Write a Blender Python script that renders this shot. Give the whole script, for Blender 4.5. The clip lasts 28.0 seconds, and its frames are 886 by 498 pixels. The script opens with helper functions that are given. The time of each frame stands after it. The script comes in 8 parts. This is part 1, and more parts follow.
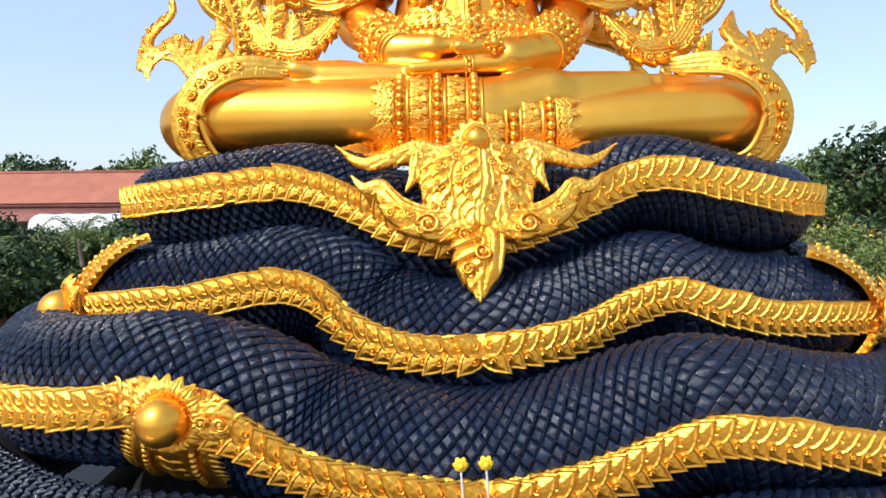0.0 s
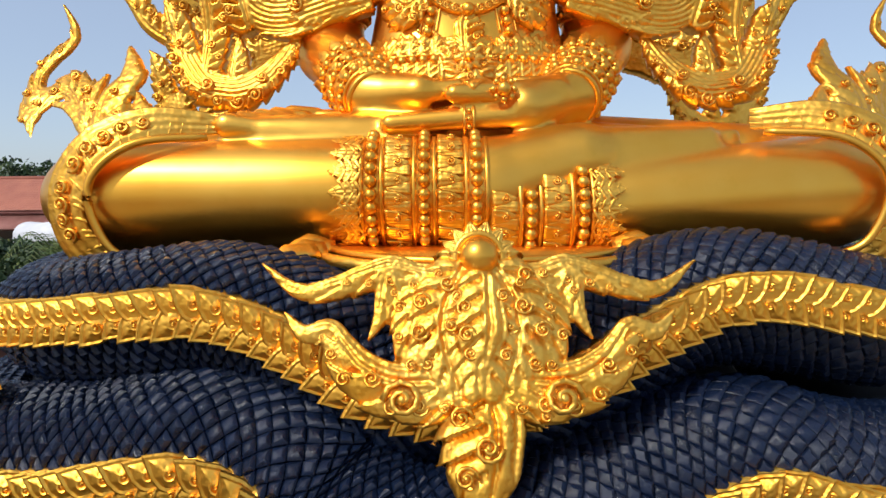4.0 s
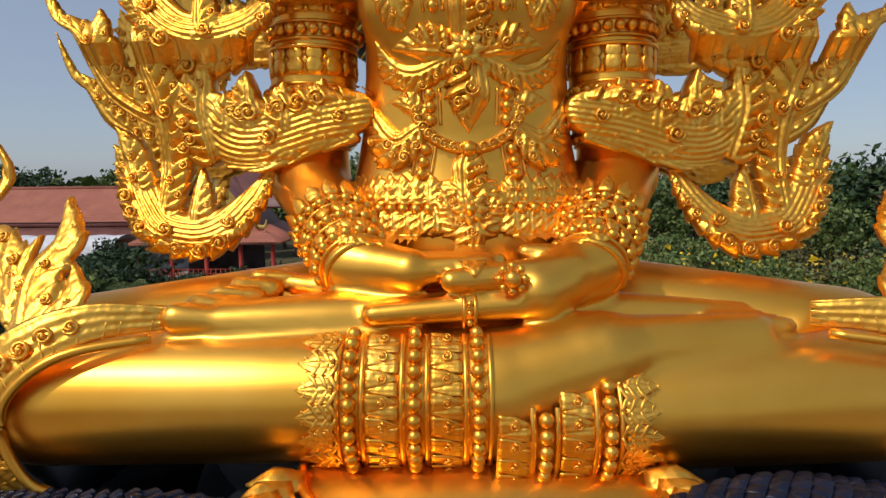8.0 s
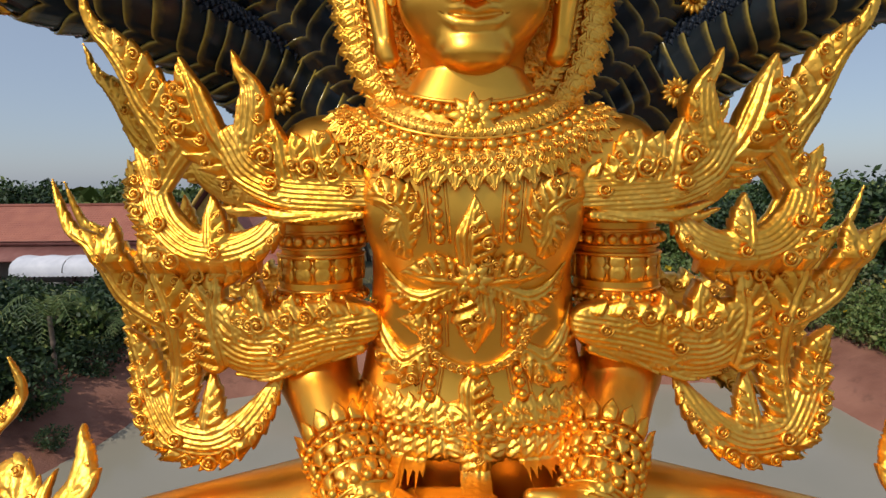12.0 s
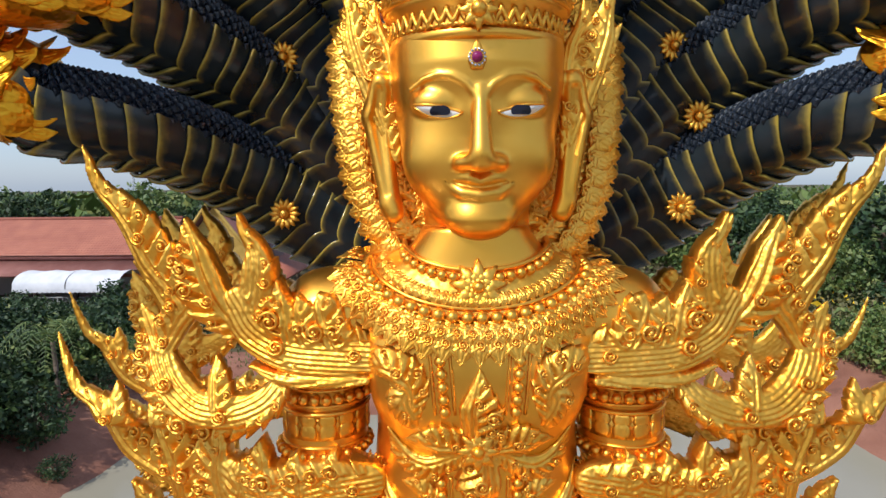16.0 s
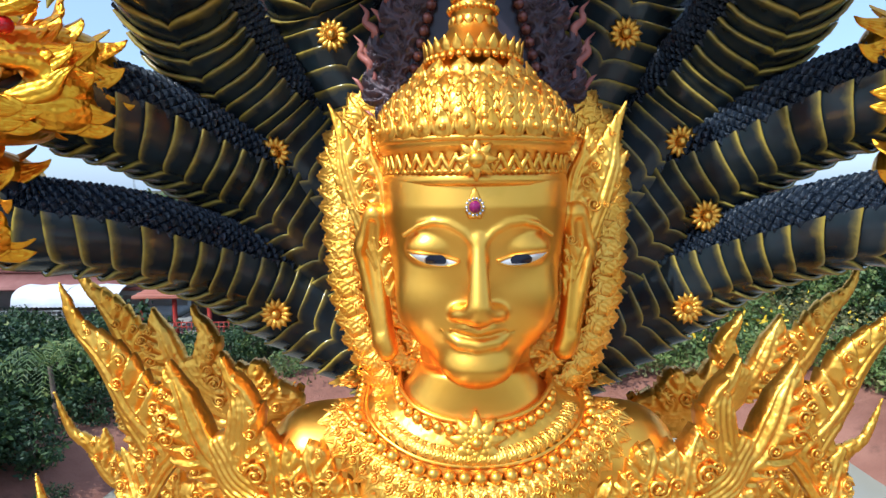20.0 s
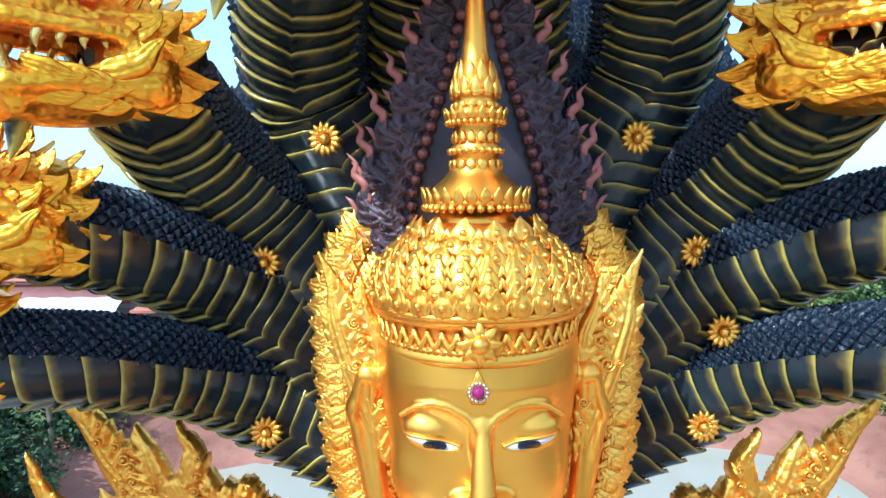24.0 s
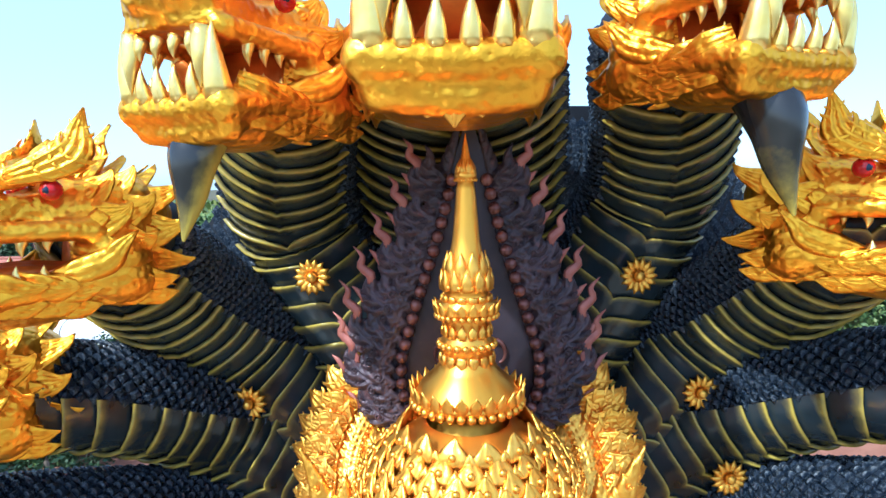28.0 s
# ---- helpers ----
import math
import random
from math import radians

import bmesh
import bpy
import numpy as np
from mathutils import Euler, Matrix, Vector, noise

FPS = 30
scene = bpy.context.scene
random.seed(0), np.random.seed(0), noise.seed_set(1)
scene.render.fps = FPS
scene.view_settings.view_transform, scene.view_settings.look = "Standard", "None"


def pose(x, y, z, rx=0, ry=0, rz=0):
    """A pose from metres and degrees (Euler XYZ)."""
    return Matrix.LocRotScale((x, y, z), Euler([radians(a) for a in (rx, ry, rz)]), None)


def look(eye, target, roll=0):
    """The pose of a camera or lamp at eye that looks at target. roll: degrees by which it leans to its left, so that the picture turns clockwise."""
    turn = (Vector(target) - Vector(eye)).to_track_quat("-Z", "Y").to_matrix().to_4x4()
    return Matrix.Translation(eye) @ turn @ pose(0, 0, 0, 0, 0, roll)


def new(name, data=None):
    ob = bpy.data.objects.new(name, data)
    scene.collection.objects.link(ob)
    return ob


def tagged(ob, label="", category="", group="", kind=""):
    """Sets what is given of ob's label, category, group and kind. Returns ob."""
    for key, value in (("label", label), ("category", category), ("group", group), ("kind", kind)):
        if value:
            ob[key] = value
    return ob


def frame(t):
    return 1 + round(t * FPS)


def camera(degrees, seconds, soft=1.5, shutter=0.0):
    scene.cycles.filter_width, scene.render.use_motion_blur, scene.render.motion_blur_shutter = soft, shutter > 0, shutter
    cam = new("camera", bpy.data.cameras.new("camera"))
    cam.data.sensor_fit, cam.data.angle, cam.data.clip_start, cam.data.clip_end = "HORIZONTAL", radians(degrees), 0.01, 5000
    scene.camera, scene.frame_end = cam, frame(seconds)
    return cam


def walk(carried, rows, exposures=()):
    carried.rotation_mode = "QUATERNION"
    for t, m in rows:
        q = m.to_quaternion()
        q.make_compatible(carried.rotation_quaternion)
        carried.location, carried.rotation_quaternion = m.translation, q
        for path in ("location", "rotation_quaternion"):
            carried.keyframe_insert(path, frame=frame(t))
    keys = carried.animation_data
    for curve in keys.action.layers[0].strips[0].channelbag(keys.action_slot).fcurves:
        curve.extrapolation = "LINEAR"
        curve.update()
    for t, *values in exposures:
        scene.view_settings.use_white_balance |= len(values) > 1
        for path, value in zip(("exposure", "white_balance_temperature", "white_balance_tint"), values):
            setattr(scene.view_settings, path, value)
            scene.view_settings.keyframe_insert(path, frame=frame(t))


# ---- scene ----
cam = camera(74.0, 28.0)
METRES, EYE, TILT, LEAN, TURN = 12.0, 7.8, -5.5, 0.6, 0.0
ROWS = [
    (0.0, 0.0, 0.0, 0.0, 0.0, 0.0, 0.0),
    (0.5, 0.0014, 0.0284, 0.0092, 0.02, -0.04, -0.0),
    (1.0, 0.0028, 0.0588, 0.0197, 0.05, -0.09, -0.01),
    (1.5, 0.0041, 0.0824, 0.0287, 0.05, -0.12, -0.01),
    (2.0, 0.0057, 0.106, 0.0397, 0.06, -0.15, -0.01),
    (2.5, 0.0067, 0.1239, 0.0517, 0.07, -0.17, -0.02),
    (3.0, 0.0076, 0.1419, 0.0666, 0.1, -0.18, -0.02),
    (3.5, 0.008, 0.1557, 0.0801, 0.1, -0.2, -0.04),
    (5.5, 0.0112, 0.2026, 0.1416, 0.18, -0.41, -0.06),
    (6.0, 0.0108, 0.2122, 0.1581, 0.2, -0.42, -0.06),
    (6.5, 0.0108, 0.2204, 0.1738, 0.25, -0.46, -0.05),
    (7.0, 0.0113, 0.2294, 0.1928, 0.25, -0.52, -0.06),
    (7.5, 0.0123, 0.2368, 0.2092, 0.27, -0.56, -0.08),
    (8.0, 0.0126, 0.2445, 0.2283, 0.28, -0.57, -0.08),
    (8.5, 0.0128, 0.2498, 0.2455, 0.29, -0.62, -0.08),
    (9.0, 0.0121, 0.2515, 0.2658, 0.29, -0.63, -0.09),
    (9.5, 0.0111, 0.2503, 0.2855, 0.32, -0.67, -0.1),
    (10.0, 0.0081, 0.2485, 0.3083, 0.31, -0.62, -0.1),
    (10.5, 0.0069, 0.2469, 0.3291, 0.35, -0.63, -0.12),
    (11.0, 0.0067, 0.2446, 0.3522, 0.34, -0.67, -0.12),
    (11.5, 0.0066, 0.2425, 0.3722, 0.25, -0.76, -0.13),
    (12.0, 0.0074, 0.2402, 0.3925, 0.29, -0.68, -0.13),
    (12.5, 0.0076, 0.2387, 0.4116, 0.3, -0.67, -0.15),
    (13.0, 0.0082, 0.2373, 0.4336, 0.34, -0.62, -0.14),
    (13.5, 0.0077, 0.2362, 0.4533, 0.34, -0.63, -0.15),
    (15.5, 0.0051, 0.2382, 0.5012, 0.45, -0.71, -0.16),
    (16.0, 0.0047, 0.2405, 0.5158, 0.46, -0.73, -0.15),
    (16.5, 0.0053, 0.2427, 0.5283, 0.48, -0.73, -0.16),
    (17.0, 0.0057, 0.2452, 0.5429, 0.49, -0.77, -0.15),
    (17.5, 0.0059, 0.2479, 0.5554, 0.5, -0.76, -0.16),
    (18.0, 0.0062, 0.251, 0.5694, 0.5, -0.75, -0.17),
    (18.5, 0.0068, 0.254, 0.5813, 0.53, -0.74, -0.15),
    (19.0, 0.0078, 0.2576, 0.5955, 0.55, -0.74, -0.15),
    (19.5, 0.0078, 0.261, 0.6068, 0.55, -0.73, -0.14),
    (20.0, 0.0078, 0.2653, 0.6207, 0.56, -0.72, -0.13),
    (20.5, 0.0079, 0.2694, 0.6333, 0.52, -0.74, -0.14),
    (21.0, 0.0081, 0.274, 0.6477, 0.56, -0.76, -0.15),
    (21.5, 0.0068, 0.2783, 0.6598, 0.56, -0.71, -0.14),
    (23.5, 0.0073, 0.2973, 0.7181, 0.6, -0.89, -0.09),
    (24.0, 0.0075, 0.3025, 0.7336, 0.61, -0.92, -0.09),
    (24.5, 0.0077, 0.3067, 0.7476, 0.62, -0.93, -0.07),
    (25.0, 0.008, 0.3116, 0.7631, 0.66, -0.94, -0.06),
    (25.5, 0.0079, 0.3153, 0.7772, 0.63, -0.93, -0.05),
    (26.0, 0.0094, 0.3192, 0.7947, 0.63, -0.95, -0.05),
    (26.5, 0.0115, 0.3223, 0.8094, 0.65, -0.94, -0.03),
    (27.0, 0.0135, 0.326, 0.827, 0.65, -0.91, -0.01),
    (27.5, 0.0141, 0.3282, 0.8431, 0.66, -0.88, 0.0),
    (28.0, 0.0146, 0.3286, 0.862, 0.66, -0.87, 0.03),
]
walk(cam, [(t, pose(-0.35, -9.3, EYE, TILT, LEAN, TURN) @ pose(METRES * x, METRES * y, METRES * z, 90 + pitch, roll, yaw)) for t, x, y, z, yaw, pitch, roll in ROWS],
     exposures=[(0.0, 0.55, 6250, 8), (1.0, 0.3, 6250, 8), (2.5, 0.15, 6250, 8), (6.0, -0.2, 6450, 10), (9.5, -0.52, 6450, 10), (13.5, -0.2, 6350, 10), (18.0, 0.36, 5650, 6), (21.5, 0.72, 5100, 2), (25.0, 1.16, 4750, -2), (28.0, 1.12, 4950, 0)])

# ---- sky and sun ----
SUN_DIR = Vector((-0.52, -0.55, 0.80)).normalized()
world = bpy.data.worlds.new("hazy_sky")
scene.world = world
world.use_nodes = True
wn = world.node_tree
sky = wn.nodes.new("ShaderNodeTexSky")
sky.sky_type, sky.sun_disc = "NISHITA", False
sky.sun_elevation = math.asin(SUN_DIR.z)
sky.sun_rotation = math.atan2(SUN_DIR.x, SUN_DIR.y)
sky.air_density, sky.dust_density, sky.ozone_density = 1.0, 1.2, 2.0
haze = wn.nodes.new("ShaderNodeMix")
haze.data_type = "RGBA"
haze.inputs[0].default_value = 0.55
haze.inputs[7].default_value = (3.3, 3.75, 4.7, 1.0)
wn.links.new(sky.outputs[0], haze.inputs[6])
wn.links.new(haze.outputs[2], wn.nodes["Background"].inputs[0])
wn.nodes["Background"].inputs[1].default_value = 0.15
sun = new("sun", bpy.data.lights.new("sun", "SUN"))
sun.data.energy, sun.data.angle, sun.data.color = 3.2, radians(1.0), (1.0, 0.93, 0.82)
sun.matrix_world = look(SUN_DIR * 60, (0, 0, 0))


# ---- materials ----
def mat_base(name, rough, metal=0.0):
    m = bpy.data.materials.new(name)
    m.use_nodes = True
    nt = m.node_tree
    b = nt.nodes["Principled BSDF"]
    b.inputs["Roughness"].default_value = rough
    b.inputs["Metallic"].default_value = metal
    return m, nt, b


def noise_node(nt, scale, detail=4.0, rough=0.55, coord="Object", kind="NOISE"):
    tc = nt.nodes.new("ShaderNodeTexCoord")
    n = nt.nodes.new("ShaderNodeTexNoise" if kind == "NOISE" else "ShaderNodeTexVoronoi")
    n.inputs["Scale"].default_value = scale
    if kind == "NOISE":
        n.inputs["Detail"].default_value, n.inputs["Roughness"].default_value = detail, rough
    nt.links.new(tc.outputs[coord], n.inputs["Vector"])
    return n


def ramp(nt, src, stops):
    r = nt.nodes.new("ShaderNodeValToRGB")
    while len(r.color_ramp.elements) < len(stops):
        r.color_ramp.elements.new(0.5)
    for e, (p, c) in zip(r.color_ramp.elements, stops):
        e.position, e.color = p, (*c, 1.0)
    nt.links.new(src, r.inputs[0])
    return r.outputs[0]


def mix(nt, a, b, fac, mode="MIX"):
    m = nt.nodes.new("ShaderNodeMix")
    m.data_type, m.blend_type = "RGBA", mode
    for sock, val in ((m.inputs[0], fac), (m.inputs[6], a), (m.inputs[7], b)):
        if isinstance(val, (int, float)):
            sock.default_value = val
        elif isinstance(val, tuple):
            sock.default_value = (*val, 1.0)
        else:
            nt.links.new(val, sock)
    return m.outputs[2]


def bump(nt, bsdf, src, strength, dist=0.02, under=None):
    bp = nt.nodes.new("ShaderNodeBump")
    bp.inputs["Strength"].default_value, bp.inputs["Distance"].default_value = strength, dist
    nt.links.new(src, bp.inputs["Height"])
    if under:
        nt.links.new(under, bp.inputs["Normal"])
    nt.links.new(bp.outputs[0], bsdf.inputs["Normal"])
    return bp.outputs[0]


def rough_from(nt, bsdf, src, lo, hi):
    mr = nt.nodes.new("ShaderNodeMapRange")
    mr.inputs["To Min"].default_value, mr.inputs["To Max"].default_value = lo, hi
    nt.links.new(src, mr.inputs["Value"])
    nt.links.new(mr.outputs[0], bsdf.inputs["Roughness"])


def surface(name, c1, c2, scale, rough=(0.5, 0.7), metal=0.0, fine=None, fine_strength=0.3, dist=0.01, c3=None, spot=0.9):
    """Two colours over a coarse noise, a third in spots, fine noise relief."""
    m, nt, b = mat_base(name, rough[0], metal)
    n = noise_node(nt, scale)
    col = ramp(nt, n.outputs["Fac"], [(0.35, c1), (0.65, c2)])
    if c3:
        n3 = noise_node(nt, scale * 3.7, 6.0, 0.7)
        f = ramp(nt, n3.outputs["Fac"], [(0.55, (0, 0, 0)), (0.75, (spot, spot, spot))])
        col = mix(nt, col, c3, f)
    nt.links.new(col, b.inputs["Base Color"])
    rough_from(nt, b, n.outputs["Fac"], *rough)
    if fine:
        nf = noise_node(nt, fine, 6.0, 0.65)
        bump(nt, b, nf.outputs["Fac"], fine_strength, dist)
    return m


GOLD_A, GOLD_B = (0.94, 0.43, 0.045), (0.98, 0.52, 0.08)
gold_skin = surface("gold_skin", GOLD_A, GOLD_B, 0.8, (0.30, 0.40), 1.0, fine=5.0, fine_strength=0.05, dist=0.02, c3=(0.86, 0.42, 0.04), spot=0.5)


def carved_gold(name, a, b2, hollow_shade, scale, strength, rough):
    m, nt, b = mat_base(name, 0.35, 1.0)
    n = noise_node(nt, 2.2)
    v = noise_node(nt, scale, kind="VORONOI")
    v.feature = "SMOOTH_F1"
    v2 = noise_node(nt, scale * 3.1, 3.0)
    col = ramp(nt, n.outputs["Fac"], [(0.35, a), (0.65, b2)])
    # shade between the carved cells, put into the gold as a darker brown
    col = mix(nt, col, hollow_shade, ramp(nt, v.outputs["Distance"], [(0.55, (0, 0, 0)), (0.95, (0.8, 0.8, 0.8))]))
    nt.links.new(col, b.inputs["Base Color"])
    rough_from(nt, b, n.outputs["Fac"], *rough)
    first = bump(nt, b, v.outputs["Distance"], strength, 0.04)
    bump(nt, b, v2.outputs["Fac"], strength * 0.6, 0.012, first)
    return m


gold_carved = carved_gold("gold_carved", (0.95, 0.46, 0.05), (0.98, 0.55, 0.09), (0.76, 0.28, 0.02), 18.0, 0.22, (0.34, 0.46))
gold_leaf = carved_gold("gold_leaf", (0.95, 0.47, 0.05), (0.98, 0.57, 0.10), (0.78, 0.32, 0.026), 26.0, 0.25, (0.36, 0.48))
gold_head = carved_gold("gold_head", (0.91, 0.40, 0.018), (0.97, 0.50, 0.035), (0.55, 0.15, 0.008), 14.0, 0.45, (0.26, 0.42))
ivory_gold = surface("ivory_gold", (0.95, 0.66, 0.16), (1.0, 0.76, 0.26), 6.0, (0.25, 0.35), 0.9)
mouth_paint = surface("mouth_paint", (0.55, 0.12, 0.01), (0.75, 0.22, 0.02), 5.0, (0.4, 0.55), 0.4)
eye_white = surface("eye_white", (0.75, 0.74, 0.72), (0.82, 0.81, 0.8), 9.0, (0.12, 0.2))
eye_dark = surface("eye_dark", (0.008, 0.012, 0.03), (0.015, 0.02, 0.05), 9.0, (0.08, 0.12))
eye_red = surface("eye_red", (0.45, 0.004, 0.006), (0.6, 0.01, 0.01), 9.0, (0.1, 0.18))
gem_ruby = surface("gem_ruby", (0.16, 0.006, 0.07), (0.3, 0.01, 0.12), 14.0, (0.05, 0.1))
silver_rim = surface("silver_rim", (0.7, 0.7, 0.72), (0.8, 0.8, 0.82), 20.0, (0.2, 0.3), 1.0)


def scale_material(name, deep, lit, worn_sheen, amount):
    """Glossy dark enamel: tone and gloss differ from scale to scale, with streaks of dusty wear and painted sheen."""
    m, nt, b = mat_base(name, 0.25)
    g = nt.nodes.new("ShaderNodeNewGeometry")
    n = noise_node(nt, 1.4, 3.0)
    fine = noise_node(nt, 34.0, 5.0, 0.7)
    col = mix(nt, deep, lit, ramp(nt, g.outputs["Random Per Island"], [(0.0, (0, 0, 0)), (1.0, (1, 1, 1))]))
    col = mix(nt, col, worn_sheen, ramp(nt, fine.outputs["Fac"], [(0.50, (0, 0, 0)), (0.72, (amount, amount, amount))]))
    nt.links.new(col, b.inputs["Base Color"])
    sc = nt.nodes.new("ShaderNodeMath")
    sc.operation = "MULTIPLY_ADD"
    nt.links.new(n.outputs["Fac"], sc.inputs[0])
    sc.inputs[1].default_value = 0.5
    nt.links.new(g.outputs["Random Per Island"], sc.inputs[2])
    rough_from(nt, b, sc.outputs[0], 0.10, 0.28)
    bump(nt, b, fine.outputs["Fac"], 0.55, 0.014)
    b.inputs["Specular IOR Level"].default_value = 0.34
    return m


scale_blue = scale_material("scale_blue", (0.0025, 0.006, 0.019), (0.005, 0.012, 0.037), (0.022, 0.027, 0.036), 0.5)
# neck and hood scales: the pale grey paints in sunlit sheen besides the wear
scale_worn_sheen = scale_material("scale_worn_sheen", (0.005, 0.010, 0.020), (0.016, 0.023, 0.038), (0.150, 0.172, 0.205), 0.85)
groove_dark = surface("groove_dark", (0.003, 0.004, 0.008), (0.006, 0.007, 0.012), 6.0, (0.5, 0.7))


def belly_material(name="belly_plate_paint", lo=(0.006, 0.010, 0.015), hi=(0.030, 0.044, 0.056)):
    m, nt, b = mat_base(name, 0.3)
    at = nt.nodes.new("ShaderNodeAttribute")
    at.attribute_name = "gilt"
    n = noise_node(nt, 6.0, 5.0)
    n2 = noise_node(nt, 1.6, 3.0)
    dark = ramp(nt, n2.outputs["Fac"], [(0.3, lo), (0.7, hi)])
    sub = nt.nodes.new("ShaderNodeMath")
    sub.operation = "MULTIPLY_ADD"
    nt.links.new(n.outputs["Fac"], sub.inputs[0])
    sub.inputs[1].default_value = 0.34
    nt.links.new(at.outputs["Fac"], sub.inputs[2])
    f = ramp(nt, sub.outputs[0], [(0.34, (0, 0, 0)), (0.50, (0.22, 0.22, 0.22)), (0.70, (0.9, 0.9, 0.9))])
    nt.links.new(mix(nt, dark, (0.50, 0.36, 0.05), f), b.inputs["Base Color"])
    rough_from(nt, b, n.outputs["Fac"], 0.10, 0.30)
    return m


belly_paint = belly_material()
horn_paint = belly_material("horn_paint", (0.010, 0.010, 0.012), (0.028, 0.027, 0.026))
halo_paint = surface("halo_paint", (0.042, 0.028, 0.036), (0.092, 0.058, 0.068), 3.0, (0.3, 0.45), 0.25, fine=22.0, fine_strength=0.5, dist=0.02, c3=(0.20, 0.06, 0.05), spot=0.7)
halo_panel = surface("halo_panel", (0.030, 0.024, 0.034), (0.055, 0.042, 0.055), 2.0, (0.25, 0.4), 0.3, fine=9.0, fine_strength=0.15, c3=(0.09, 0.05, 0.05), spot=0.5)
halo_bead = surface("halo_bead", (0.12, 0.045, 0.040), (0.22, 0.09, 0.075), 8.0, (0.2, 0.3), 0.5)
halo_tip = surface("halo_tip", (0.30, 0.09, 0.07), (0.42, 0.15, 0.11), 8.0, (0.35, 0.5), 0.2)

clay = surface("clay", (0.20, 0.075, 0.045), (0.34, 0.15, 0.095), 0.25, (0.85, 0.95), fine=3.0, fine_strength=0.6, dist=0.15, c3=(0.12, 0.05, 0.03), spot=0.8)
grass_soil = surface("grass_soil", (0.05, 0.055, 0.018), (0.14, 0.10, 0.05), 0.12, (0.9, 1.0), fine=2.0, fine_strength=0.5, dist=0.1, c3=(0.07, 0.09, 0.02), spot=0.9)
roof_red = surface("roof_red", (0.34, 0.10, 0.06), (0.42, 0.14, 0.085), 0.6, (0.55, 0.7), fine=9.0, fine_strength=0.2)
roof_dark = surface("roof_dark", (0.13, 0.05, 0.045), (0.2, 0.08, 0.07), 0.6, (0.45, 0.6), fine=9.0, fine_strength=0.2)
gable_gold = surface("gable_gold", (0.45, 0.28, 0.05), (0.6, 0.4, 0.1), 1.5, (0.4, 0.6), 0.2)
wall_pale = surface("wall_pale", (0.5, 0.42, 0.36), (0.6, 0.5, 0.43), 0.5, (0.7, 0.85), fine=20.0, fine_strength=0.1)
fascia_red = surface("fascia_red", (0.34, 0.13, 0.10), (0.42, 0.18, 0.14), 0.8, (0.6, 0.75), fine=14.0, fine_strength=0.15)
column_red = surface("column_red", (0.38, 0.03, 0.02), (0.48, 0.05, 0.03), 1.0, (0.45, 0.6))
# dark wood, with the shade under the roofs put into its colour
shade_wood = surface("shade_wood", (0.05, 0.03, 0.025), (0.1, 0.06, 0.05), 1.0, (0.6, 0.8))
canvas = surface("canvas", (0.62, 0.62, 0.66), (0.78, 0.77, 0.8), 0.7, (0.6, 0.75), fine=6.0, fine_strength=0.15)
concrete = surface("concrete", (0.30, 0.28, 0.26), (0.42, 0.40, 0.37), 0.6, (0.8, 0.9), fine=14.0, fine_strength=0.25)
metal_grey = surface("metal_grey", (0.28, 0.29, 0.30), (0.4, 0.41, 0.42), 2.0, (0.4, 0.55), 0.6)
bark = surface("bark", (0.10, 0.07, 0.05), (0.19, 0.14, 0.10), 2.0, (0.85, 0.95), fine=12.0, fine_strength=0.5)
petal_yellow = surface("petal_yellow", (0.75, 0.45, 0.01), (0.85, 0.58, 0.03), 8.0, (0.5, 0.6))


def foliage(name, a, b2, c):
    m, nt, b = mat_base(name, 0.6)
    g = nt.nodes.new("ShaderNodeNewGeometry")
    n = noise_node(nt, 0.22, 2.0)
    col = ramp(nt, g.outputs["Random Per Island"], [(0.0, a), (0.55, b2), (1.0, c)])
    col = mix(nt, col, ramp(nt, n.outputs["Fac"], [(0.3, (0.55, 0.6, 0.5)), (0.7, (1.15, 1.1, 0.95))]), 1.0, "MULTIPLY")
    nt.links.new(col, b.inputs["Base Color"])
    b.inputs["Subsurface Weight"].default_value = 0.0
    return m


leaf_dark = foliage("leaf_dark", (0.018, 0.045, 0.016), (0.035, 0.075, 0.022), (0.07, 0.11, 0.03))
leaf_mid = foliage("leaf_mid", (0.065, 0.12, 0.025), (0.13, 0.19, 0.045), (0.24, 0.26, 0.08))
leaf_dry = foliage("leaf_dry", (0.10, 0.11, 0.04), (0.17, 0.16, 0.06), (0.27, 0.23, 0.11))


def water_material():
    m, nt, b = mat_base("pond_water", 0.06)
    n = noise_node(nt, 0.08, 3.0)
    nt.links.new(ramp(nt, n.outputs["Fac"], [(0.3, (0.30, 0.27, 0.20)), (0.7, (0.38, 0.33, 0.25))]), b.inputs["Base Color"])
    n2 = noise_node(nt, 1.5, 3.0)
    bump(nt, b, n2.outputs["Fac"], 0.05, 0.05)
    b.inputs["Roughness"].default_value = 0.12
    b.inputs["IOR"].default_value = 1.33
    return m


pond_water = water_material()


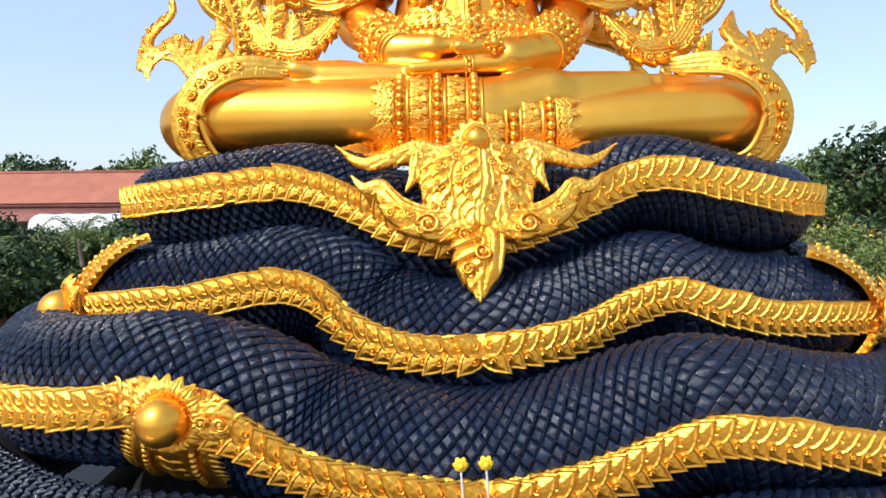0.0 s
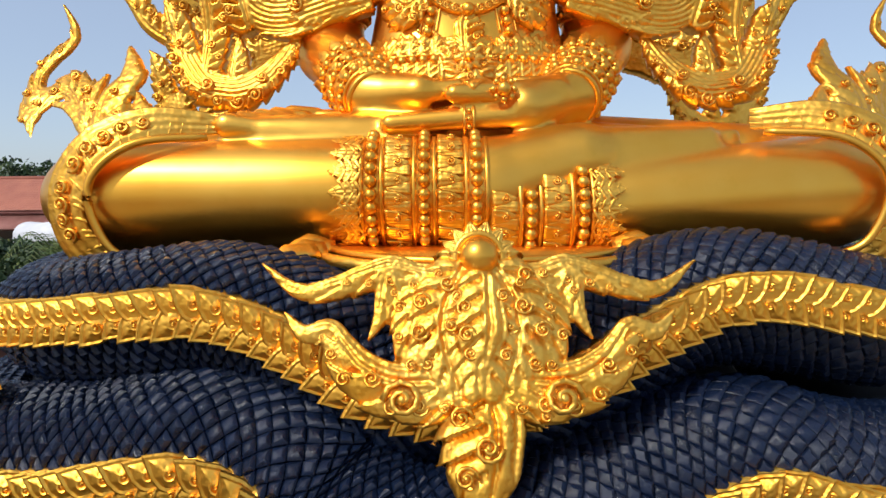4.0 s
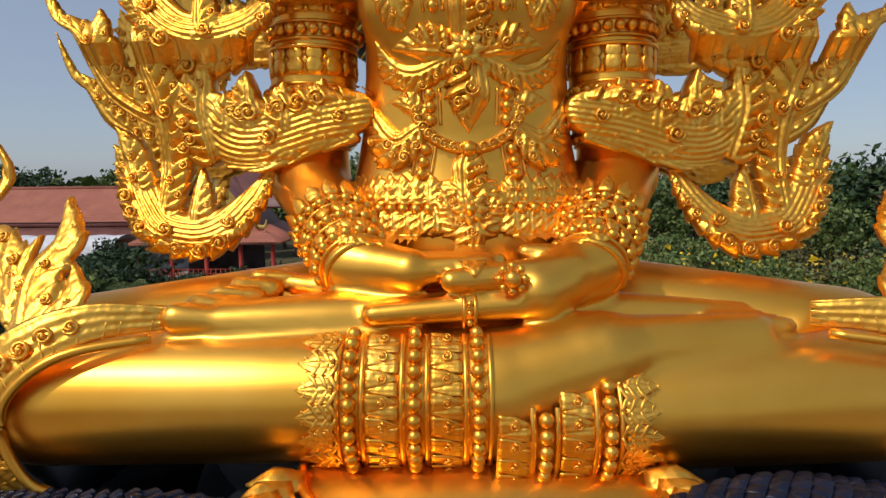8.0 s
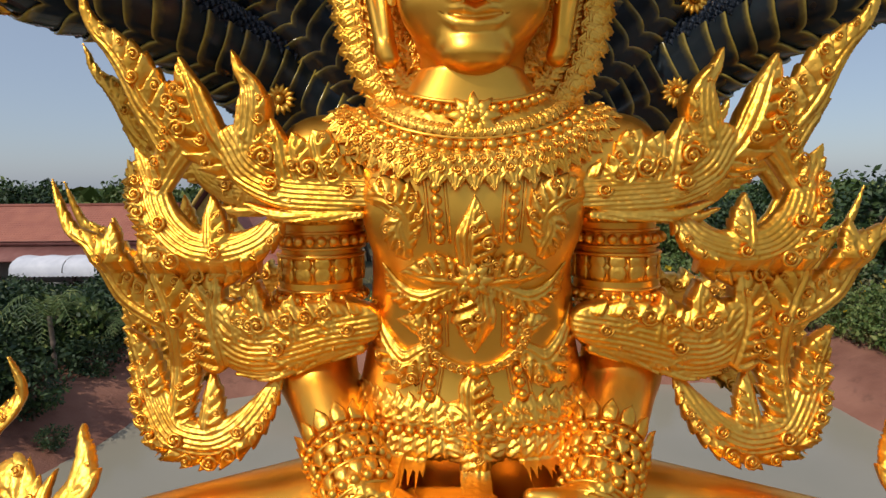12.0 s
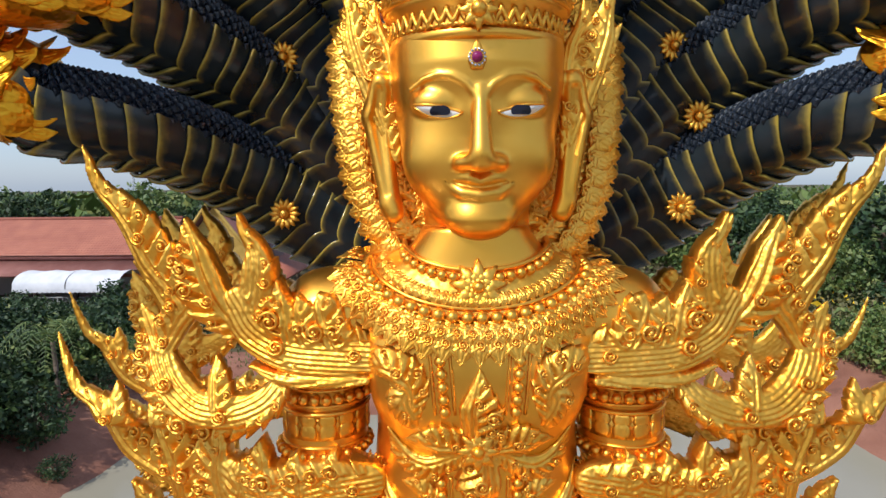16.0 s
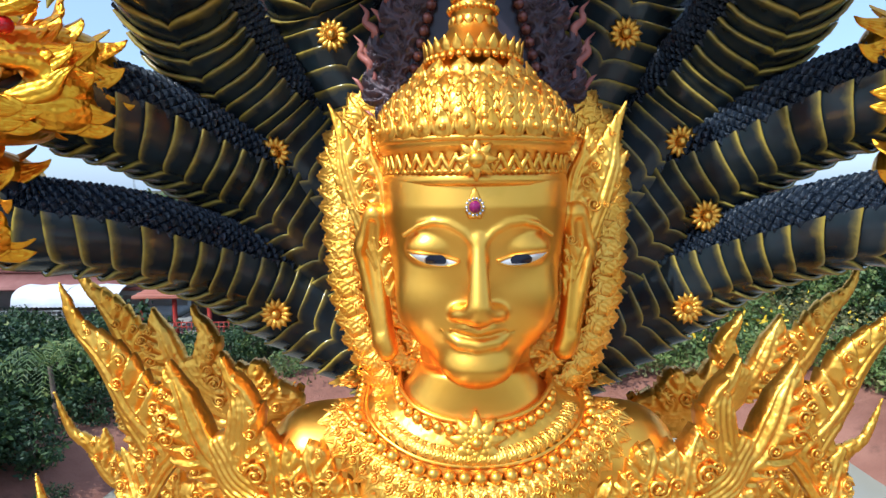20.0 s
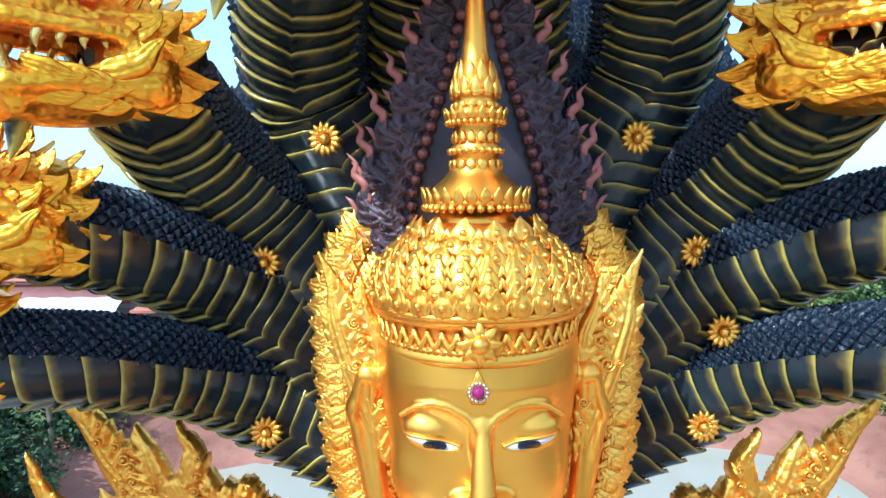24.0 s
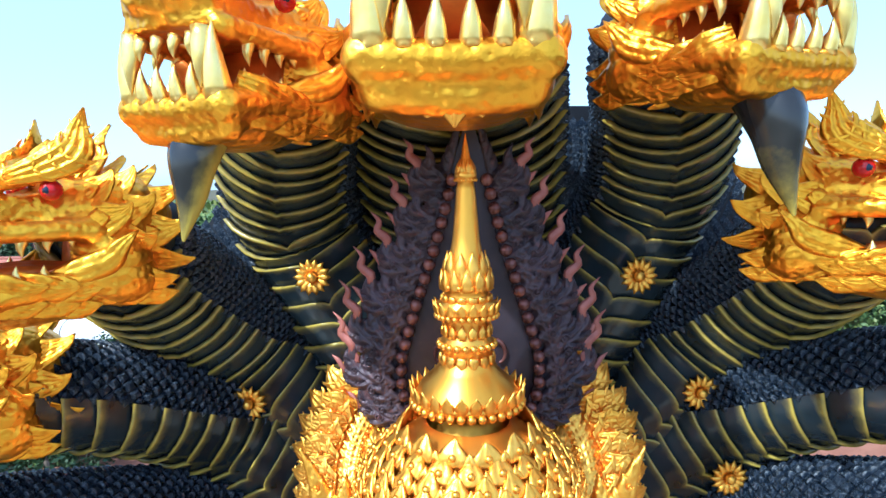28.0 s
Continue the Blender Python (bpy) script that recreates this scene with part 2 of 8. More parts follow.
# ---- mesh tools ----
class Buf:
    """Gathers vertices and faces of one mesh."""

    def __init__(self):
        self.v, self.f, self.m, self.g, self.n = [], [], [], [], 0

    def add(self, v, f, slot=0, gilt=None):
        v = np.asarray(v, dtype=np.float32).reshape(-1, 3)
        f = np.asarray(f, dtype=np.int32)
        self.v.append(v)
        self.f.append(f + self.n)
        self.m.append(np.full(len(f), slot, dtype=np.int32))
        self.g.append(np.zeros(len(v), np.float32) if gilt is None else np.asarray(gilt, np.float32).ravel())
        self.n += len(v)

    def mesh(self, name, mats, offset=(0, 0, 0), smooth=True, gilt=False, angle=None):
        me = bpy.data.meshes.new(name)
        v = np.concatenate(self.v) - np.asarray(offset, np.float32)
        sizes = np.concatenate([np.full(len(f), f.shape[1], np.int32) for f in self.f])
        loops = np.concatenate([f.ravel() for f in self.f])
        me.vertices.add(len(v))
        me.vertices.foreach_set("co", v.ravel())
        me.loops.add(len(loops))
        me.loops.foreach_set("vertex_index", loops)
        me.polygons.add(len(sizes))
        me.polygons.foreach_set("loop_start", np.concatenate([[0], np.cumsum(sizes)[:-1]]).astype(np.int32))
        me.polygons.foreach_set("material_index", np.concatenate(self.m))
        me.polygons.foreach_set("use_smooth", np.full(len(sizes), smooth))
        for mt in mats:
            me.materials.append(mt)
        if gilt:
            me.attributes.new("gilt", "FLOAT", "POINT").data.foreach_set("value", np.concatenate(self.g))
        me.update(calc_edges=True)
        me.validate()
        if angle:
            me.set_sharp_from_angle(angle=radians(angle))
        return me


def mats_of(material):
    return list(material) if isinstance(material, (list, tuple)) else [material]


def thing(name, label, category, at=(0, 0, 0), group="", kind=""):
    ob = new(name)
    ob.location = at
    return tagged(ob, label, category, group, kind)


def world_at(ob):
    p = Vector((0, 0, 0))
    while ob:
        p = p + ob.location
        ob = ob.parent
    return p


def part(name, buf, material, parent, label="", kind="", smooth=True, gilt=False, angle=None):
    ob = new(name, buf.mesh(name, mats_of(material), world_at(parent), smooth, gilt, angle))
    ob.parent = parent
    return tagged(ob, label, kind=kind)


def solid(name, buf, material, label, category, group="", kind="", smooth=True, angle=None, at=(0, 0, 0)):
    ob = new(name, buf.mesh(name, mats_of(material), at, smooth, False, angle))
    ob.location = at
    return tagged(ob, label, category, group, kind)


def norm(a):
    a = np.asarray(a, float)
    return a / (np.linalg.norm(a, axis=-1, keepdims=True) + 1e-9)


def spline(pts, n):
    """Catmull-Rom through the points, n samples."""
    p = np.asarray(pts, float)
    if len(p) == 2:
        return p[0] + (p[1] - p[0]) * np.linspace(0, 1, n)[:, None]
    q = np.vstack([2 * p[0] - p[1], p, 2 * p[-1] - p[-2]])
    u = np.linspace(0, len(p) - 1 - 1e-6, n)
    i = u.astype(int)
    t = (u - i)[:, None]
    a, b, c, d = q[i], q[i + 1], q[i + 2], q[i + 3]
    return 0.5 * (2 * b + (c - a) * t + (2 * a - 5 * b + 4 * c - d) * t**2 + (3 * b - a - 3 * c + d) * t**3)


def resample(w, n):
    w = np.asarray(w, float)
    return np.interp(np.linspace(0, 1, n), np.linspace(0, 1, len(w)), w)


def grid_faces(n, k, wrap=True, close=False):
    i, j = np.meshgrid(np.arange(n if close else n - 1), np.arange(k if wrap else k - 1), indexing="ij")
    i2, j2 = (i + 1) % n, (j + 1) % k
    return np.stack([i * k + j, i * k + j2, i2 * k + j2, i2 * k + j], -1).reshape(-1, 4)


def sweep(buf, p, u, v, sec, a, b, slot=0, close=False, wrap=True, cap=True):
    """A section of (k, 2) numbers, carried along p in the directions u and v with sizes a and b."""
    p, sec = np.asarray(p, float), np.asarray(sec, float)
    n, k = len(p), len(sec)
    a, b = np.broadcast_to(a, n)[:, None, None], np.broadcast_to(b, n)[:, None, None]
    u, v = np.broadcast_to(u, (n, 3)), np.broadcast_to(v, (n, 3))
    w = p[:, None] + a * u[:, None] * sec[None, :, :1] + b * v[:, None] * sec[None, :, 1:]
    base = buf.n
    buf.add(w.reshape(-1, 3), grid_faces(n, k, wrap, close), slot)
    if cap and wrap and not close:
        buf.add([w[0].mean(0), w[-1].mean(0)], np.array([[0, 0, 0]])[:0], slot)
        c, j = buf.n - 2, np.arange(k)
        j2 = (j + 1) % k
        buf.f.append(np.stack([np.full(k, c), base + j2, base + j], -1).astype(np.int32))
        buf.f.append(np.stack([np.full(k, c + 1), base + (n - 1) * k + j, base + (n - 1) * k + j2], -1).astype(np.int32))
        buf.m += [np.full(k, slot, np.int32)] * 2
    return w


def circle(k, start=0.0):
    t = start + np.arange(k) * 2 * np.pi / k
    return np.stack([np.cos(t), np.sin(t)], -1)


def frames(p, up=(0, 0, 1), close=False):
    p = np.asarray(p, float)
    t = norm(np.roll(p, -1, 0) - np.roll(p, 1, 0)) if close else norm(np.gradient(p, axis=0))
    u = norm(np.cross(t, np.broadcast_to(np.asarray(up, float), t.shape)))
    return t, u, np.cross(u, t)


def tube(buf, pts, r, n=16, k=12, slot=0, up=(0, 0, 1), smooth=True, close=False, flat=1.0):
    p = spline(pts, n) if smooth else np.asarray(pts, float)
    n = len(p)
    _, u, v = frames(p, up, close)
    r = resample(np.atleast_1d(r), n)
    return sweep(buf, p, u, v, circle(k), r, r * flat, slot, close)


def lathe(buf, prof, k=32, c=(0, 0, 0), sx=1.0, sy=1.0, slot=0, start=0.0):
    prof = np.asarray(prof, float)
    ci = circle(k, start)
    w = np.empty((len(prof), k, 3))
    w[:, :, 0] = c[0] + prof[:, :1] * ci[:, 0] * sx
    w[:, :, 1] = c[1] + prof[:, :1] * ci[:, 1] * sy
    w[:, :, 2] = c[2] + prof[:, 1:]
    buf.add(w.reshape(-1, 3), grid_faces(len(prof), k)[:, ::-1], slot)


def ball(buf, c, r, k=8, rows=6, slot=0, axes=None, flat=1.0):
    th = np.linspace(0.0, np.pi, rows + 1)
    ci = circle(k)
    s = np.stack([np.outer(np.sin(th), ci[:, 0]), np.outer(np.sin(th), ci[:, 1]), np.repeat(np.cos(th)[:, None] * flat, k, 1)], -1).reshape(-1, 3)
    if axes is not None:
        s = s @ np.asarray(axes)
    buf.add(np.asarray(c) + r * s, grid_faces(rows + 1, k), slot)


def box(buf, lo, hi, slot=0, bevel=0.0):
    (x0, y0, z0), (x1, y1, z1) = lo, hi
    v = [(x, y, z) for z in (z0, z1) for x, y in ((x0, y0), (x1, y0), (x1, y1), (x0, y1))]
    buf.add(v, [[3, 2, 1, 0], [4, 5, 6, 7], [0, 1, 5, 4], [1, 2, 6, 5], [2, 3, 7, 6], [3, 0, 4, 7]], slot)


def leaf(buf, pts, w, nrm, th=0.3, n=10, slot=0, k=7, groove=0.25, smooth=True, ribs=0):
    """A carved leaf: domed and grooved face, flat back; w: half widths along it, th: height of the dome by width."""
    p = spline(pts, n) if smooth else np.asarray(pts, float)
    n = len(p)
    w = resample(w, n)
    t = norm(np.gradient(p, axis=0))
    nn = np.broadcast_to(np.asarray(nrm, float), p.shape)
    bb = norm(np.cross(t, nn))
    nn = norm(np.cross(bb, t))
    s = np.linspace(-1, 1, k)
    dome = np.sqrt(np.clip(1 - s**2, 0, 1))
    if ribs:
        h = dome**0.7 * th * (1 - 0.42 * (0.5 - 0.5 * np.cos(ribs * np.pi * (s + 1))))
    else:
        h = dome * (1 - groove * (np.cos(s * np.pi * 3) < 0)) * th
    sec = np.vstack([np.stack([s, h], -1), [[0.8, -0.35 * th], [-0.8, -0.35 * th]]])
    sweep(buf, p, bb, nn, sec, w, np.maximum(w, 0.3 * w.max()), slot)


def swirl(buf, c, r, ax, ay, nrm, slot=0, turns=1.4, hand=1):
    t = np.linspace(0, 1, 15)
    an = hand * t * turns * 2 * np.pi
    rad = r * (1 - 0.8 * t)
    p = np.asarray(c) + np.outer(rad * np.cos(an), ax) + np.outer(rad * np.sin(an), ay) + np.outer(0.2 * r + 0.3 * r * t, nrm)
    _, u, v = frames(p, nrm)
    sweep(buf, p, u, v, circle(5), r * (0.20 - 0.05 * t), r * 0.24, slot)
    ball(buf, np.asarray(c) + 0.45 * r * np.asarray(nrm), r * 0.26, 7, 5, slot)


def flame(buf, pts, w, nrm, th=0.35, n=22, slot=0, sides=(1, 1), teeth=9, curl=1.0, eyes=0):
    """A large flame scroll: a grooved body with leaflets along its edges and scrolls on its face."""
    p = spline(pts, n)
    ww = resample(w, n)
    leaf(buf, p, ww, nrm, th, n, slot, 19, 0.22, False, 4)
    t = norm(np.gradient(p, axis=0))
    nn = norm(np.broadcast_to(np.asarray(nrm, float), p.shape))
    bb = norm(np.cross(t, nn))
    for sd, on in zip((-1, 1), sides):
        if not on:
            continue
        for q in np.linspace(0.04, 0.86, teeth):
            i = int(q * (n - 1))
            s = ww[i] * on
            if s < 0.02:
                continue
            a = p[i] - sd * bb[i] * ww[i] * 0.05 - t[i] * s * 0.5 + nn[i] * th * ww[i] * 0.80
            b = p[i] + sd * bb[i] * (0.62 * ww[i]) + nn[i] * th * ww[i] * 0.62
            c = p[i] + sd * bb[i] * (0.96 * ww[i] + 0.02 * s) + t[i] * s * 0.42 + nn[i] * th * ww[i] * 0.12
            d = p[i] + sd * bb[i] * (ww[i] + 0.13 * s) + t[i] * s * (0.72 + 0.15 * curl)
            leaf(buf, [a, b, c, d], [0.10 * s, 0.27 * s, 0.24 * s, 0.015 * s], nn[i], 0.42, 8, slot, 7)
    for e in range(eyes):
        i = int((0.15 + 0.6 * (e + 0.5) / eyes) * (n - 1))
        swirl(buf, p[i] + nn[i] * th * ww[i] * 0.8, 0.40 * ww[i], t[i], bb[i], nn[i], slot, 1.5, 1 if e % 2 else -1)


def relief(buf, strokes, place, slot=0, res=0.02, depth=0.5, back=0.10, curls=0.26):
    """A carved openwork plate: each stroke is (points in the plane, half widths, step of its leaflets, lift[, side of the leaflets[, ribbed]]). It is a closed
    sheet whose face swells along the strokes, with overlapping leaflets and scalloped edges; place(x, z, h) lays it in space."""
    pts = np.concatenate([np.asarray(s[0], float) for s in strokes])
    pad = max(max(s[1]) for s in strokes) * 1.4
    lo, hi = pts.min(0) - pad, pts.max(0) + pad
    gx, gz = np.arange(lo[0], hi[0], res), np.arange(lo[1], hi[1], res)
    X, Z = np.meshgrid(gx, gz, indexing="ij")
    dist = np.full(X.shape, 9.0)
    height = np.zeros(X.shape)
    for sp, w, step, lift, *turned in strokes:
        c = spline(sp, 80)
        ww = resample(w, 80)
        t = norm(np.gradient(c, axis=0))
        u = np.concatenate([[0], np.cumsum(np.linalg.norm(np.diff(c, axis=0), axis=1))])
        m = ww.max() * 1.35
        i0, i1 = np.searchsorted(gx, (c[:, 0].min() - m, c[:, 0].max() + m))
        j0, j1 = np.searchsorted(gz, (c[:, 1].min() - m, c[:, 1].max() + m))
        if i1 - i0 < 2 or j1 - j0 < 2:
            continue
        q = np.stack([X[i0:i1, j0:j1].ravel(), Z[i0:i1, j0:j1].ravel()], -1).astype(np.float32)
        d2 = ((q[:, None] - c[None].astype(np.float32)) ** 2).sum(-1)
        k = np.argmin(d2 / (ww[None] + 0.03) ** 2, 1)
        r = q - c[k]
        along = np.clip((r * t[k]).sum(-1), -0.06, 0.06)
        v = r[:, 0] * -t[k, 1] + r[:, 1] * t[k, 0]
        rad = np.sqrt(d2[np.arange(len(q)), k])
        uu = u[k] + along
        wv = ww[k]
        e = rad / np.maximum(wv, 1e-4)
        turn = np.sum(t[:-1, 0] * t[1:, 1] - t[:-1, 1] * t[1:, 0]) * (turned[0] if turned else 1)
        sv = np.sign(turn + 1e-9) * v / np.maximum(wv, 0.03)
        feathered = len(turned) > 1
        outer = np.clip(((-0.45 if feathered else 0.12) - sv) / 0.11, 0, 1)
        saw = (uu / step - (0.55 if feathered else 0.75) * e) % 1.0
        edge = wv + outer * np.minimum(wv, 0.26) * (-0.07 + 0.27 * saw)
        d = rad - edge
        f = np.clip(1 - (rad / np.maximum(edge, 1e-4)) ** 2, 0, 1) ** 0.5
        if feathered:
            we = np.minimum(wv, 0.24)
            sharp = depth / 0.62 * np.clip(we / 0.12, 0.25, 1.0)
            ribs = np.abs(np.sin(np.pi * v / 0.052)) ** 0.5
            vein = np.abs(np.cos(np.pi * 3 * saw))
            h = depth * we * f**0.6 * 0.50 + sharp * ((1 - outer) * f**0.6 * 0.024 * ribs + outer * f**0.5 * (0.075 * saw - 0.010 * vein))
        else:
            ribs = np.abs(np.cos(np.pi * (sv - 0.12) * 2.3)) ** 0.7
            vein = np.abs(np.cos(np.pi * saw)) ** 2
            h = depth * wv * (f**0.6 * 0.30 + (1 - outer) * f**0.6 * (0.12 + 0.34 * ribs) + outer * f * (0.06 + 0.62 * saw - 0.10 * vein))
        h = h + lift * np.clip(f * 3, 0, 1) * 0.5
        h = np.where(d < 0, h, 0).reshape(i1 - i0, j1 - j0)
        height[i0:i1, j0:j1] = np.maximum(height[i0:i1, j0:j1], h)
        dist[i0:i1, j0:j1] = np.minimum(dist[i0:i1, j0:j1], d.reshape(i1 - i0, j1 - j0))
    ins = dist < 0
    cell = ins[:-1, :-1] | ins[1:, :-1] | ins[1:, 1:] | ins[:-1, 1:]
    gxd, gzd = np.gradient(np.clip(dist, -1, 0.3), res)
    n2 = np.maximum(gxd**2 + gzd**2, 0.2)
    mv = np.where(ins, 0, np.clip(dist, 0, 1.4 * res))
    X2, Z2 = X - gxd / np.sqrt(n2) * mv, Z - gzd / np.sqrt(n2) * mv
    used = np.zeros(X.shape, bool)
    ci, cj = np.nonzero(cell)
    for di, dj in ((0, 0), (1, 0), (1, 1), (0, 1)):
        used[ci + di, cj + dj] = True
    num = np.full(X.shape, -1)
    num[used] = np.arange(used.sum())
    f = np.stack([num[ci, cj], num[ci + 1, cj], num[ci + 1, cj + 1], num[ci, cj + 1]], -1)
    x, z, h = X2[used], Z2[used], height[used]
    buf.add(place(x, z, h), f, slot)
    if back:
        buf.add(place(x, z, -np.minimum(h, back)), f[:, ::-1], slot)
    for si, (sp, w, step, lift, *turned) in enumerate(strokes if curls else ()):
        c = spline(sp, 60)
        ww = resample(w, 60)
        u = np.concatenate([[0], np.cumsum(np.linalg.norm(np.diff(c, axis=0), axis=1))])
        t = norm(np.gradient(c, axis=0))
        side = np.sign(np.sum(t[:-1, 0] * t[1:, 1] - t[:-1, 1] * t[1:, 0]) + 1e-9) * (turned[0] if turned else 1)
        for k, s in enumerate(np.arange(0.6 * curls, u[-1] - 0.1, curls)):
            i = int(np.searchsorted(u, s))
            r = min(0.40 * ww[i], 0.072 + 0.014 * ((k * 7 + si) % 3))
            if r < 0.026:
                continue
            sd = 1 if (k + si) % 2 else -1
            q = c[i] - side * (0.62 if (k + si) % 4 else -0.10) * ww[i] * np.array((-t[i, 1], t[i, 0]))
            a, b = int(round((q[0] - gx[0]) / res)), int(round((q[1] - gz[0]) / res))
            if not (0 <= a < len(gx) and 0 <= b < len(gz)):
                continue
            hh = np.array([height[a, b] * 0.92])
            p0 = place(q[:1], q[1:], hh)[0]
            ax = norm(place(q[:1] + 0.02, q[1:], hh)[0] - p0)
            ay = norm(place(q[:1], q[1:] + 0.02, hh)[0] - p0)
            nz = norm(place(q[:1], q[1:], hh + 0.02)[0] - p0)
            swirl(buf, p0, r, ax, ay, nz, slot, 1.5, sd)


def nets(f, lo, hi, h):
    """The surface f = 0 as quads, by surface nets."""
    lo, hi = np.asarray(lo, float), np.asarray(hi, float)
    dims = np.ceil((hi - lo) / h).astype(int) + 1
    ax = [(lo[i] + h * np.arange(dims[i])).astype(np.float32) for i in range(3)]
    val = np.empty(dims, np.float32)
    for i0 in range(0, dims[0], 24):
        g = np.meshgrid(ax[0][i0 : i0 + 24], ax[1], ax[2], indexing="ij")
        val[i0 : i0 + 24] = f(*g)
    ins = val < 0
    cell = np.zeros(dims - 1, np.int8)
    for d in np.ndindex(2, 2, 2):
        cell += ins[tuple(slice(a, a + n - 1) for a, n in zip(d, dims))]
    act = np.argwhere((cell > 0) & (cell < 8))
    idx = np.full(dims - 1, -1, np.int32)
    idx[tuple(act.T)] = np.arange(len(act))
    pos, cnt = np.zeros((len(act), 3)), np.zeros(len(act))
    for axis in range(3):
        others = [k for k in range(3) if k != axis]
        for d in np.ndindex(2, 2):
            o = np.zeros(3, int)
            o[others[0]], o[others[1]] = d
            p0 = act + o
            p1 = p0.copy()
            p1[:, axis] += 1
            v0, v1 = val[tuple(p0.T)], val[tuple(p1.T)]
            cross = (v0 < 0) != (v1 < 0)
            t = np.where(cross, v0 / np.where(cross, v0 - v1, 1), 0)
            q = p0.astype(float)
            q[:, axis] += t
            pos += q * cross[:, None]
            cnt += cross
    verts = lo + h * pos / cnt[:, None]
    faces = []
    for axis in range(3):
        b, c = (axis + 1) % 3, (axis + 2) % 3
        sl0 = [slice(None)] * 3
        sl1 = [slice(None)] * 3
        sl0[axis], sl1[axis] = slice(0, -1), slice(1, None)
        a0, a1 = ins[tuple(sl0)], ins[tuple(sl1)]
        e = np.argwhere(a0 != a1)
        e = e[(e[:, b] > 0) & (e[:, c] > 0) & (e[:, b] < dims[b] - 1) & (e[:, c] < dims[c] - 1)]
        flip = a0[tuple(e.T)]
        quad = []
        for db, dc in ((0, 0), (-1, 0), (-1, -1), (0, -1)):
            q = e.copy()
            q[:, b] += db
            q[:, c] += dc
            quad.append(idx[tuple(q.T)])
        quad = np.stack(quad, -1)
        quad[~flip] = quad[~flip][:, ::-1]
        faces.append(quad)
    for _ in range(2):
        e = 0.25 * h
        x, y, z = verts.T
        f0 = f(x, y, z)
        g = np.stack([f(x + e, y, z) - f0, f(x, y + e, z) - f0, f(x, y, z + e) - f0], -1) / e
        step = -f0[:, None] * g / (np.sum(g * g, -1, keepdims=True) + 1e-3)
        verts = verts + np.clip(step, -0.5 * h, 0.5 * h)
    return verts, np.concatenate(faces)


def cone(x, y, z, a, b, ra, rb):
    """Distance to a limb from a to b with radii ra and rb."""
    a, b = np.asarray(a, float), np.asarray(b, float)
    d = b - a
    t = np.clip(((x - a[0]) * d[0] + (y - a[1]) * d[1] + (z - a[2]) * d[2]) / (d @ d), 0, 1)
    return np.sqrt((x - a[0] - t * d[0]) ** 2 + (y - a[1] - t * d[1]) ** 2 + (z - a[2] - t * d[2]) ** 2) - (ra + (rb - ra) * t)


def egg(x, y, z, c, r):
    q = np.sqrt(((x - c[0]) / r[0]) ** 2 + ((y - c[1]) / r[1]) ** 2 + ((z - c[2]) / r[2]) ** 2)
    return (q - 1) * min(r)


def blend(a, b, k):
    h = np.clip(0.5 + 0.5 * (b - a) / k, 0, 1)
    return b + (a - b) * h - k * h * (1 - h)


def carve(a, b, k):
    return -blend(-a, b, k)


# ---- ground, pond, far setting ----
GROUND, WATER = 1.5, -0.5


def pond_depth(x, y):
    """How far outside the pond's water edge a point lies (negative inside)."""
    ex = np.maximum(-17.5 - x, x - 22.0)
    ey = np.maximum(-40.0 - y, y - (29.0 + 0.06 * x))
    return np.maximum(ex, ey)


def build_ground():
    lin = np.concatenate([[-1500, -600, -250, -120], np.arange(-70, 70.1, 2.0), [120, 250, 600, 1500]])
    liny = np.concatenate([[-1500, -400, -120, -60], np.arange(-44, 100.1, 2.0), [140, 250, 500, 1000, 2500]])
    x, y = np.meshgrid(lin, liny, indexing="ij")
    d = pond_depth(x, y) + 0.9 * np.sin(x * 0.31 + 1.0) * np.sin(y * 0.27) + 0.5 * np.sin(x * 0.83) * np.cos(y * 0.71)
    z = np.interp(d, [-6, -1.5, 0, 4.5, 7, 9], [-3.0, -1.6, WATER, GROUND + 0.1, GROUND + 0.25, GROUND])
    z += np.where(d > 0, 0.12 * np.sin(x * 1.7) * np.sin(y * 1.3), 0)
    slot = ((d[:-1, :-1] + d[1:, 1:]) * 0.5 < 7.5).astype(np.int32).ravel()
    b = Buf()
    b.add(np.stack([x, y, z], -1).reshape(-1, 3), grid_faces(len(lin), len(liny), False))
    b.m[0] = slot
    solid("ground", b, [grass_soil, clay], "dry grassy ground with red clay banks round a pond", "ground", kind="structure")
    w = Buf()
    gx, gy = np.meshgrid(np.linspace(-24, 28, 14), np.linspace(-46, 36, 20), indexing="ij")
    w.add(np.stack([gx, gy, np.full_like(gx, WATER)], -1).reshape(-1, 3), grid_faces(14, 20, False))
    solid("water", w, pond_water, "still muddy beige pond water", "water", kind="structure")


build_ground()


# ---- the naga: coils, necks, hood ----
naga = thing("naga_throne", "dark blue scaled nine-headed serpent coiled into a throne with gold ridges", "serpent sculpture", (0, 0, -0.4))


def path_of(front, back, n):
    """A closed ring through the front ridge points and the points round the back."""
    p = np.asarray(front + back, float)
    q = np.vstack([p[-2:], p, p[:3]])
    m = len(p)
    s = spline(q, (m + 4) * 40)
    s = s[2 * 40 + 8 : -2 * 40 - 8]
    d = np.concatenate([[0], np.cumsum(np.linalg.norm(np.diff(s, axis=0), axis=1))])
    t = np.linspace(0, d[-1], n, endpoint=False)
    return np.stack([np.interp(t, d, s[:, i]) for i in range(3)], -1)


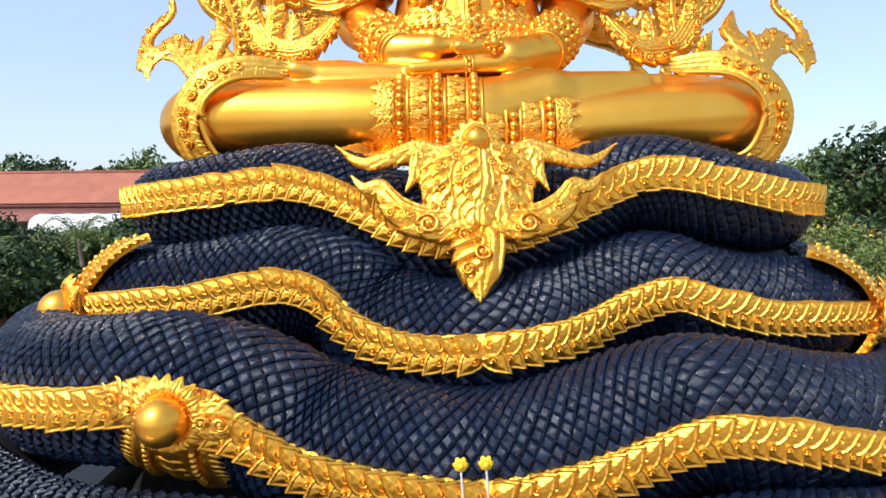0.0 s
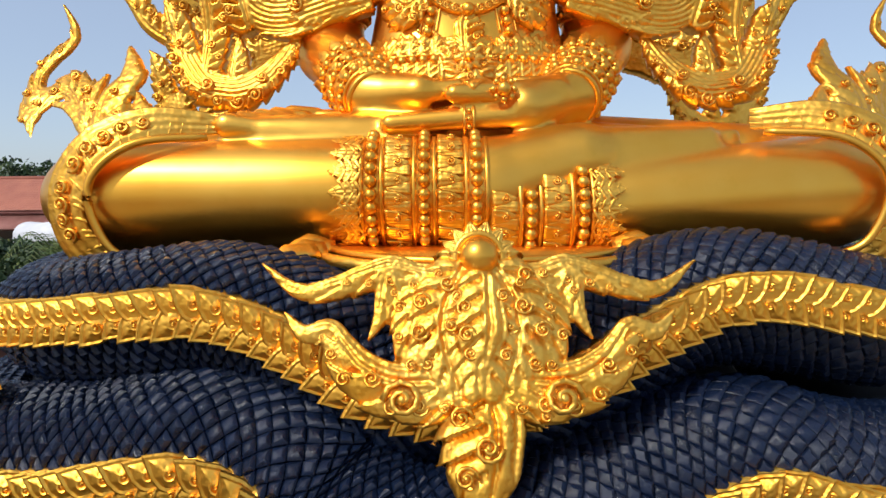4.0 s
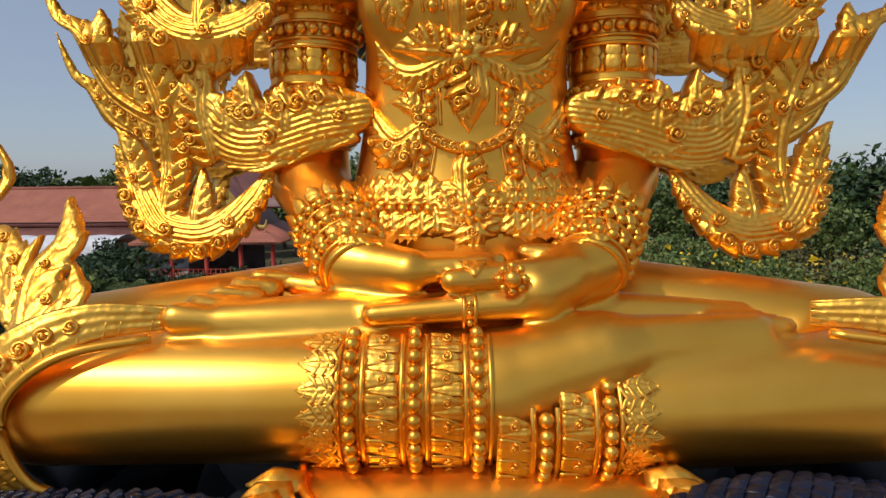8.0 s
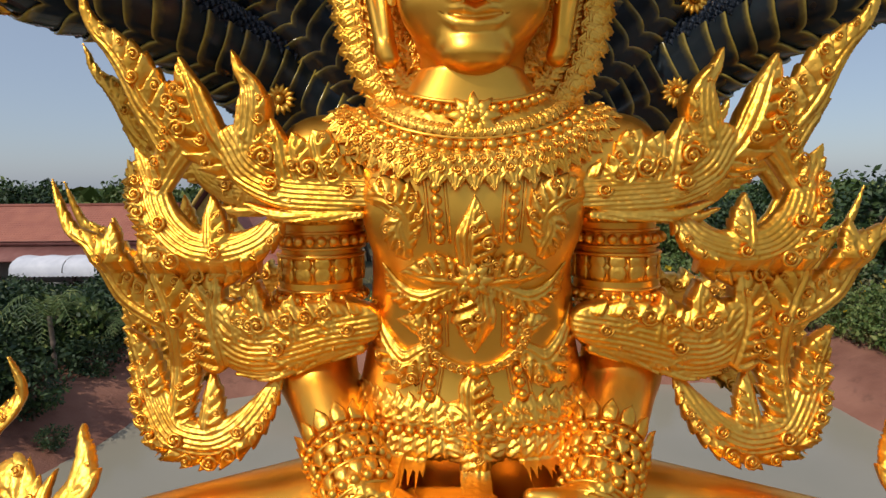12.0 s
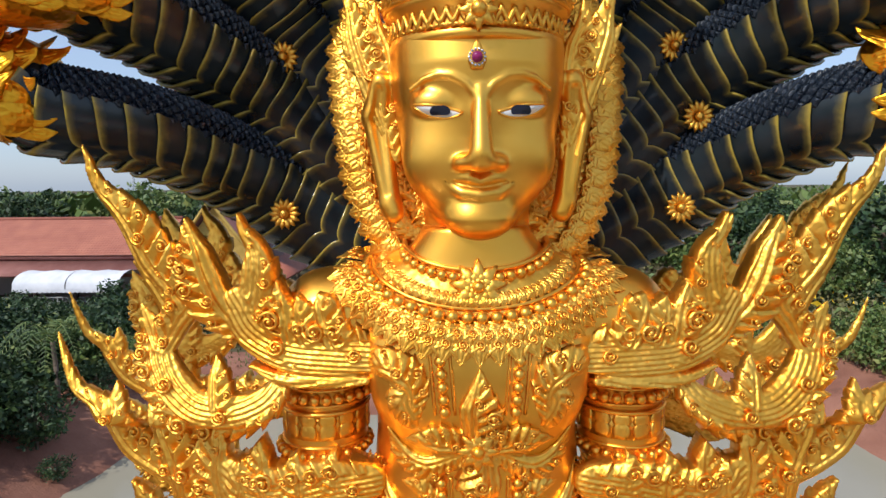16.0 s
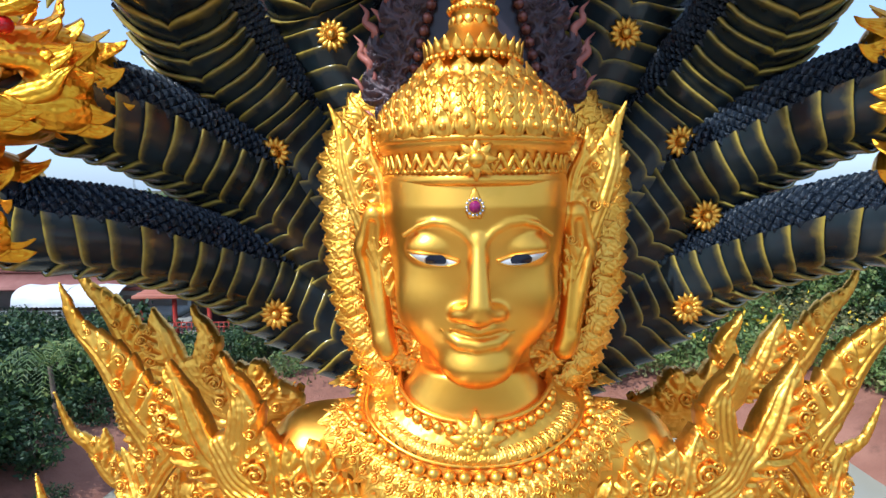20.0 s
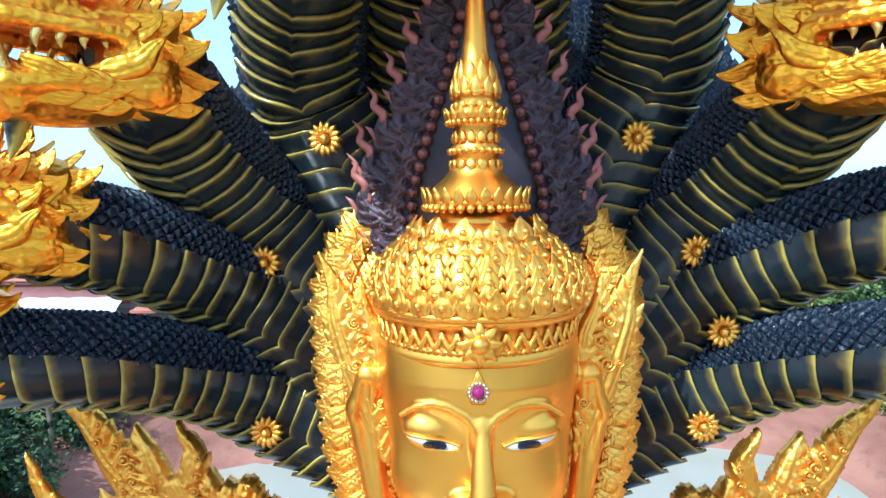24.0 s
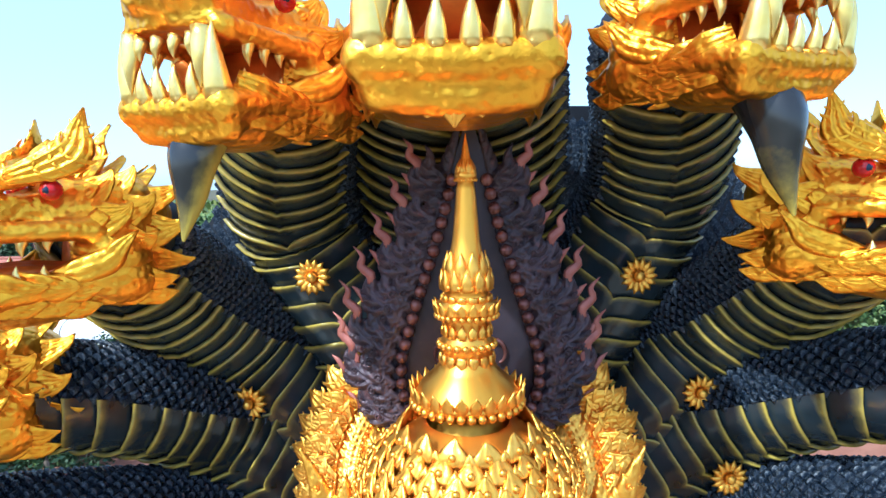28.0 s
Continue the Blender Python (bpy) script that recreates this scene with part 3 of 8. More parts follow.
def skin_scales(buf, cen, out, up, rad, s0, s1, t0, t1, size, rise=0.035, lap=1, seed=1, flat=1.0):
    """Overlapping raised lozenge scales on a tube given by its centre line, from length s0 to s1 and round from t0 to t1."""
    rng = np.random.default_rng(seed)
    seg = np.linalg.norm(np.diff(cen, axis=0), axis=1)
    d = np.concatenate([[0], np.cumsum(seg)])
    r0 = float(np.mean(rad))
    ns, nt = int((s1 - s0) / size), max(2, int((t1 - t0) * r0 / (size * 0.62)))
    i, j = np.meshgrid(np.arange(ns), np.arange(nt), indexing="ij")
    s = (s0 + size * (i + 0.5 * (j % 2))).ravel()
    th = (t0 + (t1 - t0) * (j + 0.5) / nt).ravel()
    dt = (t1 - t0) / nt
    base = np.array([(-0.55, 0), (0, -1.02), (0.55, 0), (0, 1.02)])
    lev = ((0.97, -0.010, 0), (0.93, 0.20, 1), (0.68, 0.78, 1), (0.36, 1.04, 1))
    lean = np.array([-0.45, 0.0, 0.55, 0.0]) * rise
    ds = np.concatenate([base[:, 0] * k for k, _, _ in lev] + [[0.0]])
    dth = np.concatenate([base[:, 1] * k for k, _, _ in lev] + [[0.0]])
    hh = np.concatenate([(h * rise + lean if on else np.full(4, h)) for _, h, on in lev] + [[1.12 * rise]])
    ss = s[:, None] + lap * ds * size * (1 + rng.normal(0, 0.04, (len(s), 1)))
    tt = th[:, None] + dth * dt
    hv = hh + (rng.normal(0, 0.075, (len(s), 1)) * ds + rng.normal(0, 0.055, (len(s), 1)) * dth) * size * (hh > 0)
    c = np.stack([np.interp(ss, d, cen[:, a]) for a in range(3)], -1)
    o = norm(np.stack([np.interp(ss, d, out[:, a]) for a in range(3)], -1))
    u = norm(np.stack([np.interp(ss, d, up[:, a]) for a in range(3)], -1))
    r = np.interp(ss, d, np.broadcast_to(rad, len(cen))) + hv
    v = c + (np.cos(tt) * r)[..., None] * o + (np.sin(tt) * r * flat)[..., None] * u
    m = len(s)
    off = (np.arange(m) * 17)[:, None, None]
    quads = grid_faces(4, 4)
    tris = np.array([[12, 13, 16], [13, 14, 16], [14, 15, 16], [15, 12, 16]])
    at = buf.n
    buf.add(v.reshape(-1, 3), (quads + off).reshape(-1, 4))
    buf.f.append((tris + off).reshape(-1, 3).astype(np.int32) + at)
    buf.m.append(np.zeros(m * 4, np.int32))


def ridge_leaf_mesh():
    """A pointed leaf, domed along its midrib, with a bevelled rim and a small curl at its heart."""
    b = Buf()
    o = np.array([(-0.06, -0.055), (0.02, -0.100), (0.10, -0.108), (0.18, -0.080), (0.25, -0.030), (0.29, 0.0), (0.25, 0.030), (0.18, 0.080), (0.10, 0.108), (0.02, 0.100), (-0.06, 0.055)])
    mid = np.array((0.10, 0.0))
    rings = [np.column_stack([mid + (o - mid) * k, 0.16 * (mid + (o - mid) * k)[:, 0] + h]) for k, h in ((1.0, -0.03), (1.0, 0.002), (0.88, 0.016), (0.74, 0.010), (0.45, 0.030), (0.10, 0.044))]
    b.add(np.concatenate(rings), grid_faces(6, 11))
    swirl(b, (0.09, 0.0, 0.048), 0.042, np.array((1.0, 0, 0)), np.array((0, 1.0, 0)), np.array((-0.15, 0, 1.0)), 0, 1.2)
    return b.mesh("ridge_leaf", [gold_leaf], angle=40)


RIDGE_LEAF = ridge_leaf_mesh()


def coil(front, back, r, seed=1, crest=1.18):
    ridge = path_of(front, back, 360)
    t = norm(np.roll(ridge, -1, 0) - np.roll(ridge, 1, 0))
    out = norm(np.stack([t[:, 1], -t[:, 0], np.zeros(len(t))], -1))
    up = np.cross(out, t)
    up *= np.sign(up[:, 2:])
    cen = ridge - out * r
    b = Buf()
    sec = circle(36)
    sec[:, 1] *= np.where(sec[:, 1] > 0, crest, 1.18)
    sweep(b, cen, out, up, sec, r - 0.02, r - 0.02, 0, True)
    body = part("coil", b, groove_dark, naga, "dark blue serpent coil")
    d = np.concatenate([[0], np.cumsum(np.linalg.norm(np.diff(ridge, axis=0), axis=1))])
    f = Buf()
    ce, oe, ue = (np.vstack([q, q[:2]]) for q in (cen, out, up))
    full = np.linalg.norm(np.diff(ce, axis=0), axis=1).sum()
    fore = np.flatnonzero(ce[:-2, 1] < -0.6)
    run = np.concatenate([[0], np.cumsum(np.linalg.norm(np.diff(ce, axis=0), axis=1))])
    jump = int(np.argmax(np.diff(fore)))
    s_end, s_back = (run[fore[jump]], run[fore[jump + 1]]) if np.diff(fore).max() > 1 else (run[fore[-1]], full)
    for s0, s1, size in ((0.0, s_end, 0.118), (s_end, s_back, 0.24), (s_back, full, 0.118)):
        if s1 - s0 > size:
            skin_scales(f, ce, oe, ue, r, s0, s1, 0.22, 1.9, size, 0.024, 1, seed, crest)
            skin_scales(f, ce, oe, ue, r, s0, s1, -1.9, -0.22, size, 0.024, 1, seed + 50, 1.18)
    part("scale_skin", f, scale_blue, body, "glossy dark blue lozenge scales", kind="stuff", angle=32)
    b2 = Buf()
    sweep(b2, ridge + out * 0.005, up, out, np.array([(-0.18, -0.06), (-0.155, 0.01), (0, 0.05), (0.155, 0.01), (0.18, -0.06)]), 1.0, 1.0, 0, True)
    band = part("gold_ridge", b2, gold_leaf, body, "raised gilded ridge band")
    rng = np.random.default_rng(seed)
    length = d[-1]
    for k, s in enumerate(np.arange(0.05, length, 0.15)):
        c = np.array([np.interp(s, d, ridge[:, a]) for a in range(3)])
        if c[1] > -1.2:
            continue
        o, u, tt = (norm([np.interp(s, d, q[:, a]) for a in range(3)]) for q in (out, up, t))
        sgn = -1.0 if c[0] < 0.0 else 1.0
        for row in (-1, 1):
            ax = norm(sgn * tt * 0.80 + u * 0.52 + o * 0.10) if row > 0 else norm(sgn * tt * 0.74 - u * 0.62 + o * 0.12)
            nz = o + u * (0.55 if row > 0 else -0.35)
            nz = norm(nz - ax * (nz @ ax))
            ay = np.cross(nz, ax)
            ob = new("gold_leaf", RIDGE_LEAF)
            pos = c + o * 0.035 + u * (0.05 if row > 0 else -0.04) - ax * 0.08
            mm = Matrix((ax, ay, nz)).transposed().to_4x4()
            mm.translation = Vector(pos) - naga.location
            sc = 1.0 + rng.normal(0, 0.05)
            ob.parent = body
            ob.matrix_local = mm @ Matrix.Diagonal((sc, sc * 1.04, sc, 1))
    body_frames[len(body_frames)] = (ridge, cen, out, up, t, r)
    return body


body_frames = {}
C1 = coil([(-4.15, -2.1, 7.72), (-3.75, -2.60, 7.74), (-3.30, -2.88, 7.78), (-2.5, -3.12, 7.87), (-2.0, -3.20, 7.91), (-1.55, -3.28, 7.82), (-1.15, -3.38, 7.64), (-0.65, -3.50, 7.40), (0, -3.55, 7.32),
           (0.6, -3.48, 7.48), (1.1, -3.34, 7.72), (1.6, -3.20, 7.93), (2.05, -3.13, 7.97), (2.5, -3.06, 7.89), (3.0, -2.98, 7.78), (3.6, -2.75, 7.69), (4.1, -2.2, 7.66)],
          [(4.45, -0.8, 7.7), (4.2, 0.9, 7.8), (3.0, 2.3, 7.8), (0, 2.9, 7.8), (-3.0, 2.3, 7.8), (-4.2, 0.9, 7.8), (-4.45, -0.8, 7.75)], 0.50, seed=1, crest=0.85)
C2 = coil([(-4.75, -2.3, 6.50), (-4.2, -2.95, 6.58), (-3.6, -3.25, 6.66), (-2.9, -3.45, 6.74), (-2.3, -3.55, 6.86), (-1.9, -3.60, 6.90), (-1.55, -3.68, 6.80), (-1.2, -3.85, 6.52), (-0.65, -4.1, 6.38), (0, -4.22, 6.40),
           (0.6, -4.1, 6.45), (1.05, -3.9, 6.55), (1.45, -3.72, 6.70), (1.9, -3.62, 6.79), (2.35, -3.58, 6.66), (3.0, -3.45, 6.52), (3.8, -3.2, 6.45), (4.5, -2.7, 6.42)],
          [(5.1, -1.0, 6.5), (4.8, 1.0, 6.6), (3.4, 2.8, 6.6), (0, 3.4, 6.6), (-3.4, 2.8, 6.6), (-4.8, 1.0, 6.6), (-5.1, -1.0, 6.55)], 0.56, seed=2, crest=1.0)
C3 = coil([(-5.3, -3.1, 5.90), (-4.5, -4.0, 5.94), (-3.6, -4.45, 6.02), (-3.0, -4.6, 6.08), (-2.4, -4.68, 6.0), (-2.0, -4.72, 5.86), (-1.6, -4.76, 5.64), (-1.1, -4.85, 5.52), (-0.5, -4.95, 5.46), (0, -4.98, 5.44),
           (0.5, -4.95, 5.50), (1.1, -4.85, 5.64), (1.55, -4.78, 5.78), (1.9, -4.76, 5.85), (2.45, -4.7, 5.78), (3.2, -4.55, 5.62), (4.2, -4.2, 5.5), (5.1, -3.4, 5.45)],
          [(5.9, -1.4, 5.5), (5.5, 1.2, 5.5), (3.9, 3.4, 5.5), (0, 4.2, 5.5), (-3.9, 3.4, 5.5), (-5.5, 1.2, 5.5), (-6.0, -1.4, 5.8)], 0.60, seed=3, crest=1.06)
C4 = coil([(-6.2, -3.4, 4.5), (-4.0, -5.2, 4.6), (-1.9, -5.7, 4.6), (0, -5.8, 4.25), (1.9, -5.6, 4.55), (4.0, -5.2, 4.5), (6.0, -3.4, 4.4)],
          [(6.8, -1.0, 4.4), (6.0, 2.0, 4.4), (3.5, 4.4, 4.4), (0, 5.0, 4.4), (-3.5, 4.4, 4.4), (-6.0, 2.0, 4.4), (-6.8, -1.0, 4.5)], 0.66, seed=4)

core = Buf()
lathe(core, [(0, 8.0), (2.4, 8.0), (2.7, 7.2), (3.2, 6.4), (3.6, 5.4), (4.3, 4.4), (5.0, 3.6), (5.6, 3.5), (5.6, 2.9), (7.4, 2.9), (7.4, 1.4), (8.2, 1.4), (8.2, -0.35), (0, -0.4)], 64, (0, -0.3, 0))
part("plinth", core, groove_dark, naga, "round dark plinth under the coils", angle=40)


def belly_plate(cen, bel, side, rad, d, s, length, half, sag, wide=1.0):
    """One overlapping belly plate, its free edge gilded, with a notch at its middle."""
    th = half * np.linspace(-1, 1, 17) ** 3 * 0.45 + half * np.linspace(-1, 1, 17) * 0.55
    fr = np.array([0.0, 0.45, 0.75, 0.9, 1.0, 1.0, 0.8])
    hh = np.array([0.0, 0.025, 0.045, 0.055, 0.06, 0.015, 0.0])
    gl = 0.5 * np.array([0.0, 0.10, 0.45, 0.75, 1.05, 0.7, 0.0])
    edge = 0.8 * sag * (np.abs(th) / half) ** 1.4 - 0.10 * np.exp(-np.abs(th) / 0.11)
    ss = s + length * fr[:, None] + edge[None, :]
    tt = np.broadcast_to(th, ss.shape)
    c = np.stack([np.interp(ss, d, cen[:, a]) for a in range(3)], -1)
    o = norm(np.stack([np.interp(ss, d, bel[:, a]) for a in range(3)], -1))
    u = norm(np.stack([np.interp(ss, d, side[:, a]) for a in range(3)], -1))
    r = np.interp(ss, d, rad) + hh[:, None] - 0.035 * np.exp(-((tt / 0.10) ** 2))
    v = c + (np.cos(tt) * r)[..., None] * o + (np.sin(tt) * r * wide)[..., None] * u
    b = Buf()
    b.add(v.reshape(-1, 3), grid_faces(7, 17, False)[:, ::-1], 0, np.repeat(gl, 17))
    return b


def neck(pts, rads, bells, plates, name="neck", half=1.0, sag=0.15, scale_from=0.0, seed=7, span=0.27, wide=1.0):
    cen = spline(pts, 70)
    d = np.concatenate([[0], np.cumsum(np.linalg.norm(np.diff(cen, axis=0), axis=1))])
    rad = resample(rads, 70)
    t = norm(np.gradient(cen, axis=0))
    bel = spline(bells, 70)
    bel = norm(bel - t * np.sum(bel * t, -1, keepdims=True))
    side = np.cross(t, bel)
    b = Buf()
    sweep(b, cen, bel, side, circle(28), rad - 0.02, (rad - 0.02) * wide)
    ob = part(name, b, groove_dark, naga, "dark blue serpent neck with gilded belly plates")
    f = Buf()
    skin_scales(f, cen, bel, side, rad, scale_from, d[-1], half - 0.05, 2 * np.pi - half + 0.05, 0.112, 0.030, 1, seed, wide)
    part("scale_skin", f, scale_worn_sheen, ob, "glossy dark blue lozenge scales", kind="stuff", angle=32)
    for s in np.arange(plates[0], min(plates[1], d[-1] - span), span):
        part("belly_plate", belly_plate(cen, bel, side, rad, d, s, span * 1.05, half, sag, wide), belly_paint, ob, gilt=True)
    return ob


HX = 0.18
FRONT, DOWN = (0, -1, 0), (0, -0.72, -0.70)


def mirror_pts(pts, sx, dz=0.0):
    return [(HX + sx * x, y, z + dz * min(1.0, i / 3.0)) for i, (x, y, z) in enumerate(pts)]


for sx, dz in ((-1, 0.0), (1, 0.06)):
    out = (0.25 * sx, -0.95, -0.1)
    neck(mirror_pts([(0.45, 2.35, 12.0), (1.2, 2.45, 12.55), (2.45, 2.40, 13.35), (3.25, 1.95, 13.95), (4.0, 1.25, 14.35), (4.85, 0.75, 14.55), (5.1, 0.62, 14.80)], sx, dz), [0.52, 0.52, 0.52, 0.49, 0.46, 0.44, 0.40],
         [(0.1 * sx, -1, 0.1), (0, -1, 0), (0, -1, -0.1), (0, -0.8, -0.6), DOWN, DOWN, DOWN], (0.2, 9.0), half=1.12, scale_from=2.6, seed=11, wide=1.22)
    neck(mirror_pts([(0.3, 2.5, 12.2), (1.25, 2.6, 13.2), (2.55, 2.42, 14.5), (3.2, 2.0, 15.15), (3.8, 1.35, 15.6), (4.4, 0.8, 15.85), (4.52, 0.62, 16.12)], sx, dz), [0.54, 0.55, 0.56, 0.53, 0.50, 0.47, 0.42],
         [FRONT, FRONT, (0, -1, -0.05), (0, -0.8, -0.6), DOWN, DOWN, DOWN], (0.2, 9.0), half=1.12, scale_from=3.0, seed=12, wide=1.22)
    neck(mirror_pts([(0.25, 2.6, 12.3), (0.95, 2.7, 13.6), (2.47, 2.58, 15.35), (2.95, 2.2, 16.15), (3.2, 1.5, 16.75), (3.2, 0.85, 17.15), (3.12, 0.68, 17.50)], sx, dz), [0.56, 0.58, 0.62, 0.62, 0.58, 0.52, 0.45],
         [FRONT, FRONT, (0, -1, 0), (0, -0.75, -0.65), (0, -0.6, -0.8), (0, -0.5, -0.86), (0, -0.7, -0.7)], (0.2, 9.0), half=1.08, scale_from=3.2, seed=13, wide=1.22)
    neck(mirror_pts([(0.15, 2.7, 12.3), (0.5, 2.8, 14.0), (1.77, 2.65, 16.7), (2.05, 2.35, 17.5), (1.95, 1.75, 18.15), (1.72, 1.15, 18.55), (1.58, 0.80, 18.88)], sx, dz * 4), [0.56, 0.57, 0.58, 0.60, 0.58, 0.54, 0.46],
         [FRONT, FRONT, (0, -1, 0), (0, -0.85, -0.5), (0, -0.7, -0.7), (0, -0.7, -0.7), (0, -0.8, -0.6)], (0.2, 9.0), half=1.05, scale_from=3.8, seed=14, wide=1.22)
neck([(0.15, 3.0, 12.3), (0.12, 3.05, 14.5), (0.1, 2.95, 16.5), (0.06, 2.6, 17.6), (0.0, 1.8, 18.4), (-0.04, 1.1, 18.75), (-0.04, 0.7, 19.1)], [0.6, 0.62, 0.66, 0.66, 0.62, 0.56, 0.45],
     [FRONT, FRONT, FRONT, (0, -0.9, -0.4), (0, -0.5, -0.86), (0, -0.5, -0.86), (0, -0.8, -0.6)], (0.2, 9.0), half=1.25, scale_from=5.5, seed=15, span=0.26, wide=1.75)

# the hood between the necks
hood = Buf()
hx = np.linspace(-2.9, 2.9, 60)
hz = np.linspace(11.9, 18.6, 60)
X, Z = np.meshgrid(hx, hz, indexing="ij")


def hood_half(x, z):
    w = np.interp(z, [11.9, 13.0, 14.5, 16.0, 17.2, 17.9, 18.6], [0.7, 1.9, 3.0, 3.4, 3.30, 2.70, 1.7])
    return w + np.where(x > 0, np.interp(z, [16.5, 17.2, 17.8, 18.6], [0.0, 0.22, 0.45, 0.3]), 0.0)


lim = hood_half(X, Z)
X = X / 2.9 * lim + HX
Y = 2.95 - 0.05 * (Z - 12) + 0.02 * X**2
hood.add(np.stack([X, Y, Z], -1).reshape(-1, 3), grid_faces(60, 60, False))
hood.add(np.stack([X, Y + 0.25, Z], -1).reshape(-1, 3), grid_faces(60, 60, False)[:, ::-1])
hood_ob = part("hood", hood, groove_dark, naga, "dark scaled hood web between the necks")
hs = Buf()
rngh = np.random.default_rng(5)
gi, gj = np.meshgrid(np.arange(46), np.arange(72), indexing="ij")
cz = 12.0 + gj.ravel() * 0.09
cx = ((gi.ravel() + 0.5 * (gj.ravel() % 2)) / 45.5 * 2 - 1)
cx = cx * hood_half(cx, cz) + HX
cyy = 2.95 - 0.05 * (cz - 12) + 0.02 * cx**2
for dx, dz2, hh in (((-0.07, 0, 0.07, 0, 0), (0, -0.09, 0, 0.09, 0), (0, -0.0, 0.0, 0.0, 0.016)),):
    v = np.stack([np.stack([cx + a, cyy - h - 0.004, cz + b], -1) for a, b, h in zip(dx, dz2, hh)], 1)
    f = np.array([[0, 1, 4], [1, 2, 4], [2, 3, 4], [3, 0, 4]])
    hs.add(v.reshape(-1, 3), (f + (np.arange(len(cx)) * 5)[:, None, None]).reshape(-1, 3))
part("scale_skin", hs, scale_worn_sheen, hood_ob, "small dark blue scales", kind="stuff", angle=32)


# ---- gold clasps round the coils ----
def clasp(which, x, w, t0, t1, boss=0.20, wing=1.0, lean=0.0):
    ridge, cen, out, up, t, r = body_frames[which]
    front = np.where(ridge[:, 1] < -1.0, np.abs(ridge[:, 0] - x), 99)
    i = int(np.argmin(front))
    b = Buf()
    th = np.linspace(t0, t1, 26)
    ds = np.linalg.norm(ridge[1] - ridge[0])
    idx = np.clip(i + np.sign(-x) * lean * np.abs(th) / ds, 0, len(ridge) - 1.001)
    def along(q):
        j = idx.astype(int)
        f = (idx - j)[:, None]
        return q[j] * (1 - f) + q[j + 1] * f
    cc, oo, uu, tts = along(cen), norm(along(out)), norm(along(up)), norm(along(t))
    c, o, u, tt = cen[i], out[i], up[i], t[i]
    ww = w * (0.75 + 0.45 * np.abs(th) / max(abs(t0), abs(t1)))
    nrm = np.cos(th)[:, None] * oo + np.sin(th)[:, None] * uu
    p = cc + (r + 0.04) * (np.cos(th)[:, None] * oo + 1.18 * np.sin(th)[:, None] * uu)
    sec = np.array([(-1, -0.05), (-0.98, 0.03), (-0.86, 0.05), (-0.80, 0.025), (0.80, 0.025), (0.86, 0.05), (0.98, 0.03), (1, -0.05)])
    w3 = p[:, None] + ww[:, None, None] * tt * sec[None, :, :1] + nrm[:, None] * sec[None, :, 1:]
    b.add(w3.reshape(-1, 3), grid_faces(26, 8, False))
    ob = part("clasp", b, gold_leaf, naga, "gilded clasp band with large round boss")
    k = Buf()
    for j in range(1, 25):
        for e in (-0.60, 0.60):
            ball(k, p[j] + tt * ww[j] * e + nrm[j] * 0.045, 0.034, 8, 6)
        if j % 2:
            leaf(k, [p[j] - tt * ww[j] * 0.45, p[j] + nrm[j] * 0.03, p[j] + tt * ww[j] * 0.45], [0.06, 0.085, 0.01], nrm[j], 0.4, 7, 0, 7)
        for e in (-1, 1):
            leaf(k, [p[j] + tt * ww[j] * e * 0.92, p[j] + tt * ww[j] * e * 1.06 + nrm[j] * 0.02, p[j] + tt * (ww[j] + 0.11) * e], [0.05, 0.05, 0.006], nrm[j], 0.4, 6, 0, 5)
    part("leaf_border", k, gold_leaf, ob)
    k = Buf()
    cb = ridge[i] + o * 0.09
    ball(k, cb + o * boss * 0.45, boss, 20, 14)
    tube(k, [cb + 1.02 * boss * (np.cos(a) * tt + np.sin(a) * u) for a in np.arange(20) * 2 * np.pi / 20], 0.03, k=6, smooth=False, close=True, up=o)
    part("boss", k, gold_skin, ob, "smooth round gold boss")
    k = Buf()
    for a in np.arange(0, 2 * np.pi, np.pi / 9):
        d = np.cos(a) * tt + np.sin(a) * u
        flame(k, [cb + d * boss * 0.9, cb + d * boss * 1.3 + o * 0.03, cb + d * boss * 1.75 - o * 0.04], [0.09, 0.09, 0.008], o, 0.4, 8, 0, (0.5, 0.5), 3)
    for e in (-1, 1):
        flame(k, [cb + tt * e * boss, cb + tt * e * boss * 2.2 + u * 0.06, cb + tt * e * boss * 4.0 * wing + u * 0.02 - o * 0.04], [0.15, 0.17, 0.01], o, 0.3, 14, 0, (0.6, 0.6), 6, 1.0, 2)
    part("flame_leaf", k, gold_leaf, ob)
    return ob


clasp(1, -4.50, 0.33, -1.35, 1.35, 0.23, 0.35, 0.62)
clasp(1, 4.50, 0.33, -1.35, 1.35, 0.23, 0.35, 0.62)
clasp(2, -2.52, 0.40, -1.7, 0.35, 0.20, 0.9)


# ---- the pendant ornament on the top coil ----
def pendant_y(z):
    return -3.40 - (8.28 - z) * 0.42


PN = norm((0, -0.92, 0.39))
pend = Buf()


def P3(x, z, lift=0.0):
    return np.array((x - 0.02, pendant_y(z), z)) + PN * lift


def pend_place(x, z, h):
    return np.stack([x - 0.02, pendant_y(z), z], -1) + np.outer(h + 0.02, PN)


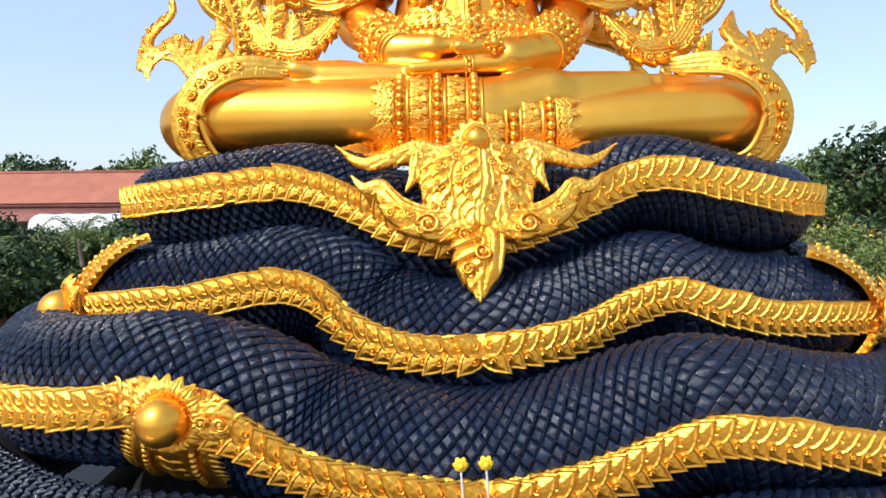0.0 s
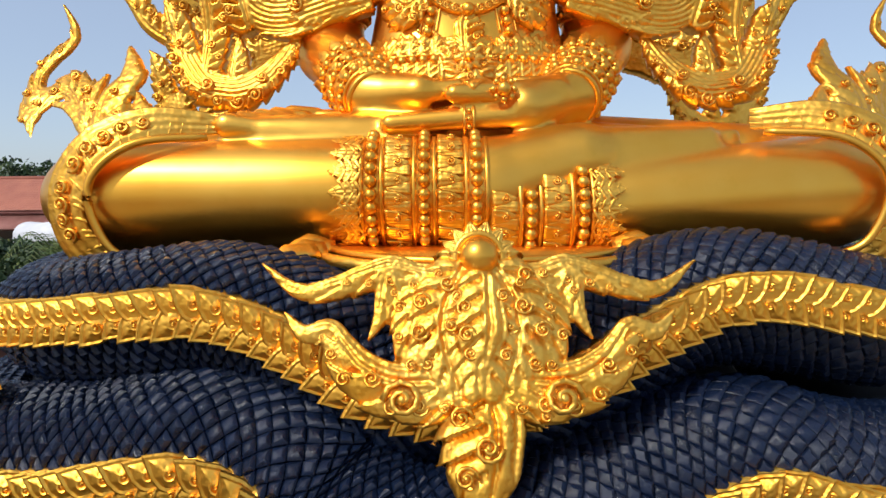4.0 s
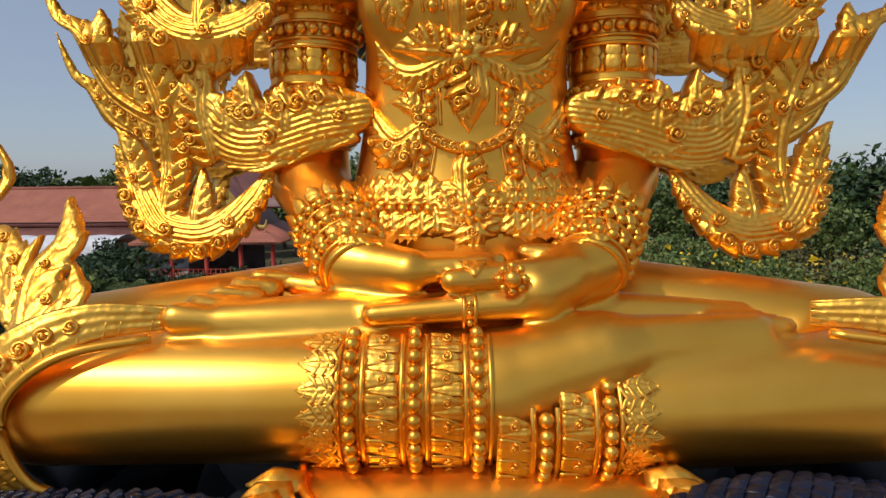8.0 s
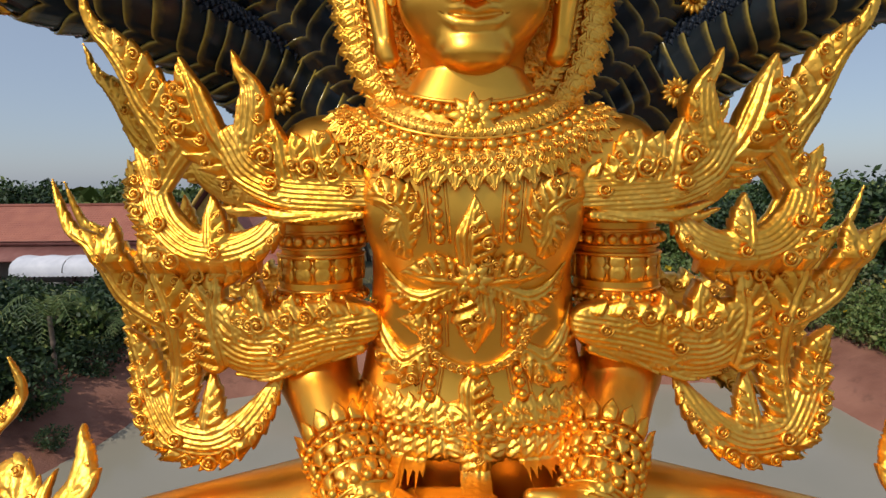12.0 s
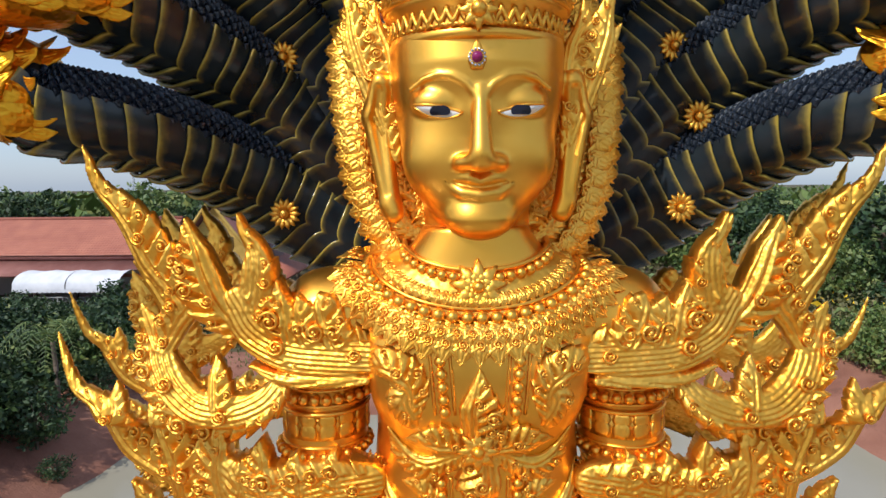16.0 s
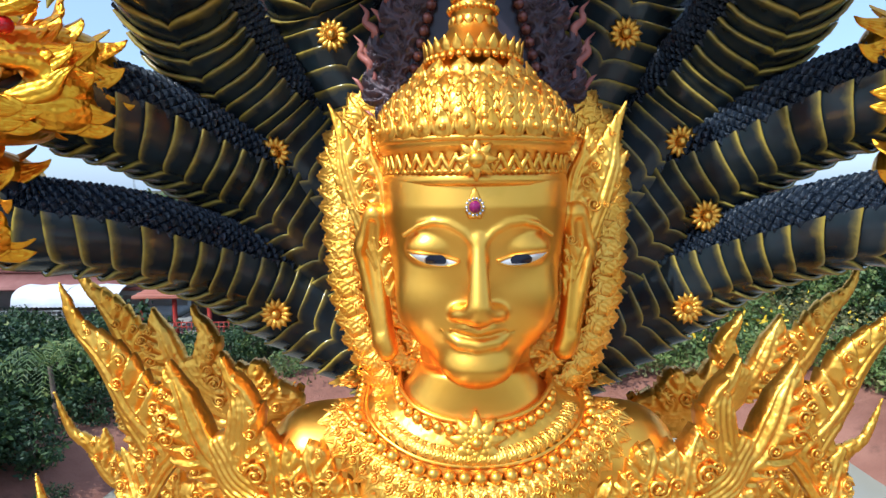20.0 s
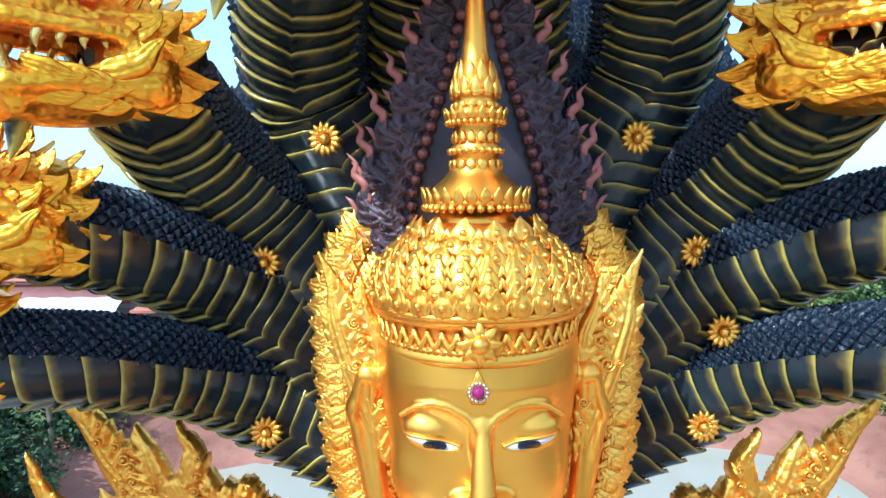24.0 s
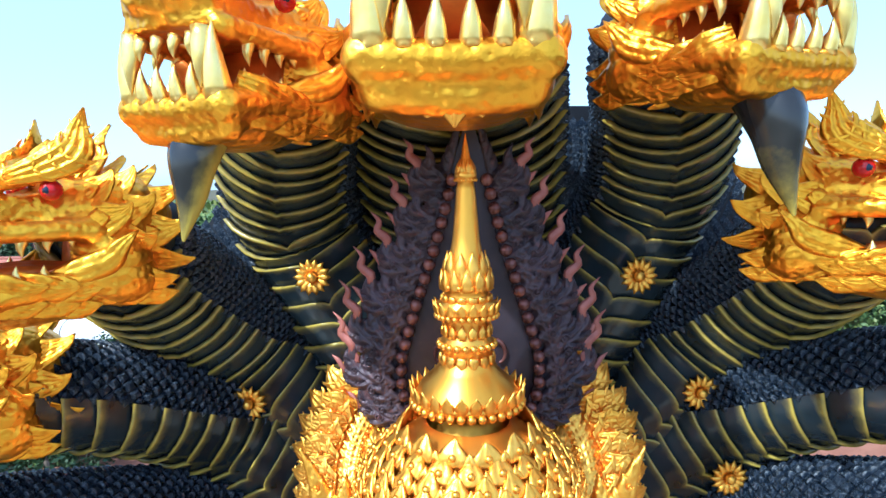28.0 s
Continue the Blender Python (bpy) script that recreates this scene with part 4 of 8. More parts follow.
half_strokes = [
    ([(0.16, 8.16), (0.38, 8.16), (0.55, 8.20), (0.73, 8.16), (0.92, 8.10), (1.14, 8.09), (1.38, 8.25)], [0.09, 0.09, 0.10, 0.085, 0.07, 0.048, 0.008], 0.24, 0.05),
    ([(0.56, 8.16), (0.61, 7.95), (0.69, 7.80)], [0.10, 0.055, 0.008], 0.14, 0.05),
    ([(0.26, 7.52), (0.54, 7.52), (0.75, 7.62), (0.86, 7.75), (0.94, 7.85), (1.09, 7.84), (1.22, 7.96)], [0.14, 0.155, 0.135, 0.10, 0.075, 0.052, 0.008], 0.24, 0.03),
    ([(0.16, 7.51), (0.33, 7.44), (0.47, 7.43), (0.60, 7.50)], [0.09, 0.105, 0.09, 0.03], 0.40, 0.06, 1, 1),
    ([(0.16, 8.20), (0.27, 7.98), (0.27, 7.75), (0.17, 7.52)], [0.13, 0.15, 0.15, 0.07], 0.12, 0.09),
    ([(0.42, 8.06), (0.44, 7.88), (0.40, 7.72), (0.27, 7.58)], [0.10, 0.11, 0.11, 0.06], 0.12, 0.05),
    ([(0.05, 8.10), (0.09, 7.85), (0.05, 7.52)], [0.10, 0.14, 0.08], 0.10, 0.14),
]
pend_strokes = [([(sx * x, z) for x, z in pp], *how) for sx in (-1, 1) for pp, *how in half_strokes]
pend_strokes += [([(0, 8.05), (0, 7.85), (0, 7.58)], [0.14, 0.17, 0.02], 0.12, 0.20),
                 ([(0, 7.46), (0, 7.30), (0, 7.14), (0, 6.98), (0, 6.77)], [0.14, 0.255, 0.225, 0.12, 0.008], 0.12, 0.02),
                 ([(0, 7.40), (0, 7.2), (0, 6.80)], [0.04, 0.06, 0.01], 0.4, 0.10)]
relief(pend, pend_strokes, pend_place, 0, 0.010, 0.58, 0.10, 0.15)
for sx in (-1, 1):
    swirl(pend, P3(sx * 0.47, 7.46, 0.10), 0.12, np.array((sx, 0, 0)), np.array((0, 0.39, 0.92)), PN, 0, 1.6)
for a in np.arange(0, 2 * np.pi, np.pi / 7):
    d = np.cos(a) * np.array((1.0, 0, 0)) + np.sin(a) * np.array((0, 0.2, 0.98))
    q = P3(0, 8.26, 0.06)
    flame(pend, [q + d * 0.10, q + d * 0.17 + PN * 0.02, q + d * 0.25], [0.06, 0.06, 0.006], PN, 0.4, 7, 0, (0.5, 0.5), 3)
pend_ob = part("pendant", pend, gold_leaf, naga, "carved gilded flame pendant hanging over the coils")
k = Buf()
ball(k, P3(0, 8.27, 0.10), 0.125, 20, 14)
tube(k, [P3(0, 8.27, 0.08) + 0.15 * (np.cos(a) * np.array((1.0, 0, 0)) + np.sin(a) * np.array((0, 0.2, 0.98))) for a in np.arange(20) * 2 * np.pi / 20], 0.03, k=6, smooth=False, close=True, up=PN)
part("boss", k, gold_skin, pend_ob, "smooth round gold boss")


# ---- dark flame aureole behind the spire ----
AX, AY = 0.10, 0.95
AZ = [15.45, 15.8, 16.1, 16.6, 17.2, 17.8, 18.25]
AW = [0.62, 0.80, 0.80, 0.62, 0.37, 0.17, 0.03]


def aur_place(x, z, h):
    return np.stack([AX + x, AY - 0.06 * (z - 16.0) - h + 0.08 * (x / 0.8) ** 2, z], -1)


panel = Buf()
az = np.linspace(15.45, 18.25, 30)
ah = np.interp(az, AZ, AW)
gx2 = np.linspace(-1, 1, 13)
pz, px = np.repeat(az, 13), np.outer(ah, gx2).ravel()
panel.add(aur_place(px, pz, 0.02 + 0 * px), grid_faces(30, 13, False))
panel.add(aur_place(px, pz, -0.12 + 0 * px), grid_faces(30, 13, False)[:, ::-1])
aur_ob = part("flame_aureole", panel, halo_panel, naga, "dark purple carved flame aureole with reddish tips")
aur = Buf()
for s in (-1, 1):
    band = [(s * (w + 0.05), z) for z, w in zip(AZ, AW)]
    strokes = [(band, [0.10, 0.13, 0.13, 0.12, 0.10, 0.07, 0.02], 0.10, 0.02)]
    for z in np.arange(15.55, 17.6, 0.15):
        w = float(np.interp(z, AZ, AW))
        strokes.append(([(s * (w - 0.06), z), (s * (w + 0.02), z + 0.04), (s * (w + 0.12), z + 0.14)], [0.05, 0.07, 0.01], 0.06, 0.12))
    for z in np.arange(15.50, 17.75, 0.36):
        w = float(np.interp(z, AZ, AW)) + 0.06
        k = float(np.interp(z, [15.5, 16.4, 17.7], [1.25, 1.05, 0.80]))
        strokes.append(([(s * w, z - 0.04), (s * (w + 0.14 * k), z + 0.02), (s * (w + 0.24 * k), z + 0.14 * k), (s * (w + 0.22 * k), z + 0.28 * k), (s * (w + 0.32 * k), z + 0.42 * k)], [0.10, 0.11, 0.075, 0.040, 0.006], 0.12, 0.03))
        strokes.append(([(s * w, z + 0.10), (s * (w + 0.09 * k), z + 0.19), (s * (w + 0.08 * k), z + 0.30), (s * (w + 0.13 * k), z + 0.40)], [0.09, 0.07, 0.035, 0.006], 0.10, 0.07))
        strokes.append(([(s * (w + 0.10 * k), z - 0.05), (s * (w + 0.26 * k), z - 0.02), (s * (w + 0.32 * k), z + 0.10 * k)], [0.06, 0.045, 0.006], 0.09, 0.02))
    relief(aur, strokes, aur_place, 0, 0.013, 1.1, 0.10, 0.11)
part("carved_band", aur, halo_paint, aur_ob)
tips = Buf()
for s in (-1, 1):
    for z in np.arange(15.50, 17.75, 0.36):
        w = float(np.interp(z, AZ, AW)) + 0.06
        k = float(np.interp(z, [15.5, 16.4, 17.7], [1.25, 1.05, 0.80]))
        p = np.array([(w + 0.23 * k, z + 0.22 * k), (w + 0.22 * k, z + 0.30 * k), (w + 0.31 * k, z + 0.38 * k), (w + 0.29 * k, z + 0.47 * k), (w + 0.37 * k, z + 0.56 * k)])
        leaf(tips, aur_place(s * p[:, 0], p[:, 1], np.full(5, 0.03)), [0.030, 0.048, 0.040, 0.026, 0.004], (0, -1, 0), 0.8, 13, 0, 7)
        p = np.array([(w + 0.29 * k, z + 0.05 * k), (w + 0.34 * k, z + 0.14 * k), (w + 0.40 * k, z + 0.19 * k)])
        leaf(tips, aur_place(s * p[:, 0], p[:, 1], np.full(3, 0.02)), [0.020, 0.028, 0.004], (0, -1, 0), 0.8, 8, 0, 7)
part("flame_tip", tips, halo_tip, aur_ob, "reddish flame tips", kind="stuff")
for s in (-1, 1):
    rail = Buf()
    zz = np.linspace(15.6, 17.7, 24)
    ww = np.interp(zz, AZ, AW) * 0.80
    tube(rail, aur_place(s * ww, zz, np.full(24, 0.03)), 0.045, k=8, smooth=False, up=(0, 1, 0))
    part("bead_rail", rail, halo_panel, aur_ob)
    for z in np.arange(15.62, 17.75, 0.125):
        b = Buf()
        w = float(np.interp(z, AZ, AW)) * 0.80
        ball(b, aur_place(np.array([s * w]), np.array([z]), np.array([0.085]))[0], 0.06, 10, 7)
        part("bead", b, halo_bead, aur_ob)
scroll = Buf()
for s in (-1, 1):
    a = np.linspace(0, 4.2, 24)
    r = 0.16 - 0.025 * a
    tube(scroll, aur_place(s * (0.24 - r * np.cos(a)), 16.12 + r * np.sin(a) * 1.3, np.full(24, 0.035)), np.linspace(0.035, 0.012, 24), k=7, smooth=False, up=(0, 1, 0))
part("scroll", scroll, halo_bead, aur_ob, "copper coloured scroll line")


# ---- naga heads ----
def head_sdf(x, y, z):
    x = np.abs(x)
    s = egg(x, y, z, (0, 0.30, 0.34), (0.58, 0.72, 0.50))
    snout = np.maximum(np.maximum(np.abs(x) - 0.44 + 0.10 * (y + 0.9), np.abs(y + 0.35) - 0.66), np.abs(z - 0.47) - 0.15)
    s = blend(s, snout, 0.16)
    s = blend(s, egg(x, y, z, (0.0, -0.98, 0.60), (0.36, 0.20, 0.20)), 0.12)
    s = blend(s, egg(x, y, z, (0.20, -1.06, 0.60), (0.15, 0.13, 0.13)), 0.06)
    s = blend(s, cone(x, y, z, (0.47, -0.85, 0.33), (0.55, 0.10, 0.28), 0.09, 0.10), 0.06)
    s = blend(s, cone(x, y, z, (0.12, -1.02, 0.32), (0.47, -0.92, 0.33), 0.085, 0.09), 0.05)
    s = blend(s, cone(x, y, z, (0.25, -0.62, 0.74), (0.58, -0.02, 0.92), 0.09, 0.12), 0.10)
    s = blend(s, egg(x, y, z, (0.55, 0.30, -0.02), (0.20, 0.28, 0.24)), 0.16)
    s = carve(s, egg(x, y, z, (0.56, -0.20, 0.66), (0.17, 0.18, 0.12)), 0.05)
    s = carve(s, egg(x, y, z, (0.20, -1.20, 0.62), (0.07, 0.07, 0.06)), 0.03)
    return carve(s, np.maximum(np.abs(x) - 0.40, np.maximum(np.abs(y + 0.55) - 0.68, np.abs(z - 0.10) - 0.235)), 0.08)


def jaw_sdf(x, y, z):
    x = np.abs(x)
    s = np.maximum(np.maximum(np.abs(x) - 0.50, np.abs(y + 0.32) - 0.66), np.abs(z + 0.34) - 0.07)
    s = blend(s, cone(x, y, z, (0.0, -1.0, -0.27), (0.46, -0.97, -0.25), 0.105, 0.12), 0.06)
    s = blend(s, cone(x, y, z, (0.48, -0.95, -0.25), (0.56, 0.25, -0.16), 0.12, 0.14), 0.06)
    s = blend(s, cone(x, y, z, (0.0, -0.92, -0.47), (0.42, -0.88, -0.43), 0.07, 0.09), 0.07)
    s = blend(s, egg(x, y, z, (0.0, -0.35, -0.46), (0.46, 0.6, 0.14)), 0.1)
    return blend(s, egg(x, y, z, (0.55, 0.32, -0.2), (0.2, 0.3, 0.26)), 0.12)


def tooth(buf, at, tip, r):
    at, tip = np.asarray(at, float), np.asarray(tip, float)
    mid = at + (tip - at) * 0.5 + (0, -0.02, 0)
    p = spline([at, mid, tip], 7)
    _, u, v = frames(p, (0, 1, 0.01))
    rr = r * np.array([1.15, 1.0, 0.9, 0.74, 0.52, 0.28, 0.03])
    sweep(buf, p, u, v, circle(9), rr, rr, 0)


def head_meshes():
    out = []
    b = Buf()
    b.add(*nets(head_sdf, (-0.95, -1.35, -0.35), (0.95, 1.15, 1.15), 0.042))
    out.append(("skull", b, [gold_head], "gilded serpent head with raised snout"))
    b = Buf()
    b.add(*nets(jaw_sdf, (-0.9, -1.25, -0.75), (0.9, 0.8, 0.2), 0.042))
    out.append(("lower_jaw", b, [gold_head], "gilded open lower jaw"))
    b = Buf()
    leaf(b, [(0, 0.25, -0.22), (0, -0.35, -0.10), (0, -0.72, -0.06), (0, -0.92, 0.10)], [0.30, 0.27, 0.20, 0.05], (0, 0, 1), 0.4, 14, 0, 9, 0.2)
    out.append(("tongue", b, [mouth_paint], "orange painted tongue"))
    b = Buf()
    box(b, (-0.42, 0.0, -0.26), (0.42, 0.12, 0.34))
    box(b, (-0.43, -0.9, -0.265), (0.43, 0.1, -0.245))
    out.append(("palate", b, [mouth_paint], "orange painted mouth lining"))
    teeth = []
    for sx in (-1, 1):
        teeth.append(((sx * 0.43, -0.97, -0.20), (sx * 0.46, -1.03, 0.36), 0.11))
        teeth.append(((sx * 0.36, -1.00, 0.30), (sx * 0.36, -1.08, -0.14), 0.09))
        for i in range(4):
            y = -0.72 + 0.20 * i
            teeth.append(((sx * (0.49 + 0.02 * i), y, -0.15), (sx * (0.50 + 0.02 * i), y - 0.03, 0.05 - 0.02 * i), 0.05))
            teeth.append(((sx * 0.48, y + 0.06, 0.26), (sx * 0.5, y + 0.03, 0.06 + 0.02 * i), 0.05))
    for x in (-0.26, -0.09, 0.09, 0.26):
        teeth.append(((x, -1.03, -0.20), (x, -1.06, 0.07), 0.062))
        teeth.append(((x, -1.02, 0.27), (x, -1.05, 0.10), 0.05))
    for a, tip, r in teeth:
        b = Buf()
        tooth(b, a, tip, r)
        out.append(("tooth", b, [ivory_gold], ""))
    for sx in (-1, 1):
        b = Buf()
        ball(b, (sx * 0.53, -0.22, 0.66), 0.095, 14, 10, 0)
        d = norm((sx * 0.8, -0.75, 0.02))
        e = norm(np.cross(d, (0, 0, 1)))
        ball(b, np.array((sx * 0.53, -0.22, 0.66)) + d * 0.075, 0.042, 10, 6, 1, (e, (0, 0, 1), d), 0.5)
        out.append(("eye", b, [eye_red, eye_dark], "glossy red eye with black pupil"))
        b = Buf()
        flame(b, [(sx * 0.42, -0.52, 0.78), (sx * 0.58, -0.24, 0.88), (sx * 0.66, -0.05, 1.00), (sx * 0.62, 0.02, 1.18), (sx * 0.70, 0.06, 1.38)], [0.07, 0.15, 0.18, 0.10, 0.01], (sx * 0.8, -0.6, 0.1), 0.4, 16, 0, (0.6, 0.6), 6)
        out.append(("brow", b, [gold_head], "curled gilded brow"))
        for ring, (yc, rad, ln, count) in enumerate(((0.46, 0.42, 0.48, 5), (0.28, 0.50, 0.30, 6), (0.06, 0.52, 0.28, 6))):
            for i, an in enumerate(np.linspace(-1.25, 1.30, count) + 0.12 * (ring % 2)):
                b = Buf()
                q = np.array((sx * np.cos(an), 0.0, np.sin(an)))
                c = np.array((0, yc, 0.20))
                back = np.array((0, 1.0, 0))
                grow = 1.12 if i % 2 else 0.92
                side = norm(np.cross(q, back)) * sx
                pts = [c + q * rad * 0.70 - back * 0.12, c + q * rad * 1.08 + back * 0.05, c + q * (rad * 1.22) + back * ln * 0.45, c + q * (rad * 1.22 + 0.10) + back * ln * 0.80 * grow + side * 0.03, c + q * (rad * 1.22 + 0.16) + back * ln * grow + side * 0.10]
                leaf(b, pts, [0.18, 0.22, 0.18, 0.08, 0.008], norm(q - back * 0.35), 0.20, 14, 0, 21, 0.2, True, 6)
                leaf(b, [pts[0] + q * 0.05, pts[1] + q * 0.06, pts[2] + q * 0.05], [0.06, 0.10, 0.01], norm(q - back * 0.35), 0.35, 9, 0, 9)
                out.append(("mane_leaf", b, [gold_head], "gilded hair-lined mane leaf"))
        b = Buf()
        pts = [(sx * 0.50, -0.30, -0.12), (sx * 0.62, -0.10, -0.08), (sx * 0.72, 0.12, 0.0), (sx * 0.82, 0.22, 0.14), (sx * 0.84, 0.36, 0.26)]
        leaf(b, pts, [0.06, 0.13, 0.13, 0.07, 0.008], norm((sx, -0.5, 0.1)), 0.6, 14, 0, 11)
        out.append(("lip_curl", b, [gold_head], "smooth gilded curl at the mouth corner"))
        for i, y in enumerate(np.linspace(-0.78, 0.34, 6) + np.array([0, 0.03, -0.03, 0.02, -0.02, 0.0])):
            for row in (0, 1):
                b = Buf()
                x0 = 0.50 + 0.06 * np.clip(y + 0.8, 0, 1)
                z0 = -0.16 - 0.16 * row - 0.04 * ((i * 7 + row * 3) % 3 - 1)
                pts = [(sx * (x0 - 0.02 - 0.05 * row), y - 0.06, z0 + 0.06), (sx * (x0 + 0.09 - 0.05 * row), y + 0.10, z0 - 0.02), (sx * (x0 + 0.12 - 0.05 * row), y + 0.26, z0 - 0.07), (sx * (x0 + 0.16 - 0.05 * row), y + 0.42, z0 - 0.05)]
                leaf(b, pts, [0.09, 0.13, 0.10, 0.008], norm((sx, -0.45, -0.15)), 0.22, 10, 0, 17, 0.2, True, 5)
                out.append(("jaw_leaf", b, [gold_head], "gilded fringe leaf under the jaw"))
    for i in range(4):
        b = Buf()
        y = -0.55 + 0.28 * i
        flame(b, [(0, y, 0.66 + 0.05 * i), (0, y + 0.10, 0.82 + 0.05 * i), (0, y + 0.12, 0.95 + 0.06 * i), (0, y + 0.24, 1.05 + 0.08 * i)], [0.20, 0.20, 0.12, 0.01], (0, -1, 0.2), 0.4, 10, 0, (0.6, 0.6), 4)
        out.append(("crest_flame", b, [gold_head], "gilded crest flame"))
    return [(n, bb.mesh(n, ms), lab) for n, bb, ms, lab in out]


HEAD_PARTS = head_meshes()


def beard_mesh():
    b = Buf()
    p = spline([(0, -0.70, -0.40), (0, -0.85, -0.68), (0, -0.92, -1.00), (0, -1.05, -1.36)], 16)
    _, u, v = frames(p, (0, 1, 0.01))
    r = resample([0.25, 0.21, 0.13, 0.012], 16)
    k = 14
    sec = circle(k) * (1 + 0.07 * np.cos(np.arange(k) * 2 * np.pi * 3 / k))[:, None]
    w = p[:, None] + r[:, None, None] * (u[:, None] * sec[None, :, :1] + v[:, None] * sec[None, :, 1:])
    g = 0.5 * np.outer(resample([0.1, 0.15, 0.4, 0.9], 16), np.ones(k)) + 0.45 * np.maximum(0, np.cos(np.arange(k) * 2 * np.pi / k - 0.6))[None, :]
    b.add(w.reshape(-1, 3), grid_faces(16, k), 0, g)
    return b.mesh("beard_horn", [horn_paint], gilt=True)


BEARD = beard_mesh()


def naga_head(at, yaw, pitch=0.0, size=1.0, horn=0.0):
    m = pose(at[0], at[1], at[2] - naga.location.z, pitch, 0, yaw) @ Matrix.Diagonal((size, size, size, 1))
    root = None
    for n, me, lab in HEAD_PARTS:
        ob = new("naga_head" if root is None else n, me)
        if root is None:
            root = ob
            ob.parent = naga
            ob.matrix_local = m
            tagged(ob, "gilded open-mouthed serpent head with red eyes")
        else:
            ob.parent = root
            tagged(ob, lab)
    if horn:
        ob = tagged(new("beard_horn", BEARD), "dark chin horn with gold streaks")
        ob.parent = root
        ob.matrix_local = pose(0, -0.70 * (1 - horn), -0.40 * (1 - horn)) @ Matrix.Diagonal((horn, horn, horn, 1))
    else:
        b = Buf()
        for i, a in enumerate(np.linspace(-2.6, -0.54, 7)):
            d = np.array((np.cos(a), -0.25, np.sin(a)))
            c = np.array((0, -0.86, -0.36))
            leaf(b, [c, c + d * 0.14 + (0, -0.05, 0), c + d * (0.25 if i % 2 else 0.20)], [0.08, 0.11, 0.01], (0, -1, -0.2), 0.45, 9, 0, 11, 0.3)
        for x, z, r in ((-0.09, -0.42, 0.05), (0.09, -0.42, 0.05), (0, -0.45, 0.06), (-0.18, -0.40, 0.045), (0.18, -0.40, 0.045)):
            ball(b, (x, -0.93, z), r, 12, 8)
        ob = new("chin_ornament", b.mesh("chin_ornament", [gold_carved]))
        ob.parent = root
    return root


naga_head((-0.04, 0.12, 18.74), 0, 2, 1.08)
naga_head((-1.50, 0.11, 18.44), -22, 2, 0.80, horn=0.95)
naga_head((1.82, 0.13, 18.68), 20, 2, 0.80, horn=1.1)
naga_head((-3.10, 0.20, 17.18), -40, 2, 0.80, horn=0.55)
naga_head((3.25, 0.55, 17.26), 40, 2, 0.82, horn=0.55)
naga_head((-4.35, 0.50, 15.83), -48, 0, 0.84, horn=0.55)
naga_head((4.80, 0.50, 15.98), 48, 0, 0.84, horn=0.55)
naga_head((-5.20, 0.45, 14.62), -50, 0, 0.85, horn=0.55)
naga_head((5.10, 0.55, 14.75), 50, 0, 0.85, horn=0.55)


# ---- rosettes on the necks ----
def rosette_meshes(r=0.19):
    b = Buf()
    tube(b, [0.55 * r * np.array((np.cos(a), -0.09, np.sin(a))) for a in np.arange(18) * 2 * np.pi / 18], 0.09 * r, k=6, smooth=False, close=True, up=(0, 1, 0))
    back = np.array([r * 0.8 * np.array((np.cos(a), 0.25, np.sin(a))) for a in np.arange(14) * 2 * np.pi / 14])
    b.add(np.vstack([back, (0, 0.03, 0)]), [[i, (i + 1) % 14, 14] for i in range(14)])
    h = Buf()
    ball(h, (0, -0.03, 0), 0.30 * r, 12, 8, 0)
    q = Buf()
    leaf(q, [(0.30 * r, 0, 0), (0.75 * r, -0.02, 0), (1.08 * r, 0, 0)], [0.12 * r, 0.21 * r, 0.02 * r], (0, -1, 0), 0.5, 6, 0, 5)
    return b.mesh("rosette", [gold_leaf]), h.mesh("boss", [gold_leaf]), q.mesh("petal", [gold_leaf])


ROS = rosette_meshes()


def rosette(at):
    ob = new("rosette", ROS[0])
    ob.parent = naga
    ob.location = Vector(at) - naga.location
    tagged(ob, "small gilded flower rosette")
    new("boss", ROS[1]).parent = ob
    for i in range(14):
        q = new("petal", ROS[2])
        q.parent = ob
        q.rotation_euler = (0, 2 * math.pi * i / 14, 0)


for p in ((-2.34, 1.90, 13.33), (-2.32, 2.02, 15.32), (-1.58, 2.08, 16.72), (2.75, 1.90, 13.37), (2.92, 1.86, 14.51), (2.65, 2.02, 15.41), (1.96, 2.08, 16.70)):
    rosette((p[0], p[1] - 0.16, p[2]))


# ---- the seated statue: one mesh ----
statue = Buf()
SKIN, CARVED, EYE_W, EYE_D, GEM, RIM = range(6)
TORSO_Z = [8.3, 9.2, 9.7, 10.1, 10.7, 11.3, 11.9, 12.3, 12.65, 12.95, 13.3]
TORSO_A = [1.3, 1.28, 1.22, 1.16, 1.03, 0.98, 0.97, 1.12, 1.18, 0.72, 0.50]
TORSO_B = [0.9, 0.88, 0.84, 0.80, 0.74, 0.75, 0.80, 0.78, 0.62, 0.50, 0.46]


